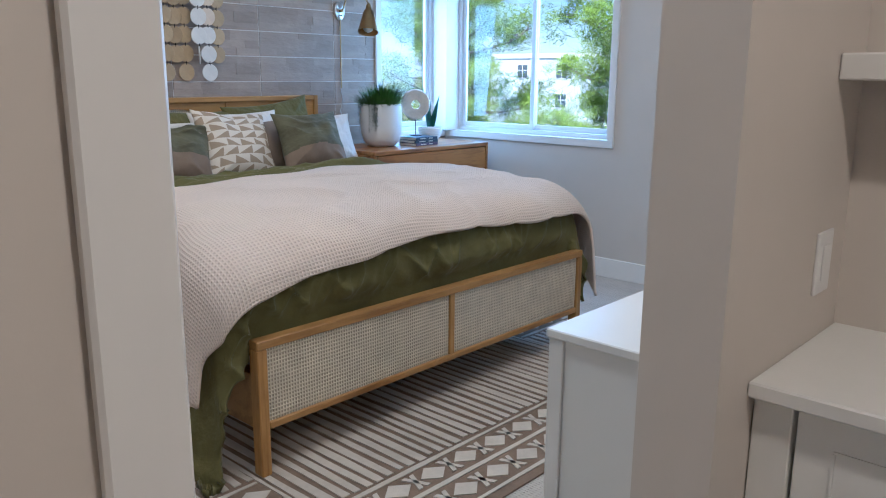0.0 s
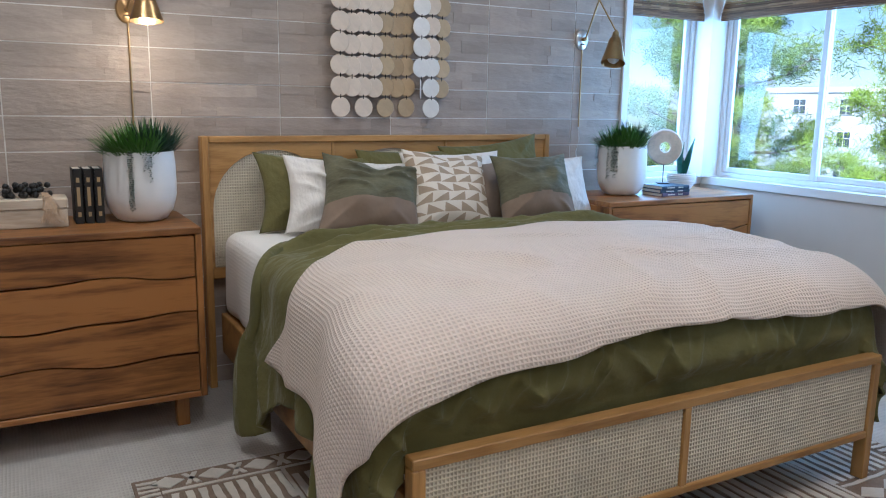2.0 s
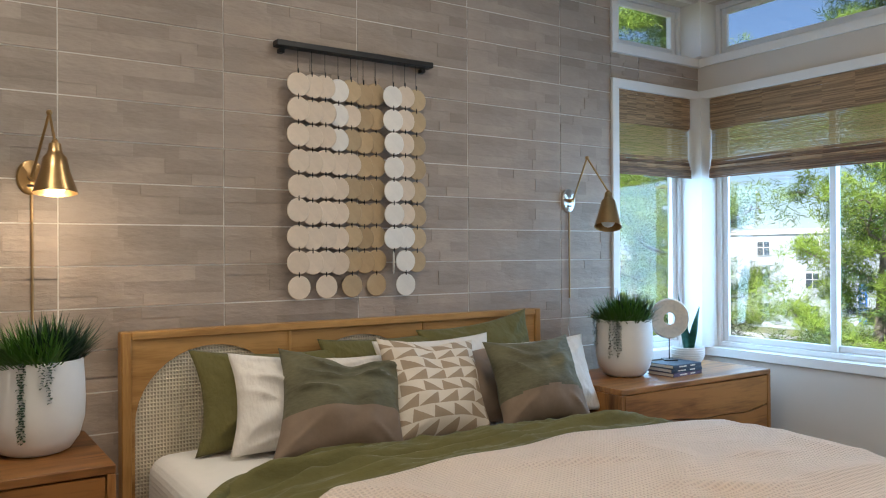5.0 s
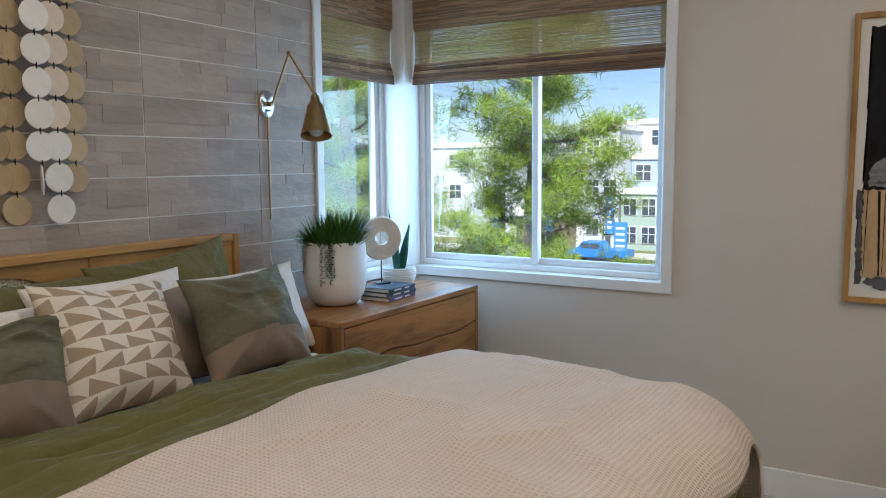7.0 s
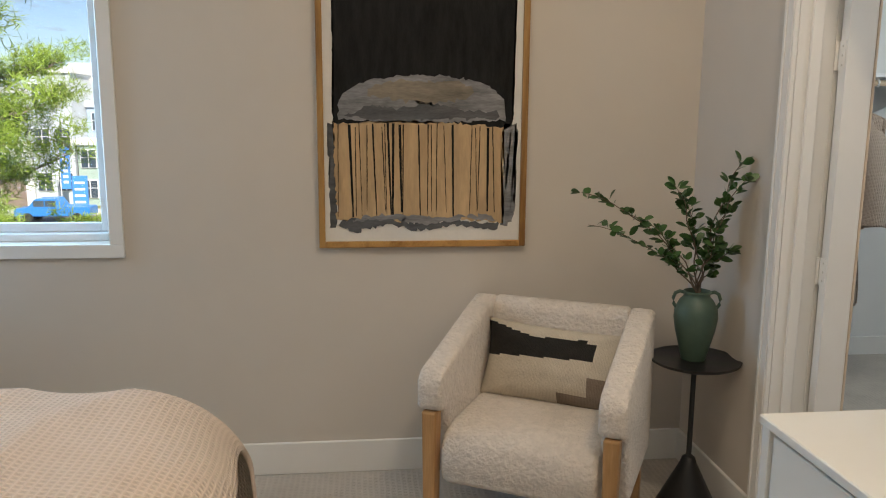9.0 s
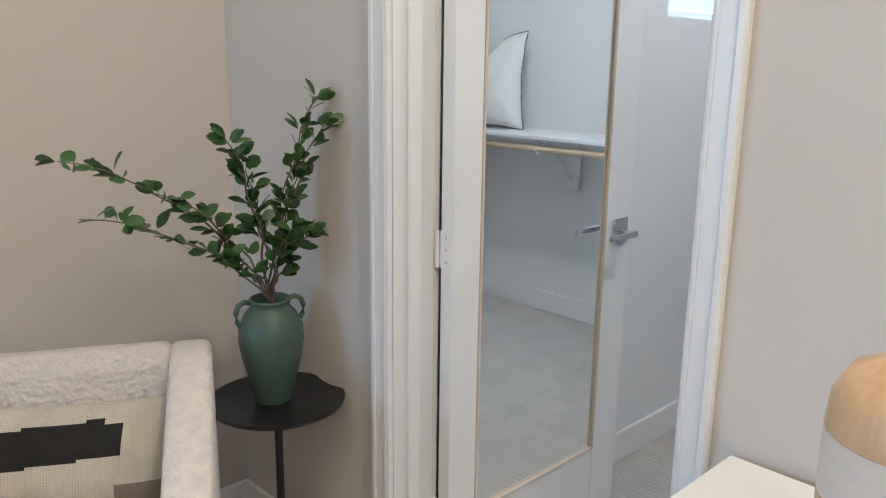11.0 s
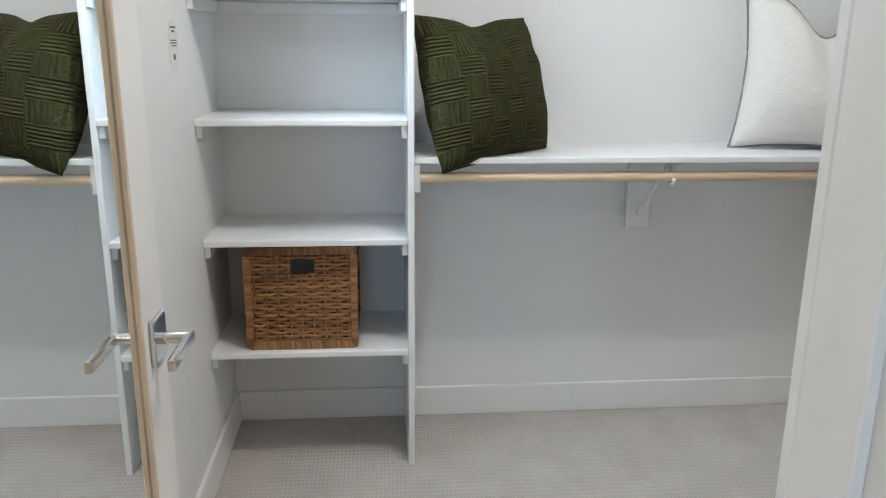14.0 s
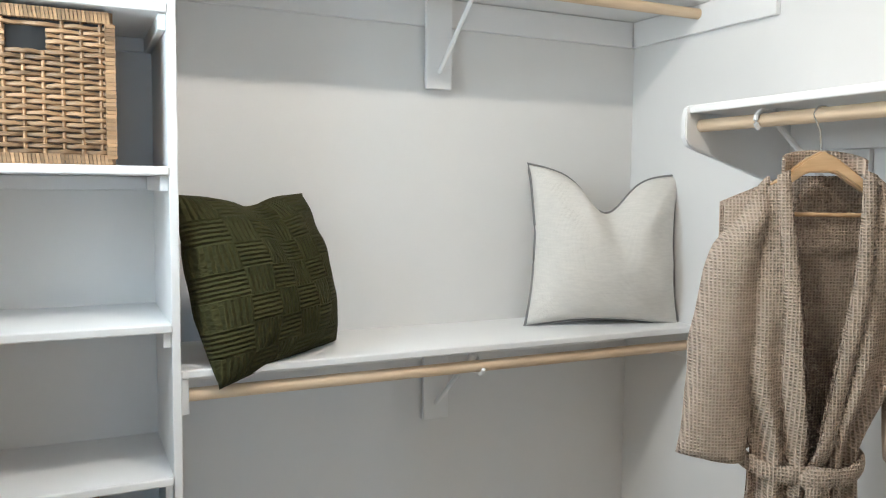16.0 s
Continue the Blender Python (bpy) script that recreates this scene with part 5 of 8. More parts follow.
# ---- brass swing-arm wall lamps ----
def sconce(y, elbow, joint, tip, label, lit):
    ob = thing("wall_lamp", TILE_X, y, 1.819, label, "wall lamp", group="brass wall lamps")
    bm = bmesh.new()
    lathe(bm, [(0.0, 0.0), (0.046, 0.0), (0.046, 0.012), (0.040, 0.018), (0.0, 0.018)], 32, pose(0, 0, 0, 0, 90, 0) @ Matrix.Diagonal((1.35, 1, 1, 1)))
    part("wall_plate", bm, NICKEL if not lit else BRASS, ob, "", 40)
    part("switch", solid(0.018, -0.012, -0.034, 0.024, 0.012, -0.026, 0.001), BLACK, ob)
    hub = Vector((0.045, 0, 0.0))
    part("hub", tube(bmesh.new(), [(0.016, 0, 0), hub], 0.011, 14), BRASS, ob, "", 40)
    e, j, t = Vector(elbow), Vector(joint), Vector(tip)
    part("lower_arm", tube(bmesh.new(), [hub, e], 0.0048, 10), BRASS, ob, "", 40)
    part("upper_arm", tube(bmesh.new(), [e, j], 0.0048, 10), BRASS, ob, "", 40)
    for p in (e, j):
        bm = bmesh.new()
        bmesh.ops.create_icosphere(bm, subdivisions=2, radius=0.011, matrix=Matrix.Translation(p))
        part("pivot", bm, BRASS, ob, "", 180)
    axis = (t - j)
    ln = axis.length
    m = Matrix.Translation(j) @ axis.to_track_quat("Z", "Y").to_matrix().to_4x4()
    bm = bmesh.new()
    lathe(bm, [(0.0, 0.006), (0.019, 0.008), (0.021, 0.030), (0.028, 0.045), (0.037, 0.055), (0.046, 0.10), (0.070, ln), (0.0685, ln), (0.044, 0.10), (0.030, 0.062), (0.0, 0.060)], 36, m)
    part("shade", bm, BRASS, ob, "aged brass cone shade", 35)
    bm = bmesh.new()
    bmesh.ops.create_uvsphere(bm, u_segments=16, v_segments=10, radius=0.036, matrix=m @ Matrix.Translation((0, 0, ln * 0.82)))
    part("bulb", bm, glow("warm_bulb", (1.0, 0.78, 0.5), 18.0 if lit else 0.0), ob, "", 180)
    part("cord_cover", tube(bmesh.new(), [(0.010, 0.004, -0.050), (0.010, 0.004, -0.525)], 0.0050, 10), BRASS, ob, "", 40)
    cord = [(0.006, 0.004, -0.525), (0.005, 0.018, -0.60), (0.005, -0.004, -0.68), (0.005, 0.02, -0.78)]
    part("white_cord", tube(bmesh.new(), cord, 0.0022, 6), TRIM, ob)
    return ob, m, ln


sconce(3.670, (0.150, 0.004, 0.218), (0.245, 0.062, 0.035), (0.290, 0.012, -0.150), "aged brass swing-arm wall lamp over the window-side chest", False)
_, m, ln = sconce(1.085, (0.150, 0.044, 0.215), (0.235, 0.050, 0.105), (0.255, 0.048, -0.070), "lit aged brass swing-arm wall lamp over the chest", True)
base = pose(TILE_X, 1.085, 1.819) @ m @ Matrix.Translation((0, 0, ln + 0.03))
_, d = lamp("wall_lamp_light", "POINT", Matrix.Translation(base.translation), 1.2, (1.0, 0.76, 0.48))
d.shadow_soft_size = 0.025


# ---- woven shades in the corner windows ----
REED = material("woven_bamboo", (0.34, 0.215, 0.115), 0.7, vary=0.35, scale=10, stretch=(1, 1, 30), bump=0.3, bump_scale=60)
REED_SHADOWED = material("shadowed_bamboo_fold", (0.17, 0.095, 0.05), 0.7, vary=0.4, scale=10, stretch=(1, 1, 30))
REED_THIN = material("thin_bamboo_weave", (0.40, 0.30, 0.17), 0.7, vary=0.3, scale=10, stretch=(1, 1, 30))
for m in (REED, REED_SHADOWED, REED_THIN):
    rn_, rk_ = m.node_tree.nodes, m.node_tree.links
    gi = rn_.new("ShaderNodeNewGeometry")
    gr = rn_.new("ShaderNodeMapRange")
    gr.inputs["To Min"].default_value, gr.inputs["To Max"].default_value = 0.55, 1.4
    rk_.new(gi.outputs["Random Per Island"], gr.inputs[0])
    gv = rn_.new("ShaderNodeVectorMath")
    gv.operation = "SCALE"
    rk_.new(rn_["Principled BSDF"].inputs["Base Color"].links[0].from_socket, gv.inputs[0])
    rk_.new(gr.outputs[0], gv.inputs["Scale"])
    rk_.new(gv.outputs[0], rn_["Principled BSDF"].inputs["Base Color"])
nd = REED_THIN.node_tree.nodes
tl = nd.new("ShaderNodeBsdfTranslucent")
tl.inputs[0].default_value = (0.78, 0.64, 0.38, 1)
ms = nd.new("ShaderNodeMixShader")
ms.inputs[0].default_value = 0.6
REED_THIN.node_tree.links.new(nd["Principled BSDF"].outputs[0], ms.inputs[1])
REED_THIN.node_tree.links.new(tl.outputs[0], ms.inputs[2])
REED_THIN.node_tree.links.new(ms.outputs[0], nd["Material Output"].inputs[0])


def reeds(bm, put, u0, u1, z0, z1, depth, pitch, fill, rnd_):
    z = z0
    while z < z1 - 0.001:
        h = pitch * rnd_.uniform(fill * 0.8, fill)
        n = 8
        lo, hi = [], []
        ph = rnd_.uniform(0, 6)
        for i in range(n + 1):
            u = u0 + (u1 - u0) * i / n
            w = 0.0008 * math.sin(ph + i * 1.7)
            lo.append((u, z + w))
            hi.append((u, z + h + w))
        for i in range(n):
            f = [bm.verts.new(put(*p, depth)) for p in (lo[i], lo[i + 1], hi[i + 1], hi[i])]
            g = [bm.verts.new(put(*p, depth + 0.0025)) for p in (lo[i], lo[i + 1], hi[i + 1], hi[i])]
            bm.faces.new(f)
            bm.faces.new(g[::-1])
            bm.faces.new((f[0], g[0], g[1], f[1]))
            bm.faces.new((f[3], f[2], g[2], g[3]))
        z += pitch


def shade(plane, u0, u1, label):
    rs = random.Random(31)
    if plane == "y":
        put = lambda u, z, d: (u, NORTH_Y + 0.028 - d, z)
    else:
        put = lambda u, z, d: (TILE_X - 0.028 + d, u, z)
    c = put((u0 + u1) / 2, 2.47, 0)
    ob = thing("roman_shade", *c, label, "window shade", group="woven bamboo shades")
    bm = bmesh.new()
    reeds(bm, put, u0, u1, 2.292, 2.472, 0.022, 0.0052, 0.98, rs)
    reeds(bm, put, u0, u1, 2.285, 2.472, 0.012, 0.0052, 1.0, rs)
    wpart("valance", bm, REED, ob, "dense woven bamboo valance")["kind"] = "stuff"
    bm = bmesh.new()
    reeds(bm, put, u0, u1, 2.095, 2.300, 0.004, 0.0048, 0.84, rs)
    wpart("panel", bm, REED_THIN, ob, "thin bamboo weave that lets light through")["kind"] = "stuff"
    # one weave throughout; every other fold is coloured darker as shadow in the stack
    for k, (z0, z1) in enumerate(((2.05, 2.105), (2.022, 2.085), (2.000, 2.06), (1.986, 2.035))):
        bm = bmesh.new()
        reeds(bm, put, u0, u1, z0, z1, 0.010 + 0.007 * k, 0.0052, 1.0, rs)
        wpart("fold", bm, REED_SHADOWED if k % 2 else REED, ob)["kind"] = "stuff"
    return ob


shade("y", -4.392, WIN_R - 0.008, "woven bamboo roman shade half drawn over the window")
shade("x", WIN_S + 0.006, 4.693, "narrow woven bamboo roman shade half drawn over the window")


# ---- framed painting on the north wall ----
AX0, AX1, AZ0, AZ1 = -2.165, -1.353, 0.940, 2.150
AY = NORTH_Y - 0.030
art = thing("framed_painting", (AX0 + AX1) / 2, NORTH_Y - 0.002, AZ0, "oak-framed abstract painting in black, grey and tan", "painting")
for a, b in ((AX0, AX0 + 0.024), (AX1 - 0.024, AX1)):
    wpart("frame_side", solid(a, AY, AZ0, b, NORTH_Y - 0.002, AZ1, 0.002), OAK_V, art)
for a, b in ((AZ0, AZ0 + 0.024), (AZ1 - 0.024, AZ1)):
    wpart("frame_rail", solid(AX0 + 0.0245, AY, a, AX1 - 0.0245, NORTH_Y - 0.002, b, 0.002), OAK, art)
PAPER_WHITE = material("rough_white_paper", (0.72, 0.70, 0.67), 0.85, vary=0.05, scale=8, bump=0.2, bump_scale=60)
P_BLACK = material("black_acrylic", (0.018, 0.018, 0.018), 0.85, spec=0.12, vary=0.35, scale=14, stretch=(3, 1, 0.6), bump=0.4, bump_scale=40)
P_GREY = material("grey_brushwork", (0.20, 0.20, 0.21), 0.65, vary=0.55, scale=7, stretch=(0.8, 1, 3.5), bump=0.4, bump_scale=40)
P_GREY_DARK = material("slate_brushwork", (0.085, 0.088, 0.095), 0.65, vary=0.5, scale=9, stretch=(0.8, 1, 3.5))
P_TAN = material("tan_wash", (0.50, 0.345, 0.19), 0.7, vary=0.22, scale=5, stretch=(4, 1, 0.7))
wpart("paper", solid(AX0 + 0.02, AY + 0.014, AZ0 + 0.02, AX1 - 0.02, AY + 0.018, AZ1 - 0.02), PAPER_WHITE, art)
ra = random.Random(21)


def daub(name, pts, mat, level, rough=0.006):
    """Flat patch of paint with a ragged rim."""
    bm = bmesh.new()
    ring = []
    n = len(pts)
    for i in range(n):
        p, q = pts[i], pts[(i + 1) % n]
        steps = max(2, int(math.hypot(q[0] - p[0], q[1] - p[1]) / 0.012))
        for k in range(steps):
            t = k / steps
            ring.append(bm.verts.new((p[0] + (q[0] - p[0]) * t + ra.uniform(-rough, rough), AY + 0.0138 - 0.0008 * level, p[1] + (q[1] - p[1]) * t + ra.uniform(-rough, rough))))
    f = bm.faces.new(ring)
    bmesh.ops.triangulate(bm, faces=[f])
    return wpart(name, bm, mat, art)


daub("black_field", [(-2.105, 1.40), (-2.100, 2.09), (-1.405, 2.09), (-1.410, 1.42), (-1.44, 1.40)], P_BLACK, 1, 0.005)
daub("black_edge", [(-2.10, 1.02), (-2.085, 1.42), (-2.125, 1.42), (-2.12, 1.02)], P_GREY_DARK, 1, 0.005)
daub("black_edge", [(-1.425, 1.02), (-1.40, 1.42), (-1.445, 1.42), (-1.45, 1.02)], P_GREY, 1, 0.005)
hump = [(-2.085, 1.435)] + [(-1.762 - 0.325 * math.cos(math.pi * i / 14), 1.445 + 0.158 * math.sin(math.pi * i / 14) ** 0.6) for i in range(15)] + [(-1.44, 1.435), (-1.75, 1.42)]
daub("grey_mound", hump, P_GREY, 2, 0.006)
daub("slate_stroke", [(-2.06, 1.445), (-1.98, 1.49), (-1.86, 1.475), (-1.75, 1.50), (-1.62, 1.475), (-1.47, 1.465), (-1.47, 1.44), (-1.70, 1.435), (-1.90, 1.43)], P_GREY_DARK, 3, 0.008)
P_UMBER = material("umber_brushwork", (0.215, 0.185, 0.145), 0.65, vary=0.4, scale=7, stretch=(0.8, 1, 3.5), bump=0.4, bump_scale=40)
daub("umber_stroke", [(-1.98, 1.525), (-1.94, 1.570), (-1.80, 1.585), (-1.62, 1.578), (-1.56, 1.540), (-1.60, 1.515), (-1.72, 1.495), (-1.84, 1.505)], P_UMBER, 3, 0.010)
daub("pale_margin", [(-1.445, 1.03), (-1.42, 1.40), (-1.395, 1.42), (-1.40, 1.05)], P_GREY, 2, 0.008)
daub("tan_block", [(-2.105, 1.42), (-2.095, 1.05), (-1.90, 1.035), (-1.70, 1.05), (-1.445, 1.035), (-1.448, 1.41), (-1.75, 1.43)], P_TAN, 2, 0.006)
for x, w in ((18, 1), (58, 5), (80, 1.5), (93, 1.5), (123, 1.5), (143, 3), (177, 1.5), (187, 1.5), (198, 4), (218, 5), (242, 5), (255, 2), (311, 3), (347, 2), (358, 1.5), (380, 1.5), (405, 1.5), (437, 4), (510, 1.5), (523, 1.5), (540, 1.5), (570, 5), (587, 2)):
    x = -2.105 + x * 0.001048
    w *= 0.0010
    z0, z1 = 1.055 + ra.uniform(0, 0.03), 1.425 - ra.uniform(0, 0.02)
    dx = ra.uniform(-0.008, 0.016)
    daub("drip", [(x - w, z1), (x + dx - w * 0.6, z0), (x + dx + w * 0.6, z0), (x + w, z1)], P_BLACK, 3, 0.0010)
daub("base_stroke", [(-2.10, 1.03), (-2.02, 1.00), (-1.90, 1.03), (-1.78, 1.005), (-1.62, 1.025), (-1.46, 1.005), (-1.45, 1.03), (-1.62, 1.045), (-1.80, 1.035), (-1.92, 1.055), (-2.06, 1.05)], P_GREY_DARK, 4, 0.008)
daub("base_wash", [(-2.04, 1.045), (-1.90, 1.05), (-1.75, 1.03), (-1.60, 1.05), (-1.46, 1.04), (-1.50, 1.065), (-1.75, 1.06), (-1.95, 1.07)], P_GREY, 5, 0.008)


# ---- boucle armchair ----
BOUCLE = material("cream_boucle", (0.70, 0.63, 0.565), 0.95, spec=0.1, vary=0.10, scale=40, bump=1.0, bump_scale=75, distance=0.012, sheen=0.2)
LEG_WOOD = wood("honey_ash", (0.30, 0.155, 0.06), (0.50, 0.29, 0.13), "Z", 0.4)
chair = thing("armchair", -1.376, 4.290, 0, "cream boucle armchair with honey-coloured wooden legs", "armchair", rz=-28)


def soft_outline(outline, x0, x1, bevel):
    bm = bmesh.new()
    extrude_outline(bm, outline, "x", x0, x1)
    bmesh.ops.bevel(bm, geom=bm.edges[:], offset=bevel, segments=4, affect="EDGES", profile=0.5, clamp_overlap=True)
    return bm


arm = [(-0.315, 0.490), (-0.318, 0.590), (-0.285, 0.628), (0.14, 0.742), (0.26, 0.768), (0.30, 0.755), (0.295, 0.225), (-0.20, 0.225), (-0.245, 0.42), (-0.262, 0.485)]
for x0, x1 in ((-0.345, -0.255), (0.255, 0.345)):
    part("arm", soft_outline(arm, x0, x1, 0.026), BOUCLE, chair, "", 180)
back = [(0.175, 0.24), (0.215, 0.735), (0.24, 0.768), (0.285, 0.766), (0.302, 0.74), (0.298, 0.24)]
part("backrest", soft_outline(back, -0.258, 0.258, 0.028), BOUCLE, chair, "", 180)
seat = [(-0.300, 0.235), (-0.318, 0.29), (-0.318, 0.36), (-0.290, 0.415), (-0.20, 0.438), (0.05, 0.435), (0.19, 0.425), (0.19, 0.235)]
part("seat", soft_outline(seat, -0.262, 0.262, 0.03), BOUCLE, chair, "", 180)
for sx in (-1, 1):
    for (y0, y1, z1, dy) in ((-0.318, -0.262, 0.488, 0.0), (0.215, 0.262, 0.228, 0.055)):
        bm = bmesh.new()
        vs = box(bm, sx * 0.300 - 0.026, y0, 0.0, sx * 0.300 + 0.026, y1, z1, 0.008, 2)
        for v in bm.verts:
            if v.co.z < 0.1:
                v.co.y += dy
                v.co.x = sx * 0.300 + (v.co.x - sx * 0.300) * 0.72
        part("leg", bm, LEG_WOOD, chair)

KILIM = wave_bump(material("cream_kilim_weave", (0.62, 0.55, 0.45), 0.95, spec=0.1, vary=0.08, scale=12), 60, 110, 0.6, 0.003, "X", "Z", 0.2)
KILIM_DARK = wave_bump(material("charcoal_kilim_weave", (0.030, 0.028, 0.026), 0.95, spec=0.1, vary=0.15, scale=12), 60, 110, 0.6, 0.003, "X", "Z")
KILIM_TAUPE = wave_bump(material("taupe_kilim_weave", (0.25, 0.20, 0.16), 0.95, spec=0.1, vary=0.12, scale=12), 60, 110, 0.6, 0.003, "X", "Z")
bm = cushion_bm(0.54, 0.29, 0.14, n=44, seed=13, wrinkle=0.006, ears=0.07)
layer = bm.loops.layers.uv.active
for f in bm.faces:
    u = sum(lp[layer].uv.x for lp in f.loops) / 4
    v = sum(lp[layer].uv.y for lp in f.loops) / 4
    if 0.0 < u < 0.80 and 0.52 + 0.13 * u < v < (0.97 - 0.16 * min(1, u * 3) + 0.10 * u if u < 0.72 else 0.84):
        f.material_index = 1
    elif u > 0.56 and v < (0.40 if u > 0.78 else 0.16):
        f.material_index = 2
ob = new("cushion", to_mesh("cushion", bm, [KILIM, KILIM_DARK, KILIM_TAUPE], 180))
ob.matrix_world = pose(-1.376, 4.290, 0, 0, 0, -28) @ pose(0.005, 0.085, 0.435, 0, 0, 0) @ pose(0, 0, 0, -20, 2, 0) @ pose(0, 0, 0.125)
tagged(ob, "cream woven cushion with a charcoal shape on the armchair", "cushion")

# ---- black side table, vase and branches ----
TX, TY = -0.800, 4.335
table = thing("side_table", TX, TY, 0, "small round black metal side table", "side table")
bm = bmesh.new()
lathe(bm, [(0.0, 0.572), (0.150, 0.574), (0.160, 0.580), (0.163, 0.588), (0.157, 0.588), (0.150, 0.582), (0.0, 0.580)], 48)
part("tabletop", bm, BLACK, table, "", 40)
bm = bmesh.new()
lathe(bm, [(0.0, 0.19), (0.0125, 0.19), (0.0095, 0.20), (0.0095, 0.572), (0.0, 0.572)], 16)
part("pole", bm, BLACK, table, "", 40)
bm = bmesh.new()
lathe(bm, [(0.0, 0.0), (0.118, 0.0), (0.114, 0.012), (0.030, 0.185), (0.024, 0.205), (0.012, 0.215), (0.0, 0.215)], 36)
part("cone_foot", bm, BLACK, table, "", 40)

GREEN_GLAZE = material("sage_green_glaze", (0.070, 0.115, 0.085), 0.42, vary=0.16, scale=7, bump=0.15, bump_scale=30, distance=0.002)
vase = thing("vase", TX - 0.002, TY + 0.012, 0.582, "sage green two-handled vase with leafy branches", "vase")
vase.scale = (0.84, 0.84, 0.86)
bm = bmesh.new()
lathe(bm, [(0.0, 0.0), (0.050, 0.0), (0.053, 0.008), (0.066, 0.06), (0.084, 0.13), (0.092, 0.180), (0.089, 0.220), (0.072, 0.255), (0.056, 0.272), (0.054, 0.284), (0.060, 0.292), (0.055, 0.297), (0.048, 0.290), (0.046, 0.270), (0.0, 0.265)], 44)
part("body", bm, GREEN_GLAZE, vase, "", 50)
for sx in (-1, 1):
    ca, sa = math.cos(radians(-14)), math.sin(radians(-14))
    pts = [(sx * 0.054, 0.288), (sx * 0.072, 0.293), (sx * 0.090, 0.284), (sx * 0.098, 0.262), (sx * 0.095, 0.240), (sx * 0.084, 0.224)]
    part("handle", tube(bmesh.new(), [(r * ca, r * sa, z) for r, z in pts], 0.0075, 10), GREEN_GLAZE, vase, "", 60)
BARK = material("grey_brown_twig", (0.16, 0.115, 0.085), 0.8, vary=0.2, scale=30)
RUSCUS = material("glossy_green_leaf", (0.045, 0.105, 0.026), 0.38, spec=0.45, vary=0.40, scale=14)
rl = random.Random(17)


def oval_leaf(bm, base, d, n, length, width):
    side = d.cross(n).normalized()
    rows = []
    for t, w in ((0.0, 0.0), (0.18, 0.62), (0.45, 1.0), (0.72, 0.85), (0.92, 0.40), (1.0, 0.0)):
        c = base + d * (length * t) - n * (0.10 * length * t * t)
        rows.append((bm.verts.new(c + side * width * w / 2 + n * width * 0.10 * w), bm.verts.new(c), bm.verts.new(c - side * width * w / 2 + n * width * 0.10 * w)) if w else (bm.verts.new(c),))
    for a, b in zip(rows, rows[1:]):
        if len(a) == 1:
            bm.faces.new((a[0], b[0], b[1]))
            bm.faces.new((a[0], b[1], b[2]))
        elif len(b) == 1:
            bm.faces.new((a[0], b[0], a[1]))
            bm.faces.new((a[1], b[0], a[2]))
        else:
            bm.faces.new((a[0], b[0], b[1], a[1]))
            bm.faces.new((a[1], b[1], b[2], a[2]))


branches = thing("leafy_branch", TX - 0.002, TY + 0.012, 0.818, "branching green foliage stems standing in the vase", "branches")
tips = [((-0.47, -0.10, 0.385), 0.30), ((-0.43, -0.06, 0.27), 0.28), ((-0.15, -0.10, 0.41), 0.3), ((-0.06, -0.02, 0.33), 0.26), ((0.110, -0.06, 0.485), 0.3), ((0.115, -0.09, 0.43), 0.3), ((0.09, -0.02, 0.32), 0.3), ((0.09, -0.05, 0.17), 0.26), ((-0.17, -0.08, 0.16), 0.26), ((-0.30, -0.08, 0.31), 0.28), ((0.02, -0.09, 0.20), 0.25)]
leaves = bmesh.new()
for k, (tip, bend) in enumerate(tips):
    tipv = Vector(tip)
    pts = []
    for i in range(13):
        t = i / 12
        p = Vector((tipv.x * t ** 1.35, tipv.y * t ** 1.2, tipv.z * (1 - (1 - t) ** 1.35)))
        p += Vector((0.006 * math.sin(i * 1.3 + k), 0.006 * math.cos(i * 1.7 + k), 0)) * (1 if 0 < i < 12 else 0)
        pts.append(p)
    stem = [Vector((0.01 * math.cos(k), 0.01 * math.sin(k), -0.05))] + pts
    part("stem", tube(bmesh.new(), stem, 0.0032, 6, 0.35), BARK, branches)
    for i in range(5, 13):
        d0 = (pts[i] - pts[i - 1]).normalized()
        for e in range(5 if i < 12 else 7):
            a = rl.uniform(0, 6.28)
            out = Vector((math.cos(a), math.sin(a), rl.uniform(-0.3, 0.6)))
            d = (d0 * rl.uniform(0.3, 0.9) + out).normalized()
            n = d.cross(Vector((rl.uniform(-1, 1), rl.uniform(-1, 1), 0.4))).normalized()
            if n.z < 0:
                n = -n
            if rl.random() < 0.82:
                oval_leaf(leaves, pts[i] + d * 0.008 + (pts[i - 1] - pts[i]) * rl.random(), d, n, rl.uniform(0.030, 0.046), rl.uniform(0.020, 0.029))
lf = part("leaves", leaves, RUSCUS, branches, "small oval green leaves", 60)
lf["kind"] = "stuff"


# ---- closet door, open, with its mirror ----
LX0, LX1, LY0, LY1 = -0.520, 0.200, 4.024, 4.062
door = tagged(new("door_1"), "white closet door with a tall mirror, standing open", "door", kind="structure")
MX0, MX1, MZ0, MZ1 = -0.428, 0.080, 0.262, 1.90
for x0, x1 in ((LX0, MX0), (MX1, LX1)):
    part("door_stile", solid(x0, LY0, 0.012, x1, LY1, 2.045, 0.0015), TRIM, door)
part("door_rail", solid(MX0 + 0.0005, LY0 + 0.0005, 0.012, MX1 - 0.0005, LY1, MZ0, 0.001), TRIM, door)
part("door_rail", solid(MX0 + 0.0005, LY0 + 0.0005, MZ1, MX1 - 0.0005, LY1, 2.045, 0.001), TRIM, door)
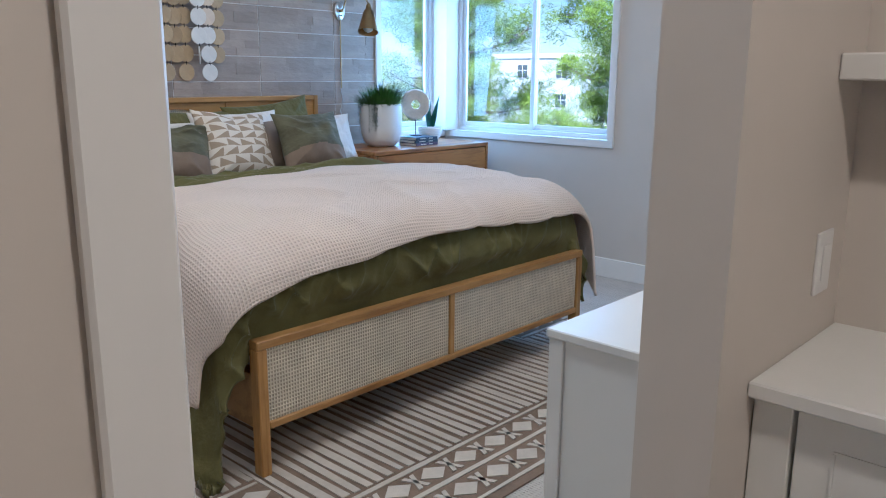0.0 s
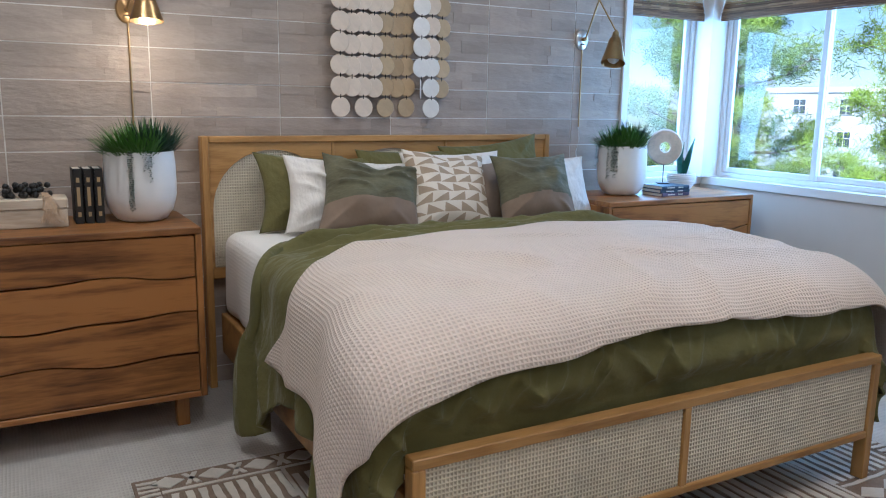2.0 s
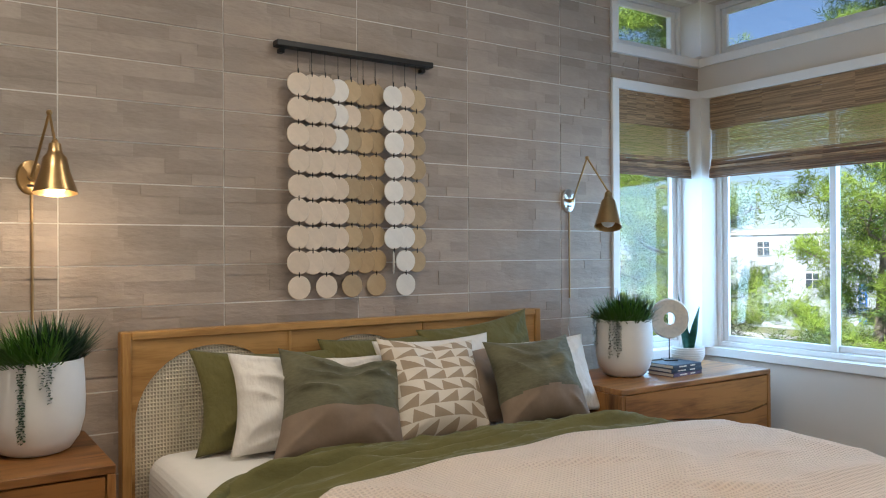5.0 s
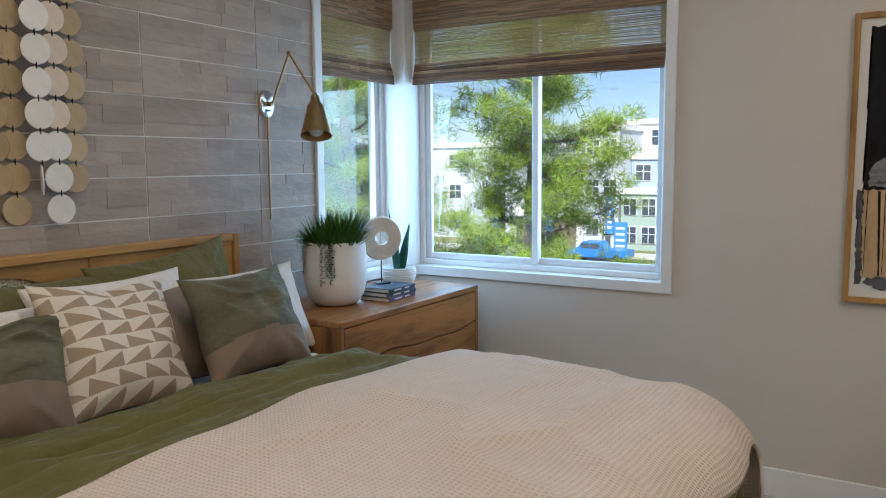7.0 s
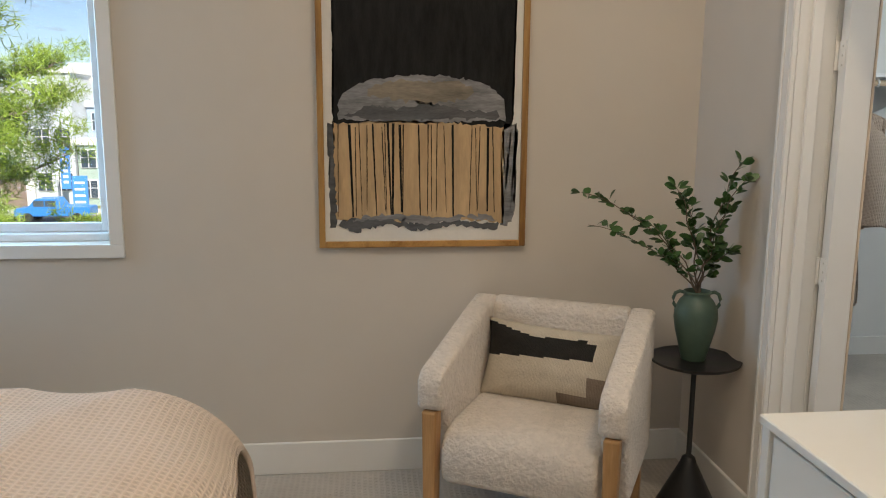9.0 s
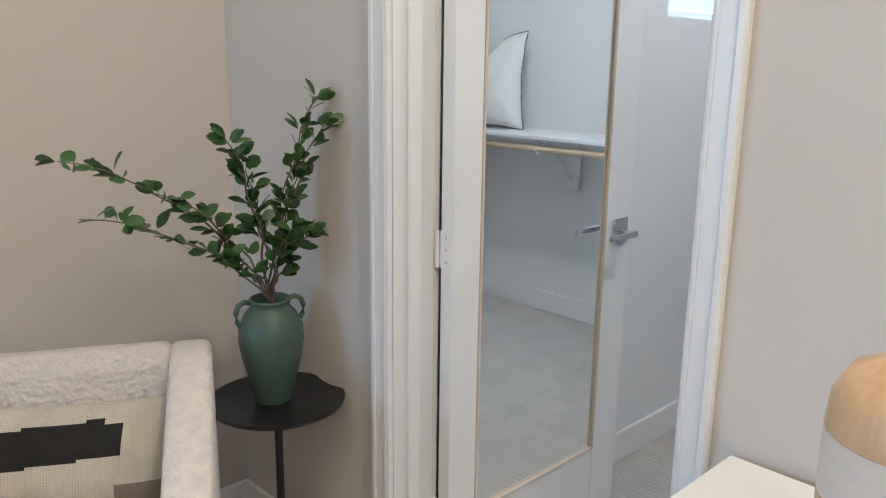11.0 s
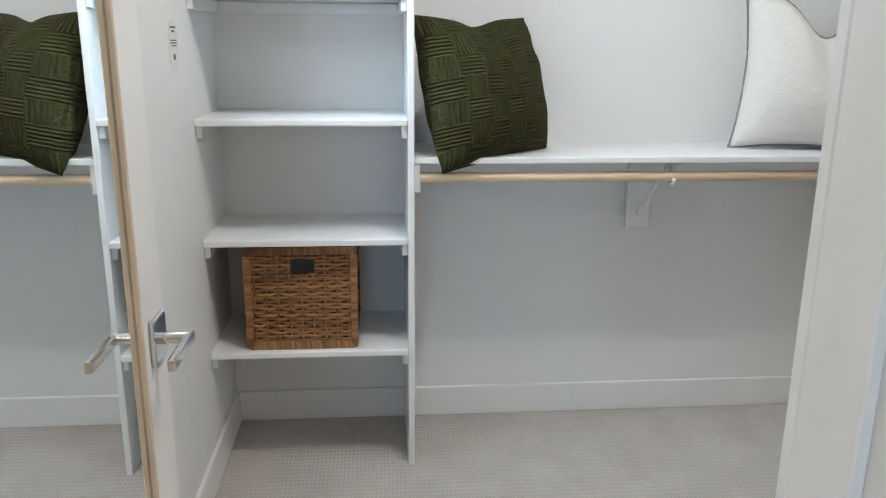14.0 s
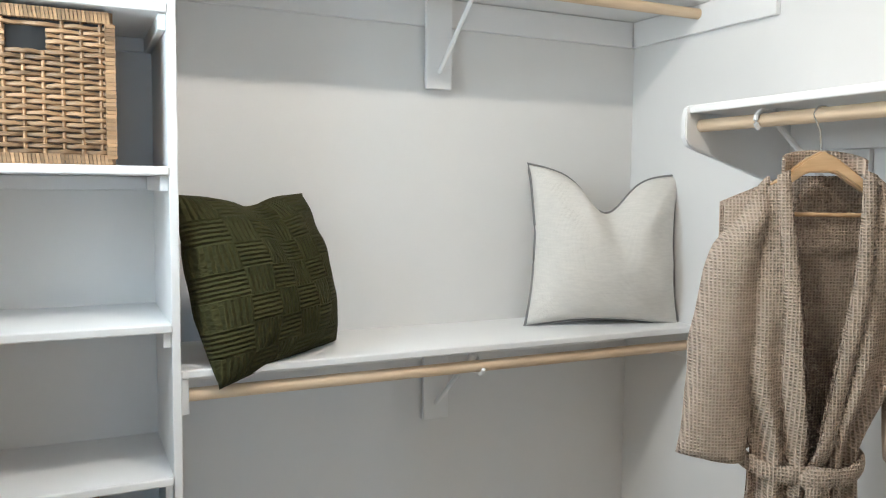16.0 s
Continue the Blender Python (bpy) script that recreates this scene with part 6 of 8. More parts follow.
part("mirror", solid(MX0 + 0.0005, LY0 + 0.006, MZ0 + 0.0005, MX1 - 0.0005, LY0 + 0.012, MZ1 - 0.0005), MIRROR, door, "tall mirror panel")
part("door_backing", solid(MX0 + 0.0005, LY0 + 0.0125, MZ0 + 0.0005, MX1 - 0.0005, LY1, MZ1 - 0.0005), TRIM, door)
BEAD = material("cream_mirror_bead", (0.66, 0.55, 0.44), 0.4)
for x0, x1 in ((MX0, MX0 + 0.008), (MX1 - 0.008, MX1)):
    part("mirror_bead", solid(x0 + 0.0006, LY0 - 0.004, MZ0 + 0.001, x1 - 0.0006, LY0 + 0.0058, MZ1 - 0.001, 0.002), BEAD, door)
part("mirror_bead", solid(MX0 + 0.0085, LY0 - 0.004, MZ0 + 0.001, MX1 - 0.0085, LY0 + 0.0058, MZ0 + 0.009, 0.002), BEAD, door)
handle = part("latch_plate", solid(0.112, LY0 - 0.009, 0.880, 0.178, LY0 - 0.0005, 0.956, 0.002), CHROME, door, "square chrome plate")
bm = bmesh.new()
tube(bm, [(0.145, LY0 - 0.009, 0.918), (0.145, LY0 - 0.048, 0.918)], 0.0095, 16)
part("spindle", bm, CHROME, handle, "", 40)
bm = bmesh.new()
box(bm, 0.030, LY0 - 0.058, 0.909, 0.156, LY0 - 0.046, 0.927, 0.003, 2)
part("lever", bm, CHROME, handle)
for z0 in (0.235, 0.918, 1.600):
    hg = part("hinge", tube(bmesh.new(), [(-0.5245, 4.070, z0), (-0.5245, 4.070, z0 + 0.088)], 0.006, 12), TRIM, door, "painted butt hinge", 40)
    part("hinge_leaf", solid(-0.5225, 4.030, z0, -0.5202, 4.0625, z0 + 0.088), TRIM, hg)
    for zz in (0.015, 0.044, 0.073):
        bm = bmesh.new()
        lathe(bm, [(0.0, 0.0008), (0.0035, 0.0006), (0.0038, 0.0)], 10, pose(-0.5226, 4.043, z0 + zz, 0, -90, 0))
        part("screw", bm, NICKEL, hg)

# oval label on the closet wall
label_ob = thing("wall_label", 1.135, CLOSET_N - 0.0012, 1.355, "white printed label stuck on the closet wall", "label")
bm = bmesh.new()
extrude_outline(bm, [(0.052 * math.cos(a) * (1.0 if math.sin(a) < 0 else 1.0), 0.068 * math.copysign(abs(math.sin(a)) ** 0.8, math.sin(a))) for a in [2 * math.pi * i / 32 for i in range(32)]], "y", 0.0, 0.0011)
part("sticker", bm, PAPER_WHITE, label_ob)
INK = material("grey_ink", (0.10, 0.10, 0.11), 0.7)
for z, w, h in ((0.044, 0.028, 0.005), (0.034, 0.014, 0.005), (0.012, 0.034, 0.003), (0.005, 0.034, 0.003), (-0.002, 0.026, 0.003), (-0.036, 0.010, 0.014)):
    part("printed_line", solid(-w, -0.0006, z, w, -0.0001, z + h), INK, label_ob)


# ---- closet joinery ----
DIV_X, DIV_Y = 1.306, 3.572
unit = thing("closet_shelf_unit", CLOSET_E, (DIV_Y + CLOSET_N) / 2, 0, "white shelf tower built into the closet corner", "shelf unit")
wpart("upright", solid(DIV_X, DIV_Y - 0.010, 0.0, CLOSET_E - 0.0005, DIV_Y + 0.010, 2.30, 0.002), CLOSET_WHITE, unit)
SHELF_Z = [0.416, 0.781, 1.146, 1.511, 1.876, 2.241]
for z in SHELF_Z:
    bm = solid(DIV_X + 0.004, DIV_Y + 0.0105, z - 0.019, CLOSET_E - 0.0005, CLOSET_N - 0.0005, z, 0.0)
    box(bm, DIV_X - 0.004, DIV_Y + 0.0105, z - 0.020, DIV_X + 0.0038, CLOSET_N - 0.0005, z + 0.0005, 0.004, 3)
    wpart("shelf", bm, CLOSET_WHITE, unit)
    for y0, y1 in ((DIV_Y + 0.0105, DIV_Y + 0.0285), (CLOSET_N - 0.0185, CLOSET_N - 0.0006)):
        wpart("cleat", solid(DIV_X + 0.012, y0, z - 0.057, CLOSET_E - 0.001, y1, z - 0.0205, 0.002), CLOSET_WHITE, unit)
    wpart("cleat", solid(CLOSET_E - 0.0185, DIV_Y + 0.029, z - 0.057, CLOSET_E - 0.0006, CLOSET_N - 0.019, z - 0.0205, 0.002), CLOSET_WHITE, unit)


def bracket(parent, face, y, z_shelf, reach=0.30, drop=0.30, rod=0.047):
    """Pressed shelf-and-rod bracket on a wall plate: plate, strut, arm, rod hook."""
    wpart("wall_plate", solid(face - 0.018, y - 0.043, z_shelf - drop - 0.002, face - 0.0005, y + 0.043, z_shelf - 0.0205, 0.002), CLOSET_WHITE, parent)
    bm = bmesh.new()
    tube(bm, [(face - 0.020, y, z_shelf - drop + 0.05), (face - 0.05, y, z_shelf - drop + 0.075), (face - reach + 0.03, y, z_shelf - 0.040)], 0.0075, 8)
    wpart("strut", bm, CLOSET_WHITE, parent, "", 40)
    wpart("arm", solid(face - reach, y - 0.009, z_shelf - 0.030, face - 0.0185, y + 0.009, z_shelf - 0.021, 0.002), CLOSET_WHITE, parent)
    bm = bmesh.new()
    pts = [(face - reach + 0.004, y, z_shelf - 0.030)] + [(face - reach - 0.0125 + 0.023 * math.cos(a), y, z_shelf - rod + 0.023 * math.sin(a)) for a in [radians(d) for d in range(60, -190, -25)]]
    tube(bm, pts, 0.006, 8)
    wpart("rod_hook", bm, CLOSET_WHITE, parent, "", 40)


def hanging_shelf(z, label, drop):
    ob = thing("closet_shelf", CLOSET_E, 2.77, z, label, "closet shelf", group="closet hanging shelves")
    y0, y1 = CLOSET_S + 0.0005, DIV_Y - 0.0105
    bm = solid(1.328, y0, z - 0.019, CLOSET_E - 0.0005, y1, z)
    box(bm, 1.320, y0, z - 0.020, 1.3278, y1, z + 0.0005, 0.004, 3)
    wpart("shelf_board", bm, CLOSET_WHITE, ob)
    wpart("wall_cleat", solid(CLOSET_E - 0.0175, y0 + 0.019, z - 0.108, CLOSET_E - 0.0006, y1 - 0.019, z - 0.0205, 0.002), CLOSET_WHITE, ob)
    wpart("end_cleat", solid(1.045, y0, z - 0.108, CLOSET_E - 0.0006, y0 + 0.0175, z - 0.0205, 0.002), CLOSET_WHITE, ob)
    wpart("end_cleat", solid(1.325, y1 - 0.0185, z - 0.108, CLOSET_E - 0.0006, y1, z - 0.0205, 0.002), CLOSET_WHITE, ob)
    wpart("rod", tube(bmesh.new(), [(1.352, y0 + 0.001, z - drop), (1.352, y1 - 0.001, z - drop)], 0.0165, 20), PINE, ob, "pale pine hanging rod", 40)
    bracket(ob, CLOSET_E - 0.0175, 2.743, z, 0.300, 0.30, drop)
    wpart("rod_socket", lathe(bmesh.new(), [(0.0, 0.0), (0.030, 0.0), (0.030, 0.012), (0.017, 0.014)], 20, pose(1.352, y0, z - drop, -90, 0, 0)), CLOSET_WHITE, ob, "", 40)
    return ob


hanging_shelf(1.030, "low white closet shelf with a pale pine rod", 0.066)
hanging_shelf(2.076, "high white closet shelf with a pale pine rod", 0.050)

# shelf on the closet's side wall, with a shaped end board
side = thing("closet_shelf", 0.30, CLOSET_S, 1.688, "white closet shelf with a shaped end board and pine rod", "closet shelf", group="closet hanging shelves")
SX1 = 1.000
bm = solid(HALL_X + 0.001, CLOSET_S + 0.0005, 1.668, SX1 - 0.021, 2.335, 1.687)
box(bm, HALL_X + 0.001, 2.3352, 1.667, SX1 - 0.021, 2.343, 1.6875, 0.004, 3)
wpart("shelf_board", bm, CLOSET_WHITE, side)
prof = [(CLOSET_S + 0.0006, 1.690), (2.325, 1.690), (2.345, 1.683), (2.352, 1.66), (2.352, 1.605), (2.340, 1.585), (2.315, 1.575), (CLOSET_S + 0.0006, 1.470)]
bm = bmesh.new()
extrude_outline(bm, prof, "x", SX1 - 0.020, SX1)
bmesh.ops.bevel(bm, geom=bm.edges[:], offset=0.003, segments=2, affect="EDGES", clamp_overlap=True)
wpart("end_board", bm, CLOSET_WHITE, side)
wpart("wall_cleat", solid(HALL_X + 0.002, CLOSET_S + 0.0006, 1.58, SX1 - 0.021, CLOSET_S + 0.0180, 1.6675, 0.002), CLOSET_WHITE, side)
wpart("rod", tube(bmesh.new(), [(HALL_X + 0.003, 2.300, 1.637), (SX1 - 0.0205, 2.300, 1.637)], 0.0165, 20), PINE_X, side, "pale pine hanging rod", 40)
bm = bmesh.new()
box(bm, 0.735, CLOSET_S + 0.0005, 1.36, 0.825, CLOSET_S + 0.018, 1.578, 0.002)
wpart("wall_plate", bm, CLOSET_WHITE, side)
wpart("strut", tube(bmesh.new(), [(0.78, CLOSET_S + 0.02, 1.42), (0.78, 2.27, 1.645)], 0.0075, 8), CLOSET_WHITE, side, "", 40)
wpart("arm", solid(0.771, CLOSET_S + 0.0185, 1.657, 0.789, 2.27, 1.6665, 0.002), CLOSET_WHITE, side)
bm = bmesh.new()
tube(bm, [(0.78, 2.272, 1.660)] + [(0.78, 2.300 - 0.023 * math.cos(a), 1.637 + 0.023 * math.sin(a)) for a in [radians(d) for d in range(60, 250, 20)][::1]], 0.006, 8)
wpart("rod_hook", bm, CLOSET_WHITE, side, "", 40)


# ---- woven baskets ----
WICKER = wood("brown_willow", (0.12, 0.050, 0.018), (0.33, 0.165, 0.070), "Y", 0.55)
WICKER_PALE = wood("pale_willow", (0.14, 0.080, 0.042), (0.36, 0.215, 0.115), "Y", 0.55)
for m in (WICKER, WICKER_PALE):
    wn_, wk_ = m.node_tree.nodes, m.node_tree.links
    gi = wn_.new("ShaderNodeNewGeometry")
    gr = wn_.new("ShaderNodeMapRange")
    gr.inputs["To Min"].default_value, gr.inputs["To Max"].default_value = 0.65, 1.4
    wk_.new(gi.outputs["Random Per Island"], gr.inputs[0])
    gv = wn_.new("ShaderNodeVectorMath")
    gv.operation = "SCALE"
    wk_.new(wn_["Principled BSDF"].inputs["Base Color"].links[0].from_socket, gv.inputs[0])
    wk_.new(gr.outputs[0], gv.inputs["Scale"])
    wk_.new(gv.outputs[0], wn_["Principled BSDF"].inputs["Base Color"])


def basket(x0, x1, y0, y1, z0, h, mat, label, seed):
    """Square basket: uprights with weavers that pass in front and behind in turn."""
    rk = random.Random(seed)
    ob = thing("basket", (x0 + x1) / 2, (y0 + y1) / 2, z0, label, "basket", group="willow storage baskets")
    w, d = (x1 - x0) / 2, (y1 - y0) / 2
    # solid black block fills the basket, standing in for the shade inside
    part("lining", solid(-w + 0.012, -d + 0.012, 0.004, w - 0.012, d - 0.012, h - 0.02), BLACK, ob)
    rows = int((h - 0.05) / 0.0118)
    corners = [(-w, -d), (w, -d), (w, d), (-w, d)]
    faces = [(0, 3, "front"), (3, 2, "side"), (2, 1, "back"), (1, 0, "side2")]
    for a, b, nm in faces:
        p, q = Vector((*corners[a], 0)), Vector((*corners[b], 0))
        ln = (q - p).length
        t = (q - p).normalized()
        nrm = Vector((t.y, -t.x, 0))
        if nrm.dot(p + q) < 0:
            nrm = -nrm
        n = max(6, int(ln / 0.036))
        weave = bmesh.new()
        for r in range(rows):
            z = 0.022 + (r + 0.5) * (h - 0.05) / rows
            if nm == "front" and h - 0.085 < z < h - 0.045:
                spans = [(0.0, 0.36), (0.60, 1.0)]
            else:
                spans = [(0.0, 1.0)]
            for s0, s1 in spans:
                pts = []
                m = max(4, int(n * (s1 - s0)) * 4)
                for i in range(m + 1):
                    s = s0 + (s1 - s0) * i / m
                    off = 0.0055 * math.sin(s * n * math.pi + (r % 2) * math.pi)
                    pts.append(p + t * (0.008 + s * (ln - 0.016)) + nrm * (off - 0.006) + Vector((0, 0, z + rk.uniform(-0.0012, 0.0012))))
                tube(weave, pts, 0.0056, 5)
        wv = part("weaving", weave, mat, ob, "", 60)
        wv["kind"] = "stuff"
        bm = bmesh.new()
        for i in range(n):
            s = (i + 0.5) / n
            if nm == "front" and 0.36 < s < 0.60:
                base_top = h - 0.09
            else:
                base_top = h - 0.02
            c = p + t * (s * ln) - nrm * 0.006
            tube(bm, [c + Vector((0, 0, 0.01)), c + Vector((0, 0, base_top))], 0.0040, 5)
        for k in range(int((h - 0.03) / 0.009)):
            c = p + Vector((0, 0, 0.018 + 0.009 * k))
            bmesh.ops.create_cube(bm, size=1, matrix=Matrix.Translation(c * 1.0) @ Matrix.Rotation(rk.uniform(-0.1, 0.1), 4, "Z") @ Matrix.Diagonal((0.021, 0.021, 0.0082, 1)))
        st = part("stake_work", bm, mat, ob, "", 60)
        st["kind"] = "stuff"
        for z in (0.011, h - 0.011):
            wr = bmesh.new()
            k = int(ln / 0.008)
            for i in range(k):
                c0 = p + t * ((i + 0.5) * ln / k) - nrm * 0.004 + Vector((0, 0, z))
                turn = Matrix(((t.x, nrm.x, 0.12 * t.x, c0.x), (t.y, nrm.y, 0.12 * t.y, c0.y), (0, 0, 1, c0.z), (0, 0, 0, 1)))
                bmesh.ops.create_cube(wr, size=1, matrix=turn @ Matrix.Diagonal((0.0070, 0.020 + rk.uniform(0, 0.004), 0.025, 1)))
            wb = part("wrapped_border", wr, mat, ob, "", 50)
            wb["kind"] = "stuff"
    return ob


basket(1.335, 1.655, 3.752, 4.082, 0.4165, 0.335, WICKER, "brown willow storage basket on the closet shelf", 1)
basket(1.335, 1.655, 3.700, 4.045, 1.5115, 0.335, WICKER_PALE, "pale willow storage basket on the closet shelf", 2)

# ---- closet pillows ----
KNIT = material("olive_basket_knit", (0.062, 0.058, 0.022), 0.9, spec=0.15, vary=0.12, scale=18)
kn, kl = KNIT.node_tree.nodes, KNIT.node_tree.links
co = kn.new("ShaderNodeTexCoord")
chk = kn.new("ShaderNodeTexChecker")
chk.inputs["Scale"].default_value = 7.0
kl.new(co.outputs["UV"], chk.inputs[0])
ws = []
for ax, sc in (("X", 13), ("Y", 13)):
    w = kn.new("ShaderNodeTexWave")
    w.bands_direction = ax
    w.inputs["Scale"].default_value, w.inputs["Distortion"].default_value, w.inputs["Detail"].default_value, w.inputs["Detail Scale"].default_value = sc, 1.6, 2, 3
    kl.new(co.outputs["UV"], w.inputs[0])
    ws.append(w)
mx = kn.new("ShaderNodeMix")
kl.new(chk.outputs["Fac"], mx.inputs[0])
kl.new(ws[0].outputs["Fac"], mx.inputs[2])
kl.new(ws[1].outputs["Fac"], mx.inputs[3])
bp = kn.new("ShaderNodeBump")
bp.inputs["Strength"].default_value, bp.inputs["Distance"].default_value = 1.0, 0.014
kl.new(mx.outputs[0], bp.inputs["Height"])
kl.new(bp.outputs[0], kn["Principled BSDF"].inputs["Normal"])
SLUB = wave_bump(material("white_slub_linen", (0.74, 0.715, 0.67), 0.9, spec=0.15, vary=0.06, scale=30, stretch=(1, 1, 5), bump=0.5, bump_scale=90, distance=0.003), 40, 55, 0.35, 0.003, "X", "Y", 0.06, "UV")
ob = pillow("cushion", pose(1.458, 3.335, 1.232, 0, 0, -55) @ pose(0, 0, 0, -13, 0, 0) @ pose(0, 0, 0, 0, -4, 0), 0.465, 0.475, 0.24, [KNIT], "dark olive basket-knit cushion leaning on the closet shelf", "cushion", seed=20, ears=0.035, wrinkle=0.012, chop=0.025, slump=(0.0, 0.03, 0.0))
part("tag", solid(-0.205, -0.020, -0.215, -0.190, -0.018, -0.180), PAPER_WHITE, ob, "small white cloth tag")
WC = dict(w=0.535, h=0.525, ears=0.105, chop=0.12, slump=(0.0, 0.01, 0.0))
ob = pillow("cushion", pose(1.500, 2.206, 1.280, 0, 0, -104) @ pose(0, 0, 0, -6, 0, 0) @ pose(0, 0, 0, 0, 2, 0), WC["w"], WC["h"], 0.20, [SLUB], "white linen cushion with grey piping on the closet shelf", "cushion", chop=WC["chop"], slump=WC["slump"], seed=23, ears=WC["ears"], wrinkle=0.010)
PIPING = material("grey_piping", (0.22, 0.215, 0.21), 0.8)
rim = []
for i in range(96):
    k, f = divmod(i, 24)
    f = 2 * f / 24 - 1
    u, v = ((f, -1), (1, f), (-f, 1), (-1, -f))[k]
    x_, z_ = cushion_edge(u, v, WC["w"], WC["h"], WC["ears"], WC["chop"], WC["slump"])
    rim.append((x_, 0.006 * noise.noise(Vector((u * 3.1 + 23, v * 3.1, 7.0))), z_))
part("piping", tube(bmesh.new(), rim + rim[:1], 0.0045, 8), PIPING, ob, "grey corded piping", 60)

# ---- bathrobe on its hanger ----
ROBE = wave_bump(material("taupe_waffle_cotton", (0.62, 0.50, 0.41), 0.95, spec=0.1, vary=0.06, scale=6), 44, 44, 1.0, 0.006, "X", "Z", 0.30)
RX, RY = 0.615, 2.300
robe = thing("bathrobe", RX, RY, 0.62, "taupe waffle bathrobe with a tied belt on a hanger", "bathrobe", rz=58)
HANG_WOOD = wood("beech_hanger", (0.45, 0.27, 0.13), (0.66, 0.45, 0.26), "X", 0.4)
hanger = thing("clothes_hanger", RX, RY, 1.637, "beech clothes hanger with a steel hook on the rod", "clothes hanger", rz=58)
bm = bmesh.new()
ang = [(0.018 * math.cos(a), 0, 0.018 * math.sin(a) + 0.001) for a in [radians(d) for d in range(200, -60, -20)]]
tube(bm, ang + [(0.004, 0, -0.035), (0, 0, -0.075)], 0.0024, 8)
part("hook", bm, CHROME, hanger, "", 40)
bm = bmesh.new()
prof = [(-0.19, -0.195), (-0.10, -0.150), (-0.032, -0.095), (0.0, -0.078), (0.032, -0.095), (0.10, -0.150), (0.19, -0.195), (0.18, -0.212), (0.09, -0.168), (0.03, -0.126), (-0.03, -0.126), (-0.09, -0.168), (-0.18, -0.212)]
extrude_outline(bm, prof, "y", -0.014, 0.014)
bmesh.ops.bevel(bm, geom=bm.edges[:], offset=0.004, segments=2, affect="EDGES", clamp_overlap=True)
part("yoke", bm, HANG_WOOD, hanger)
part("trouser_bar", tube(bmesh.new(), [(-0.18, 0, -0.218), (0.18, 0, -0.218)], 0.005, 10), HANG_WOOD, hanger, "", 40)


def robe_half_width(z):
    """Half the body's width at a height over the hem line: shoulder, waist at the belt, skirt."""
    if z > 0.25:
        return 0.112 + 0.082 * smooth_step(0.25, 0.52, z) + 0.010 * smooth_step(0.52, 0.85, z)
    return 0.118 + 0.030 * smooth_step(0.25, -0.15, z)


ZT, ZB = 0.885, -0.18


def robe_depth(x, z, k):
    fan = x / max(robe_half_width(z), 0.05)
    pleat = 0.018 * math.sin(fan * 15 + k) * smooth_step(0.80, 0.30, z)
    return 0.058 * math.sqrt(max(0.0, 1 - min(1, abs(fan)) ** 2)) + pleat + 0.006 * noise.noise(Vector((x * 8, z * 6, k)))


def robe_slope(x):
    """Fall of the shoulder line away from the neck."""
    return 0.42 * max(0.0, abs(x) - 0.06)


bm = bmesh.new()


def robe_back(u, v):
    z = ZT + (ZB - ZT) * v
    x = (2 * u - 1) * robe_half_width(z)
    return Vector((x, -0.030 - 0.35 * robe_depth(x, z, 1), z - robe_slope(x) * max(0, 1 - v * 3)))


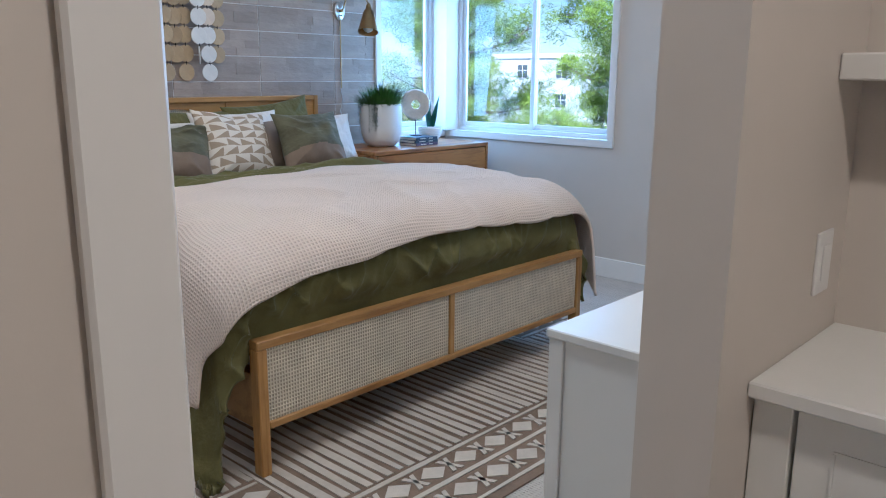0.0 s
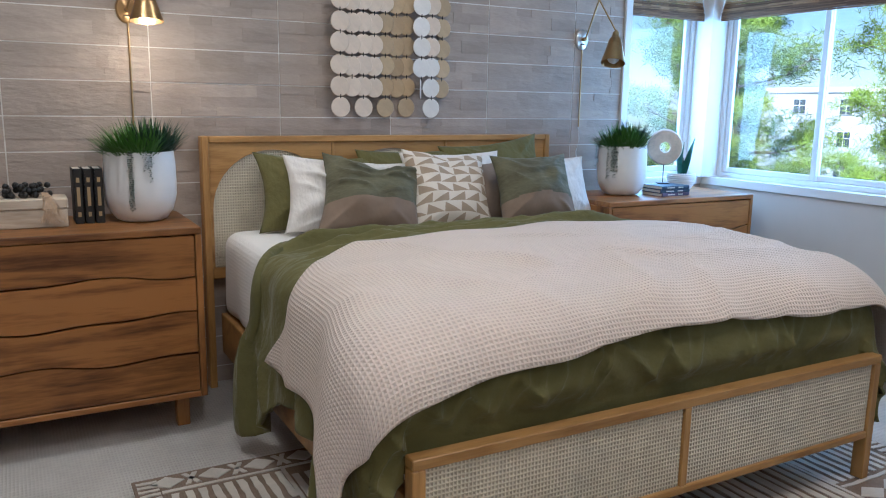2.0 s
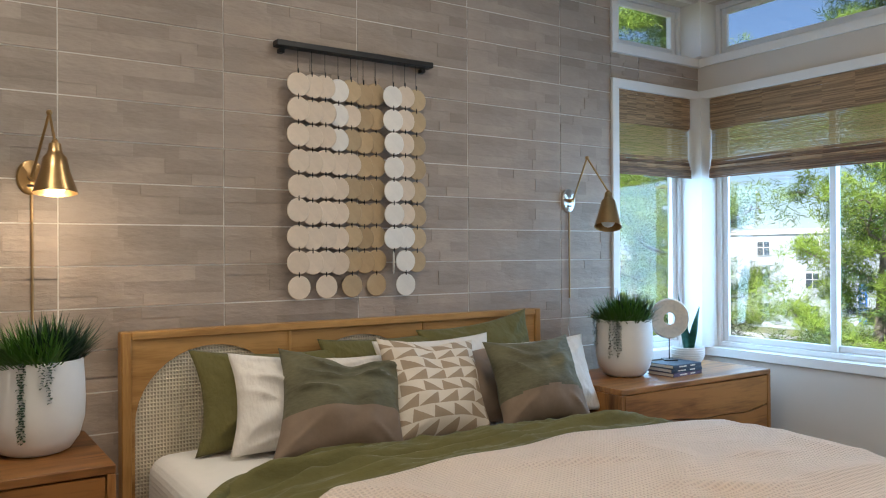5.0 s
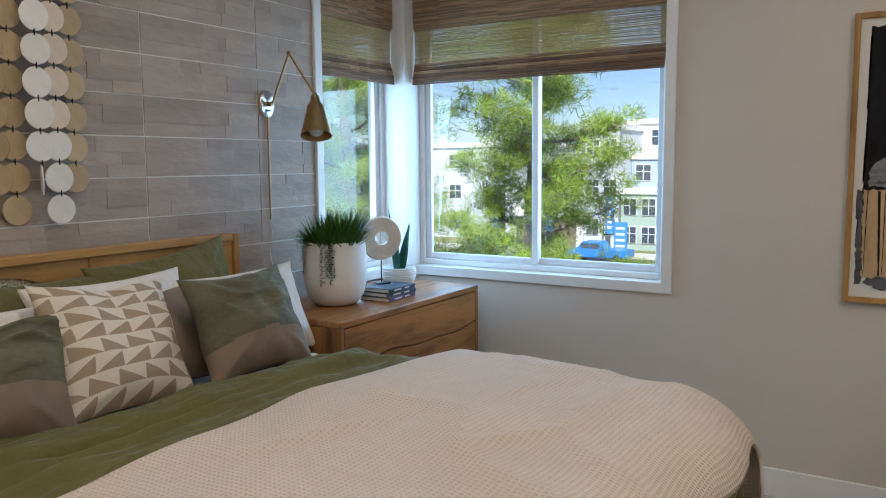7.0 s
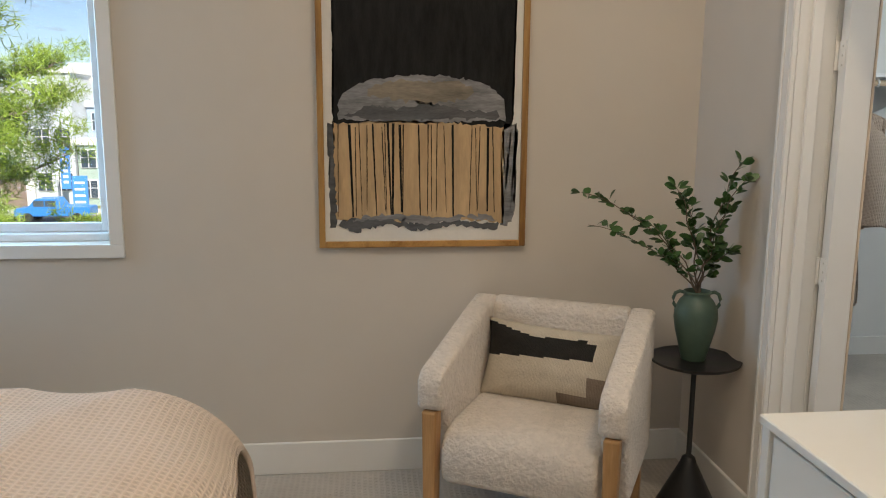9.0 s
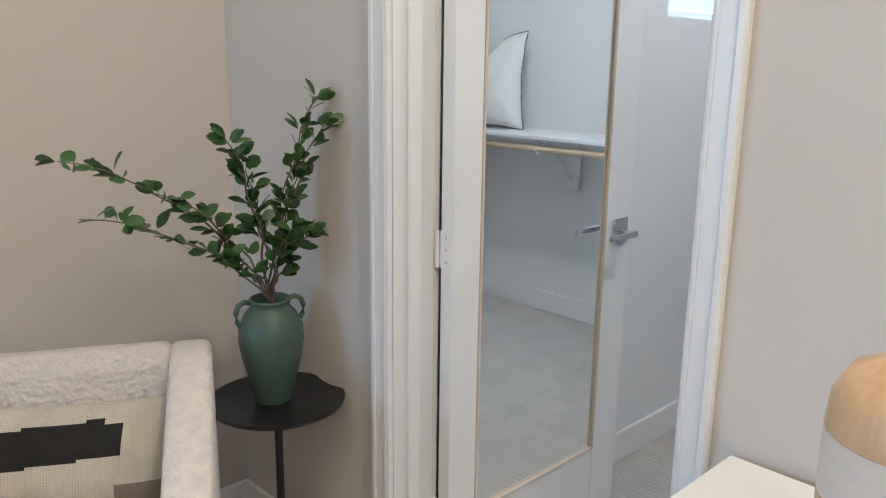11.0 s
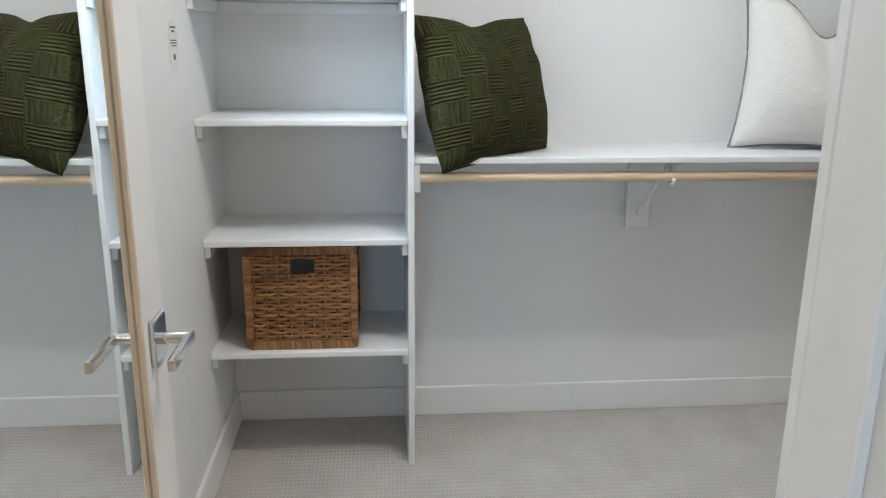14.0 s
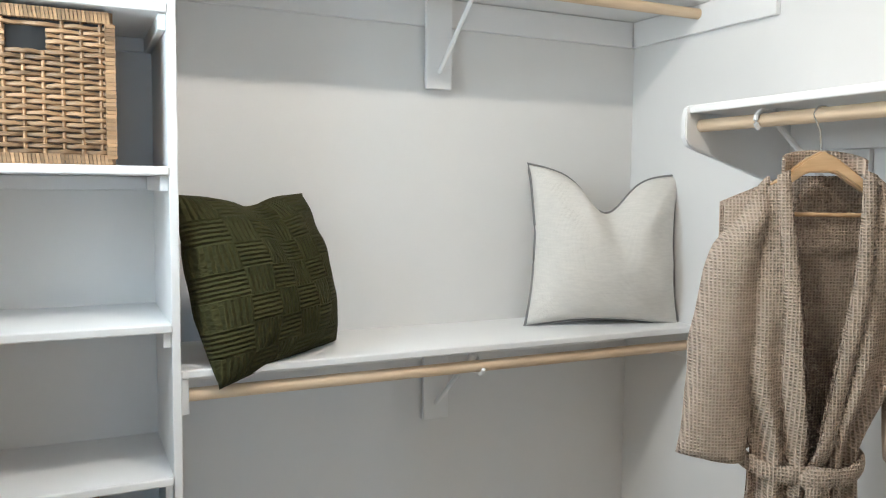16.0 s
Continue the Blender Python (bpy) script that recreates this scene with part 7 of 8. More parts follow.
grid(bm, 34, 48, robe_back)
bk = part("back_panel", bm, ROBE, robe, "", 180)
bk.modifiers.new("thickness", "SOLIDIFY").thickness = 0.004
for sx in (-1, 1):
    def robe_gap(z, sx=sx):
        """Inner edge of the front: open V from the neck to the belt, lapping below."""
        if z < 0.27:
            return -0.035 * smooth_step(0.27, 0.10, z)
        return 0.078 * ((z - 0.27) / 0.60) ** 0.62 if z < 0.87 else 0.078

    def front(u, v, sx=sx):
        z = ZT + (ZB - ZT) * v
        gap = robe_gap(z)
        hw = robe_half_width(z)
        x = gap + (hw - gap) * u
        top = max(0, 1 - v * 3)
        y = 0.018 + robe_depth(sx * x, z, 4 + sx) + (0.006 if sx > 0 else 0)
        return Vector((sx * x + 0.022 * smooth_step(0.7, 0.25, z), y * (1 - 0.5 * top * top), z - robe_slope(x) * top))
    bm = bmesh.new()
    grid(bm, 26, 60, front)
    pn = part("front_panel", bm, ROBE, robe, "", 180)
    md = pn.modifiers.new("thickness", "SOLIDIFY")
    md.thickness = 0.005

    def collar(u, v, front=front, sx=sx):
        t = v * 0.60
        a, b = front(0.0, t), front(min(1.0, 0.040 / max(0.05, robe_half_width(ZT + (ZB - ZT) * t))), t)
        p = a.lerp(b, u * 1.1 - 0.05)
        return p + Vector((0, 0.009 + 0.007 * math.sin(u * math.pi), 0.018 * (1 - v) ** 6))
    bm = bmesh.new()
    grid(bm, 6, 44, collar)
    cl = part("collar", bm, ROBE, robe, "", 180)
    md = cl.modifiers.new("thickness", "SOLIDIFY")
    md.thickness = 0.008
    # wide sleeve from the shoulder line to its flat cuff
    bm = bmesh.new()

    def sleeve(u, v, sx=sx):
        z = 0.838 - 0.574 * v
        cap = smooth_step(0.0, 0.14, v)
        cx = 0.145 + 0.026 * smooth_step(0, 0.25, v) + 0.054 * v
        rx_ = (0.030 + 0.024 * cap) + 0.014 * v
        ry_ = (0.022 + 0.034 * cap) - 0.006 * v
        a = 2 * math.pi * u
        wob = 1 + 0.07 * math.sin(3 * a + v * 5 + sx) * v + 0.06 * noise.noise(Vector((math.cos(a), math.sin(a), v * 5 + sx)))
        crumple = 0.010 * math.exp(-((v - 0.52) / 0.10) ** 2) * math.cos(a - 2.6)
        return Vector((sx * (cx + (rx_ * wob) * math.cos(a) - crumple), 0.014 + 0.030 * v + ry_ * wob * math.sin(a), z - 0.045 * math.cos(a) * (1 - v) + 0.006 * v * math.sin(2 * a)))
    grid(bm, 34, 40, sleeve)
    sl = part("sleeve", bm, ROBE, robe, "", 180)
    md = sl.modifiers.new("thickness", "SOLIDIFY")
    md.thickness = 0.005
    # stitched seams: dropped shoulder and cuff hem
    for vv, rr in ((0.27, 0.0028), (0.955, 0.0022)):
        ring_ = [sleeve(k / 28, vv) for k in range(29)]
        mid_ = sum(ring_, Vector()) / 29
        part("seam", tube(bmesh.new(), [mid_ + (q_ - mid_) * 1.012 for q_ in ring_], rr, 6), ROBE, robe, "", 60)
bm = bmesh.new()


def belt(u, v):
    a = 2 * math.pi * u
    c = Vector((0.022 + 0.132 * math.cos(a), 0.012 + 0.082 * math.sin(a), 0.258 - 0.020 * math.sin(a)))
    out = Vector((math.cos(a), math.sin(a), 0))
    b = 2 * math.pi * v
    return c + out * (0.007 * math.cos(b)) + Vector((0, 0, 0.021 * math.sin(b) + 0.004 * math.sin(a * 5)))


grid(bm, 48, 10, belt)
part("belt", bm, ROBE, robe, "", 180)
bm = bmesh.new()
grid(bm, 16, 4, lambda u, v: Vector((-0.088 * math.cos(math.pi * u), 0.028 - 0.066 * math.sin(math.pi * u), 0.878 + 0.024 * math.sin(math.pi * u) + 0.040 * v)))
nk = part("neck_collar", bm, ROBE, robe, "", 180)
nk.modifiers.new("thickness", "SOLIDIFY").thickness = 0.006
bm = bmesh.new()
bmesh.ops.create_icosphere(bm, subdivisions=2, radius=0.030, matrix=pose(0.015, 0.108, 0.236) @ Matrix.Diagonal((1.2, 0.6, 0.95, 1)))
part("belt_knot", bm, ROBE, robe, "", 180)
for sx in (-1, 1):
    bm = bmesh.new()
    grid(bm, 4, 16, lambda u, v, sx=sx: Vector((0.015 + sx * (0.008 + 0.045 * v) + 0.034 * (u - 0.5), 0.112 + 0.010 * math.sin(v * 7 + sx) + 0.005 * math.sin(u * 3), 0.225 - (0.30 + 0.05 * sx) * v)))
    be = part("belt_end", bm, ROBE, robe, "", 180)
    be.modifiers.new("thickness", "SOLIDIFY").thickness = 0.006
TAG = material("white_card", (0.78, 0.77, 0.75), 0.6)
part("swing_tag", solid(-0.055, 0.112, 0.03, 0.055, 0.1135, 0.095, 0.0), TAG, robe, "white printed card tag")
for k in range(7):
    part("tag_print", solid(-0.045 + 0.013 * k, 0.1137, 0.066, -0.040 + 0.013 * k, 0.1140, 0.086), INK, robe)


# ---- hall desk niche ----
desk = thing("built_in_desk", 1.0, NICHE_Y, 0, "white built-in desk with drawer fronts in a niche", "built-in desk")
DTOP = 0.945
wpart("desktop", solid(HALL_X + 0.001, 1.165, DTOP - 0.026, 2.899, NICHE_Y - 0.001, DTOP, 0.003), DRESS, desk)
wpart("filler", solid(HALL_X + 0.002, 1.195, 0.09, HALL_X + 0.062, 1.235, DTOP - 0.0265, 0.002), DRESS, desk)
wpart("carcass", solid(HALL_X + 0.063, 1.222, 0.0, 2.898, NICHE_Y - 0.002, DTOP - 0.0265), DRESS, desk)
for k in range(4):
    x0 = HALL_X + 0.068 + k * 0.62
    for z0, z1 in ((0.11, 0.63), (0.64, DTOP - 0.036)):
        df = wpart("drawer_front", solid(x0, 1.200, z0, x0 + 0.612, 1.2215, z1, 0.002), DRESS, desk)
        bm = bmesh.new()
        for a in ((x0 + 0.055, z0 + 0.050, x0 + 0.557, z0 + 0.0535), (x0 + 0.055, z1 - 0.0535, x0 + 0.557, z1 - 0.050), (x0 + 0.055, z0 + 0.054, x0 + 0.0585, z1 - 0.054), (x0 + 0.5535, z0 + 0.054, x0 + 0.557, z1 - 0.054)):
            box(bm, a[0], 1.1965, a[1], a[2], 1.1998, a[3])
        wpart("panel_bead", bm, DRESS, df)
shelf_ob = lone("wall_shelf", solid(-0.0, -0.070, -0.022, 3.42, 0.070, 0.022, 0.003), DRESS, HALL_X + 0.001, 1.5035, 1.416, "thick white wall shelf over the desk", "shelf")
outlet = thing("light_switch", HALL_X, 1.455, 1.083, "white wall switch plate on the painted wall", "switch")
part("plate", solid(0.0002, -0.037, -0.056, 0.006, 0.037, 0.056, 0.002), TRIM, outlet)
part("rocker", solid(0.0062, -0.016, -0.032, 0.009, 0.016, 0.032, 0.0015), TRIM, outlet)


# ---- outdoors, seen through the windows ----
ASPHALT = material("asphalt", (0.075, 0.078, 0.085), 0.9, vary=0.2, scale=0.6, bump=0.3, bump_scale=8)
LAWN = material("dry_lawn", (0.16, 0.17, 0.07), 0.95, vary=0.35, scale=0.5, bump=0.5, bump_scale=5)
bm = bmesh.new()
box(bm, -1500, -300, GROUND_Z - 1.0, 1500, 3000, GROUND_Z)
structure("ground", bm, LAWN, "dry grassy ground running out to the horizon", "ground")
bm = bmesh.new()
box(bm, -90, 46, GROUND_Z, 90, 57, GROUND_Z + 0.02)
structure("road", bm, ASPHALT, "grey asphalt street below the window", "road")
PAVE = material("concrete_pavement", (0.42, 0.41, 0.39), 0.9, vary=0.1, scale=1.2)
bm = bmesh.new()
box(bm, -90, 43.8, GROUND_Z, 90, 46, GROUND_Z + 0.13, 0.02)
box(bm, -90, 57, GROUND_Z, 90, 60, GROUND_Z + 0.13, 0.02)
structure("pavement", bm, PAVE, "pale concrete pavement with a raised kerb", "pavement")

STUCCO = [material("white_stucco", (0.66, 0.66, 0.65), 0.9, vary=0.05, scale=1.0, bump=0.2, bump_scale=20), material("blue_grey_stucco", (0.30, 0.37, 0.46), 0.9, vary=0.06, scale=1.0, bump=0.2, bump_scale=20), material("sage_stucco", (0.30, 0.38, 0.33), 0.9, vary=0.06, scale=1.0, bump=0.2, bump_scale=20), material("light_grey_stucco", (0.46, 0.50, 0.54), 0.9, vary=0.06, scale=1.0, bump=0.2, bump_scale=20)]
DARKGLASS = material("dark_window_glass", (0.05, 0.07, 0.09), 0.08, spec=0.8)
GARAGE = material("brown_garage_door", (0.20, 0.15, 0.12), 0.7, vary=0.1, scale=2)


def building(x0, x1, y0, y1, top, mat, label, rows, cols, garage=False, step=0.0):
    """Flat-roofed town house: walls, parapet, framed windows, garage."""
    ob = thing("town_house", (x0 + x1) / 2, y0, GROUND_Z, label, "building", group="town houses across the street")
    wpart("wall", solid(x0, y0, GROUND_Z, x1, y1, top), mat, ob)
    wpart("parapet", solid(x0 - 0.15, y0 - 0.15, top, x1 + 0.15, y1, top + 0.45), STUCCO[0], ob)
    h = top - GROUND_Z
    for r in range(rows):
        for c in range(cols):
            cx = x0 + (x1 - x0) * (c + 0.5) / cols
            cz = GROUND_Z + h * (r + 0.55) / rows
            if garage and r == 0:
                continue
            w = min(0.62, (x1 - x0) / cols * 0.34)
            win = wpart("window", solid(cx - w - 0.06, y0 - 0.08, cz - 0.71, cx + w + 0.06, y0 + 0.02, cz + 0.71, 0.02), STUCCO[0], ob)
            for a, b in ((cx - w, cx - 0.035), (cx + 0.035, cx + w)):
                for za, zb in ((cz - 0.65, cz + 0.06), (cz + 0.12, cz + 0.65)):
                    wpart("pane", solid(a, y0 - 0.10, za, b, y0 - 0.07, zb), DARKGLASS, win)
    if garage:
        wpart("garage_door", solid(x0 + 0.6, y0 - 0.10, GROUND_Z, x1 - 0.6, y0 + 0.05, GROUND_Z + 2.5), GARAGE, ob)
        wpart("garage_head", solid(x0 + 0.2, y0 - 0.5, GROUND_Z + 2.5, x1 - 0.2, y0 + 0.05, GROUND_Z + 3.1), STUCCO[0], ob)
    return ob


building(-25.1, -18.2, 69, 84, 4.8, STUCCO[0], "tall white three-storey town house", 4, 3)
building(-23.1, -18.9, 66, 68.9, 1.75, STUCCO[1], "blue-grey three-storey town house", 3, 2)
building(-22.95, -18.3, 63, 65.9, -1.05, STUCCO[2], "low sage green town house", 2, 3)
building(-26.1, -23.15, 63, 68.9, 4.2, STUCCO[3], "narrow pale grey town house", 3, 2)
building(-33.0, -26.2, 63, 80, -1.9, STUCCO[0], "white town house with a brown garage door", 2, 2, True)
building(-62.0, -33.2, 66, 82, 3.0, STUCCO[3], "pale grey three-storey town house", 3, 6)
building(-18.0, 10, 66, 82, 3.6, STUCCO[3], "pale grey three-storey town house", 3, 7)

# blue pickup at the kerb
CAR_BLUE = material("blue_car_paint", (0.035, 0.19, 0.50), 0.25, vary=0.03)
RUBBER = material("tyre_rubber", (0.02, 0.02, 0.02), 0.85)
car = thing("pickup_truck", -21.4, 54.0, GROUND_Z + 0.02, "bright blue parked pickup truck", "pickup truck", rz=0)
bm = bmesh.new()
extrude_outline(bm, [(-2.7, 0.45), (-2.72, 1.05), (-1.75, 1.15), (-1.2, 1.78), (0.25, 1.80), (0.65, 1.20), (2.65, 1.16), (2.68, 0.5)], "y", -0.92, 0.92)
bmesh.ops.bevel(bm, geom=bm.edges[:], offset=0.06, segments=2, affect="EDGES", clamp_overlap=True)
part("body", bm, CAR_BLUE, car, "", 40)
car.scale = (0.86, 0.86, 0.86)
for sy in (-0.93, 0.90):
    for a, b in ((-1.3, -0.55), (-0.48, 0.28)):
        part("side_window", solid(a, sy, 1.22, b, sy + 0.03, 1.66), DARKGLASS, car)
for x in (-1.75, 1.75):
    for y in (-0.88, 0.88):
        wheel = part("wheel", lathe(bmesh.new(), [(0.0, -0.11), (0.36, -0.11), (0.38, -0.06), (0.38, 0.06), (0.36, 0.11), (0.0, 0.11)], 24, pose(x, y, 0.38, 90, 0, 0)), RUBBER, car, "", 40)
        part("rim", lathe(bmesh.new(), [(0.0, -0.125), (0.22, -0.12), (0.24, -0.10)], 20, pose(x, y, 0.38, 90 if y < 0 else 90, 0, 0)), CHROME, wheel)

# tall blue street banners and sign
BANNER = material("blue_banner", (0.05, 0.22, 0.62), 0.6)
for x, y in ((-23.4, 60.5), (-28.5, 60.5), (-33.5, 60.5)):
    ob = thing("street_banner", x, y, GROUND_Z, "tall blue feather banner on a white pole", "banner", group="street banners")
    part("pole", tube(bmesh.new(), [(0, 0, 0), (0, 0, 4.6)], 0.04, 8), STUCCO[0], ob)
    part("flag", solid(0.06, -0.02, 1.5, 0.72, 0.02, 4.5, 0.01), BANNER, ob)
    for k in range(6):
        part("lettering", solid(0.22, -0.026, 1.9 + 0.4 * k, 0.56, -0.021, 2.1 + 0.4 * k), STUCCO[0], ob)
ob = thing("street_sign", -21.4, 58.5, GROUND_Z, "blue upright street sign with white lettering", "sign")
part("panel", solid(-0.50, -0.10, 0.0, 0.50, 0.10, 2.6, 0.02), BANNER, ob)
for k in range(4):
    part("lettering", solid(-0.35, -0.107, 0.7 + 0.45 * k, 0.35, -0.101, 0.86 + 0.45 * k), STUCCO[0], ob)

# hills on the horizon
# the blue-grey colour carries the distance haze
HILL = material("hazy_hill", (0.26, 0.30, 0.36), 1.0, spec=0.0, vary=0.1, scale=0.01)
bm = bmesh.new()
grid(bm, 160, 6, lambda u, v: Vector((-2200 + 4400 * u, 1500 + 700 * v, GROUND_Z + math.sin(v * math.pi * 0.5) * (70 + 55 * noise.noise(Vector((u * 7, 0, 0))) + 22 * noise.noise(Vector((u * 24, 3, 0)))))))
structure("backdrop_hills", bm, HILL, "hazy blue hills on the horizon", "hills", 180)

# ---- clouds: a high broken layer ----
CLOUD = bpy.data.materials.new("cloud_layer")
CLOUD.use_nodes = True
n, lk = CLOUD.node_tree.nodes, CLOUD.node_tree.links
n.remove(n["Principled BSDF"])
tr = n.new("ShaderNodeBsdfTransparent")
em = n.new("ShaderNodeEmission")
em.inputs[0].default_value, em.inputs[1].default_value = (0.93, 0.96, 1.0, 1), 0.32
co = n.new("ShaderNodeTexCoord")
mp = n.new("ShaderNodeMapping")
mp.inputs["Scale"].default_value = (0.0022, 0.0011, 1)
ns = n.new("ShaderNodeTexNoise")
ns.inputs["Scale"].default_value, ns.inputs["Detail"].default_value, ns.inputs["Roughness"].default_value = 1.0, 8, 0.6
rp = n.new("ShaderNodeMapRange")
rp.inputs["From Min"].default_value, rp.inputs["From Max"].default_value = 0.54, 0.82
mxs = n.new("ShaderNodeMixShader")
lk.new(co.outputs["Object"], mp.inputs[0])
lk.new(mp.outputs[0], ns.inputs[0])
lk.new(ns.outputs[0], rp.inputs[0])
lk.new(rp.outputs[0], mxs.inputs[0])
lk.new(tr.outputs[0], mxs.inputs[1])
lk.new(em.outputs[0], mxs.inputs[2])
lk.new(mxs.outputs[0], n["Material Output"].inputs[0])
bm = bmesh.new()
grid(bm, 2, 2, lambda u, v: Vector((-4000 + 8000 * u, -1500 + 6000 * v, 420)))
cloud = structure("backdrop_clouds", bm, CLOUD, "broken white cloud layer over the town", "clouds")
cloud.visible_shadow = False

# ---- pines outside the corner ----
# one foliage in two colours: sunlight and shade are put into the needles
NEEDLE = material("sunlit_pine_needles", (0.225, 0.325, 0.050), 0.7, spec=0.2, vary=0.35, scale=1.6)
NEEDLE_SHADED = material("shaded_pine_needles", (0.10, 0.17, 0.050), 0.7, spec=0.2, vary=0.35, scale=1.6)
PINE_BARK = material("grey_pine_bark", (0.24, 0.20, 0.17), 0.95, vary=0.3, scale=6, bump=0.8, bump_scale=14, distance=0.03)


def tuft_mesh(name, mat, seed, size=0.34, count=84):
    """Loose spray of long needles round a twig end."""
    r = random.Random(seed)
    verts, faces = [], []
    for i in range(count):
        d = Vector((r.gauss(0, 1), r.gauss(0, 1), r.gauss(0.35, 0.8))).normalized()
        b = Vector((r.uniform(-.5, .5), r.uniform(-.5, .5), r.uniform(-.3, .3))) * size * 0.9
        s = d.cross(Vector((r.uniform(-1, 1), r.uniform(-1, 1), r.uniform(-1, 1)))).normalized()
        ln = size * r.uniform(0.28, 0.52)
        w = size * 0.017
        k = len(verts)
        verts += [tuple(b - s * w), tuple(b + s * w), tuple(b + d * ln)]
        faces.append((k, k + 1, k + 2))
    return verts, faces


def pine(x, y, base, height, crown, seed, label, mats, lean_=(0, 0), start=0.35, density=1.0):
    """Tapered trunk, arching limbs, and needle sprays gathered in uneven clumps."""
    r = random.Random(seed)
    ob = thing("pine_tree", x, y, base, label, "pine tree", group="pines outside the window")
    pts = [Vector((lean_[0] * t * t * height + 0.12 * math.sin(t * 6 + seed), lean_[1] * t * t * height + 0.10 * math.cos(t * 5 + seed), t * height)) for t in [i / 14 for i in range(15)]]
    part("trunk", tube(bmesh.new(), pts, 0.20, 10, 0.25), PINE_BARK, ob, "", 60)
    limb_bm = bmesh.new()
    sprays = ([], []), ([], [])
    tufts = [tuft_mesh("t", None, seed * 10 + k) for k in range(5)]
    n_limb = 34
    for k in range(n_limb):
        t = start + (1 - start) * (k + r.random()) / n_limb
        i = min(13, int(t * 14))
        o = pts[i].lerp(pts[i + 1], t * 14 - i)
        a = k * 2.4 + r.uniform(-0.4, 0.4)
        ln = crown * (1 - 0.72 * (t - start) / (1 - start)) * r.uniform(0.65, 1.1)
        d = Vector((math.cos(a), math.sin(a), r.uniform(0.0, 0.45)))
        lim = [o + d * (ln * s) + Vector((0.10 * math.sin(s * 5 + k), 0.10 * math.cos(s * 4 + k), -0.22 * ln * s * (1 - s) + 0.12 * ln * s * s)) for s in [j / 7 for j in range(8)]]
        tube(limb_bm, lim, 0.055 * (1.1 - 0.7 * t), 6, 0.25)
        for j in range(3, 8):
            for e in range(2):
                b = lim[j]
                tw = b + Vector((r.uniform(-.7, .7), r.uniform(-.7, .7), r.uniform(-.1, .5))) * ln * 0.24
                tube(limb_bm, [b, (b + tw) / 2 + Vector((0, 0, 0.04)), tw], 0.016, 4, 0.4)
                for q in range(int(5 * density + r.random())):
                    c = tw + Vector((r.gauss(0, 0.20), r.gauss(0, 0.20), r.gauss(0.05, 0.13)))
                    vs, fs = tufts[r.randrange(5)]
                    # sprays above the limb get the sunlit colour, many lower ones the shaded
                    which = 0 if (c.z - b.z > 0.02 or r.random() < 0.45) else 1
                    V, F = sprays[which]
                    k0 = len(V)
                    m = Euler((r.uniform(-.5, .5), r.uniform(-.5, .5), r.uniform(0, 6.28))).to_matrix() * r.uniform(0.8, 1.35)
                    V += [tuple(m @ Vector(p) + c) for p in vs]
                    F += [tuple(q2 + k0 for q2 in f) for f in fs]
    part("limbs", limb_bm, PINE_BARK, ob, "", 60)["kind"] = "stuff"
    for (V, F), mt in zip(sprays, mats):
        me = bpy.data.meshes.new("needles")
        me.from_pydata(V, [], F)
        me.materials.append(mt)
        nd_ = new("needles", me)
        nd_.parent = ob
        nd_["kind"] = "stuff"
    return ob


pine(-7.7, 13.2, GROUND_Z, 11.5, 2.1, 3, "tall pine with airy yellow-green needles outside", (NEEDLE, NEEDLE_SHADED), (0.012, 0.0), 0.34, 0.75)
pine(-10.6, 12.0, GROUND_Z, 11.5, 2.5, 5, "tall pine with a pale bare trunk outside", (NEEDLE, NEEDLE_SHADED), (-0.01, 0.0), 0.30, 0.7)
pine(-10.2, 6.9, GROUND_Z, 11.0, 2.4, 7, "tall pine beside the west window", (NEEDLE, NEEDLE_SHADED), (0.0, 0.01), 0.26, 0.95)
pine(-10.4, 20.0, GROUND_Z, 4.2, 1.9, 9, "short bushy pine below the window", (NEEDLE, NEEDLE_SHADED), (0.0, 0.0), 0.2, 0.8)
pine(-16.0, 17.0, GROUND_Z, 10.0, 3.0, 13, "tall pine standing further off", (NEEDLE, NEEDLE_SHADED), (0.0, 0.0), 0.2, 0.4)


# ---- split-face tiles of the west wall, one object each ----
TW_, TH_, JOINT = 0.612, 0.1572, 0.0052
rt = random.Random(77)


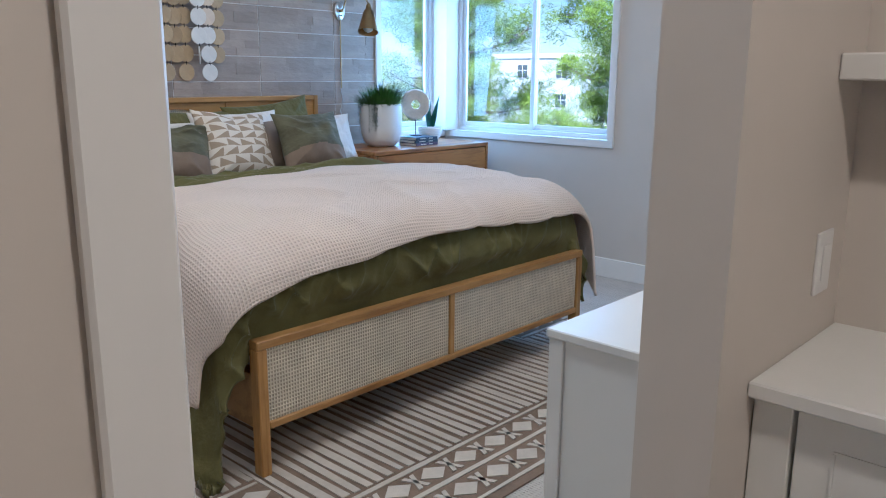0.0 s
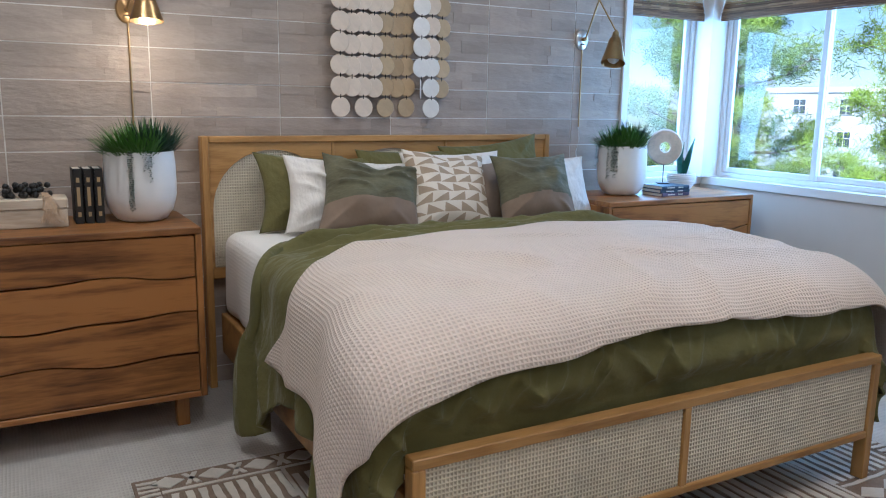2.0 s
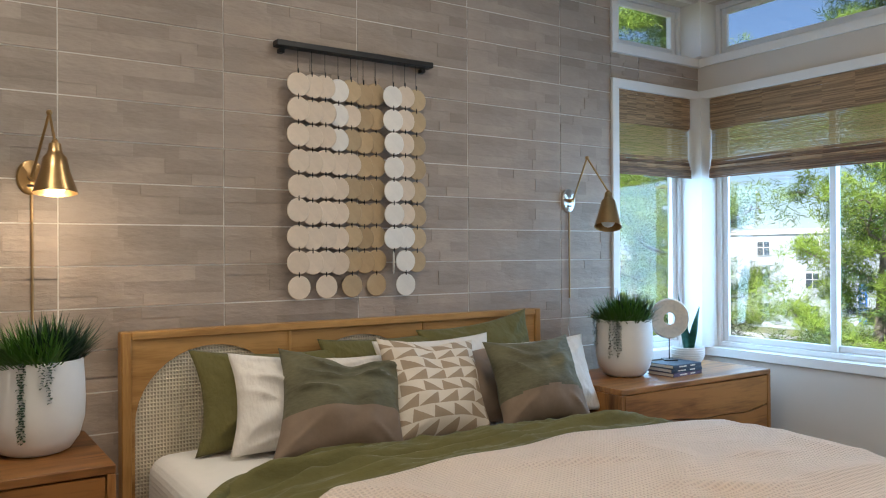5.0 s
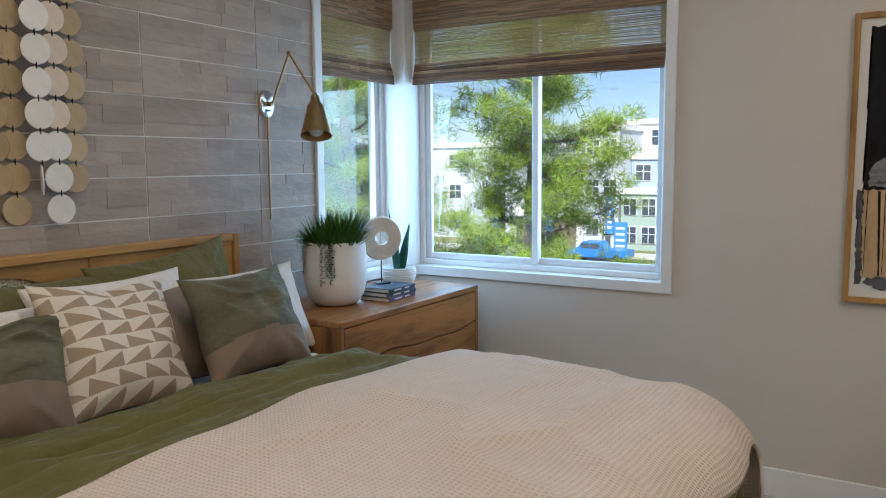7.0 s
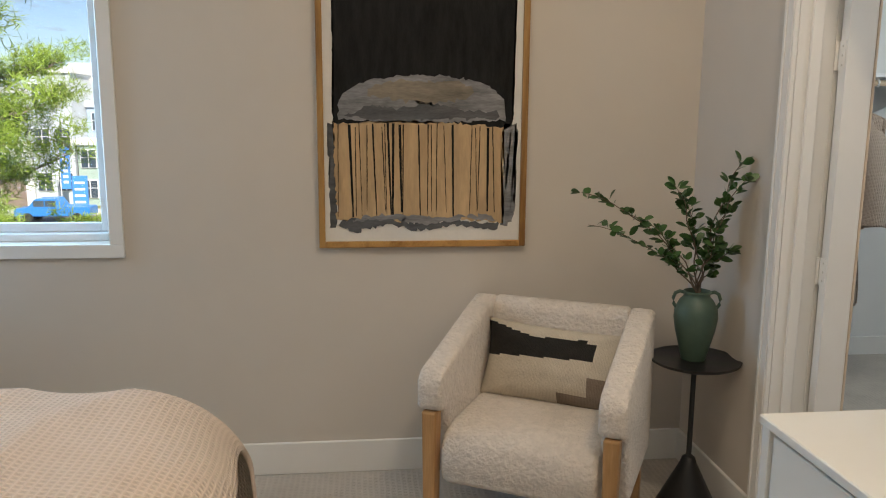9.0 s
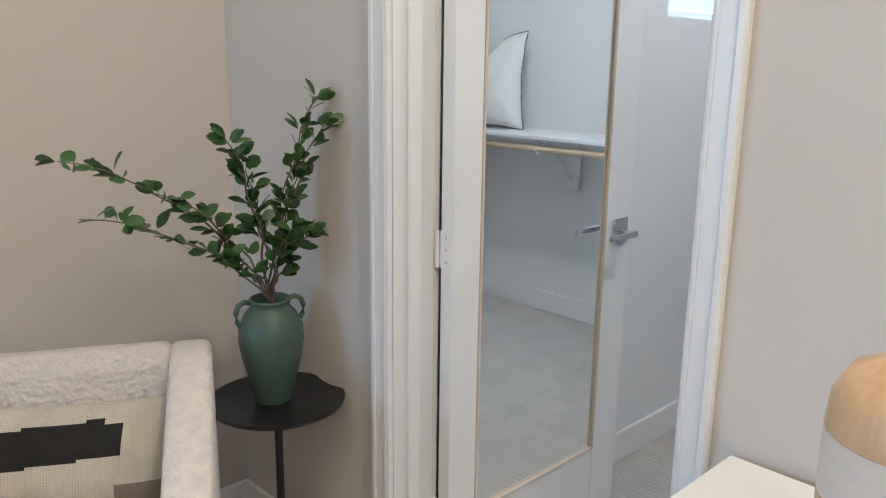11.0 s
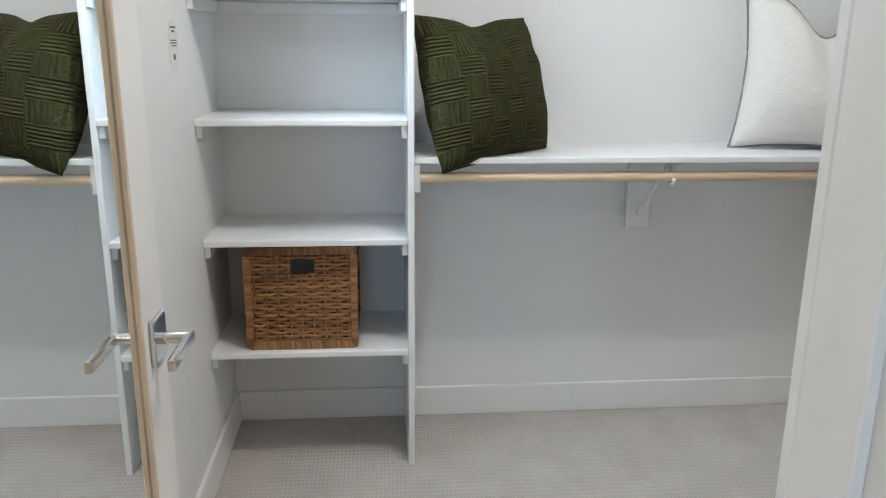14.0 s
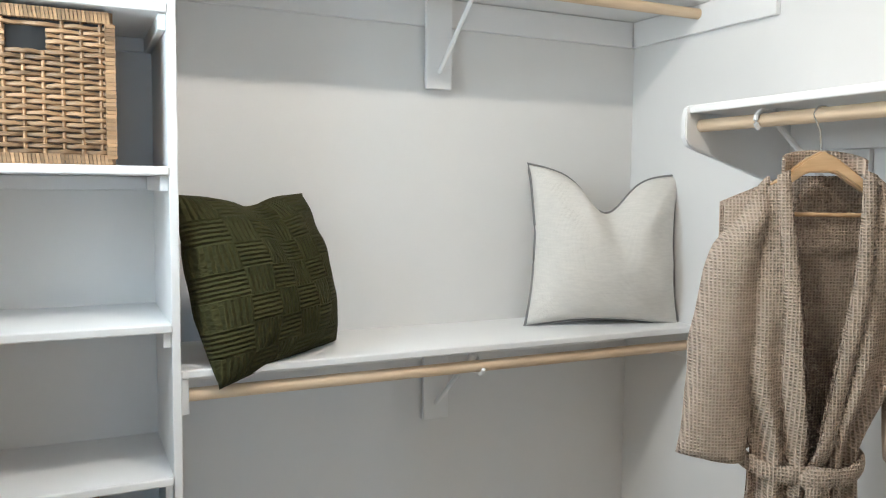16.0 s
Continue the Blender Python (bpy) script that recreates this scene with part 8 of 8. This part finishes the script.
def tile_mesh(name, w, h, seed):
    """A tile of ragged ledger strips of differing depth."""
    r = random.Random(seed)
    bm = bmesh.new()
    zs = sorted([0, h] + [h * f for f in (r.uniform(0.26, 0.38), r.uniform(0.60, 0.74))])
    box(bm, -0.010, 0, 0, -0.002, w, h)
    for a, b in zip(zs, zs[1:]):
        cuts = [0] + sorted(r.uniform(0.15, 0.85) * w for _ in range(r.choice((1, 2, 2)))) + [w]
        for c, d in zip(cuts, cuts[1:]):
            if d - c < 0.02:
                continue
            t = r.uniform(-0.0022, 0.0022)
            vs = box(bm, -0.0025, c, a, 0.0, d, b)
            for v in vs:
                if v.co.x > -0.001:
                    v.co.x = t + r.uniform(-0.0006, 0.0006)
    return to_mesh(name, bm, TILE)


full = [tile_mesh("tile", TW_ - JOINT, TH_ - JOINT, s) for s in range(9)]
ROW0 = 1.3425 - 8 * TH_
COL0 = 1.7865 - 4 * TW_


def lay_tile(y0, z0, y1, z1):
    if y1 - y0 < 0.02 or z1 - z0 < 0.01:
        return
    whole = abs(y1 - y0 - TW_) < 1e-4 and abs(z1 - z0 - TH_) < 1e-4
    me = rt.choice(full) if whole else tile_mesh("tile", y1 - y0 - JOINT, z1 - z0 - JOINT, rt.randrange(999))
    ob = new("tile", me)
    ob.parent = wall_west
    ob.matrix_basis = pose(TILE_X, y0 + JOINT / 2, z0 + JOINT / 2)


T_EDGE = WIN_S - TW - 0.001
for i in range(-1, 21):
    z0 = ROW0 + i * TH_
    a, b = max(z0, 0.0), min(z0 + TH_, CEIL)
    if b <= 0 or a >= CEIL:
        continue
    for j in range(0, 11):
        y0 = COL0 + j * TW_
        c, d = max(y0, SOUTH_Y), min(y0 + TW_, NORTH_Y)
        if d <= c:
            continue
        if d <= T_EDGE:
            lay_tile(c, a, d, b)
            continue
        if c < T_EDGE:
            lay_tile(c, a, T_EDGE, b)
            c = T_EDGE
        for lo, hi in ((0.0, WIN_Z0 - TW - 0.001), (WIN_Z1 + TW + 0.001, CLR_Z0 - TW - 0.001), (CLR_Z1 + TW + 0.001, CEIL)):
            e, f = max(a, lo), min(b, hi)
            if f > e:
                lay_tile(c, e, d, f)
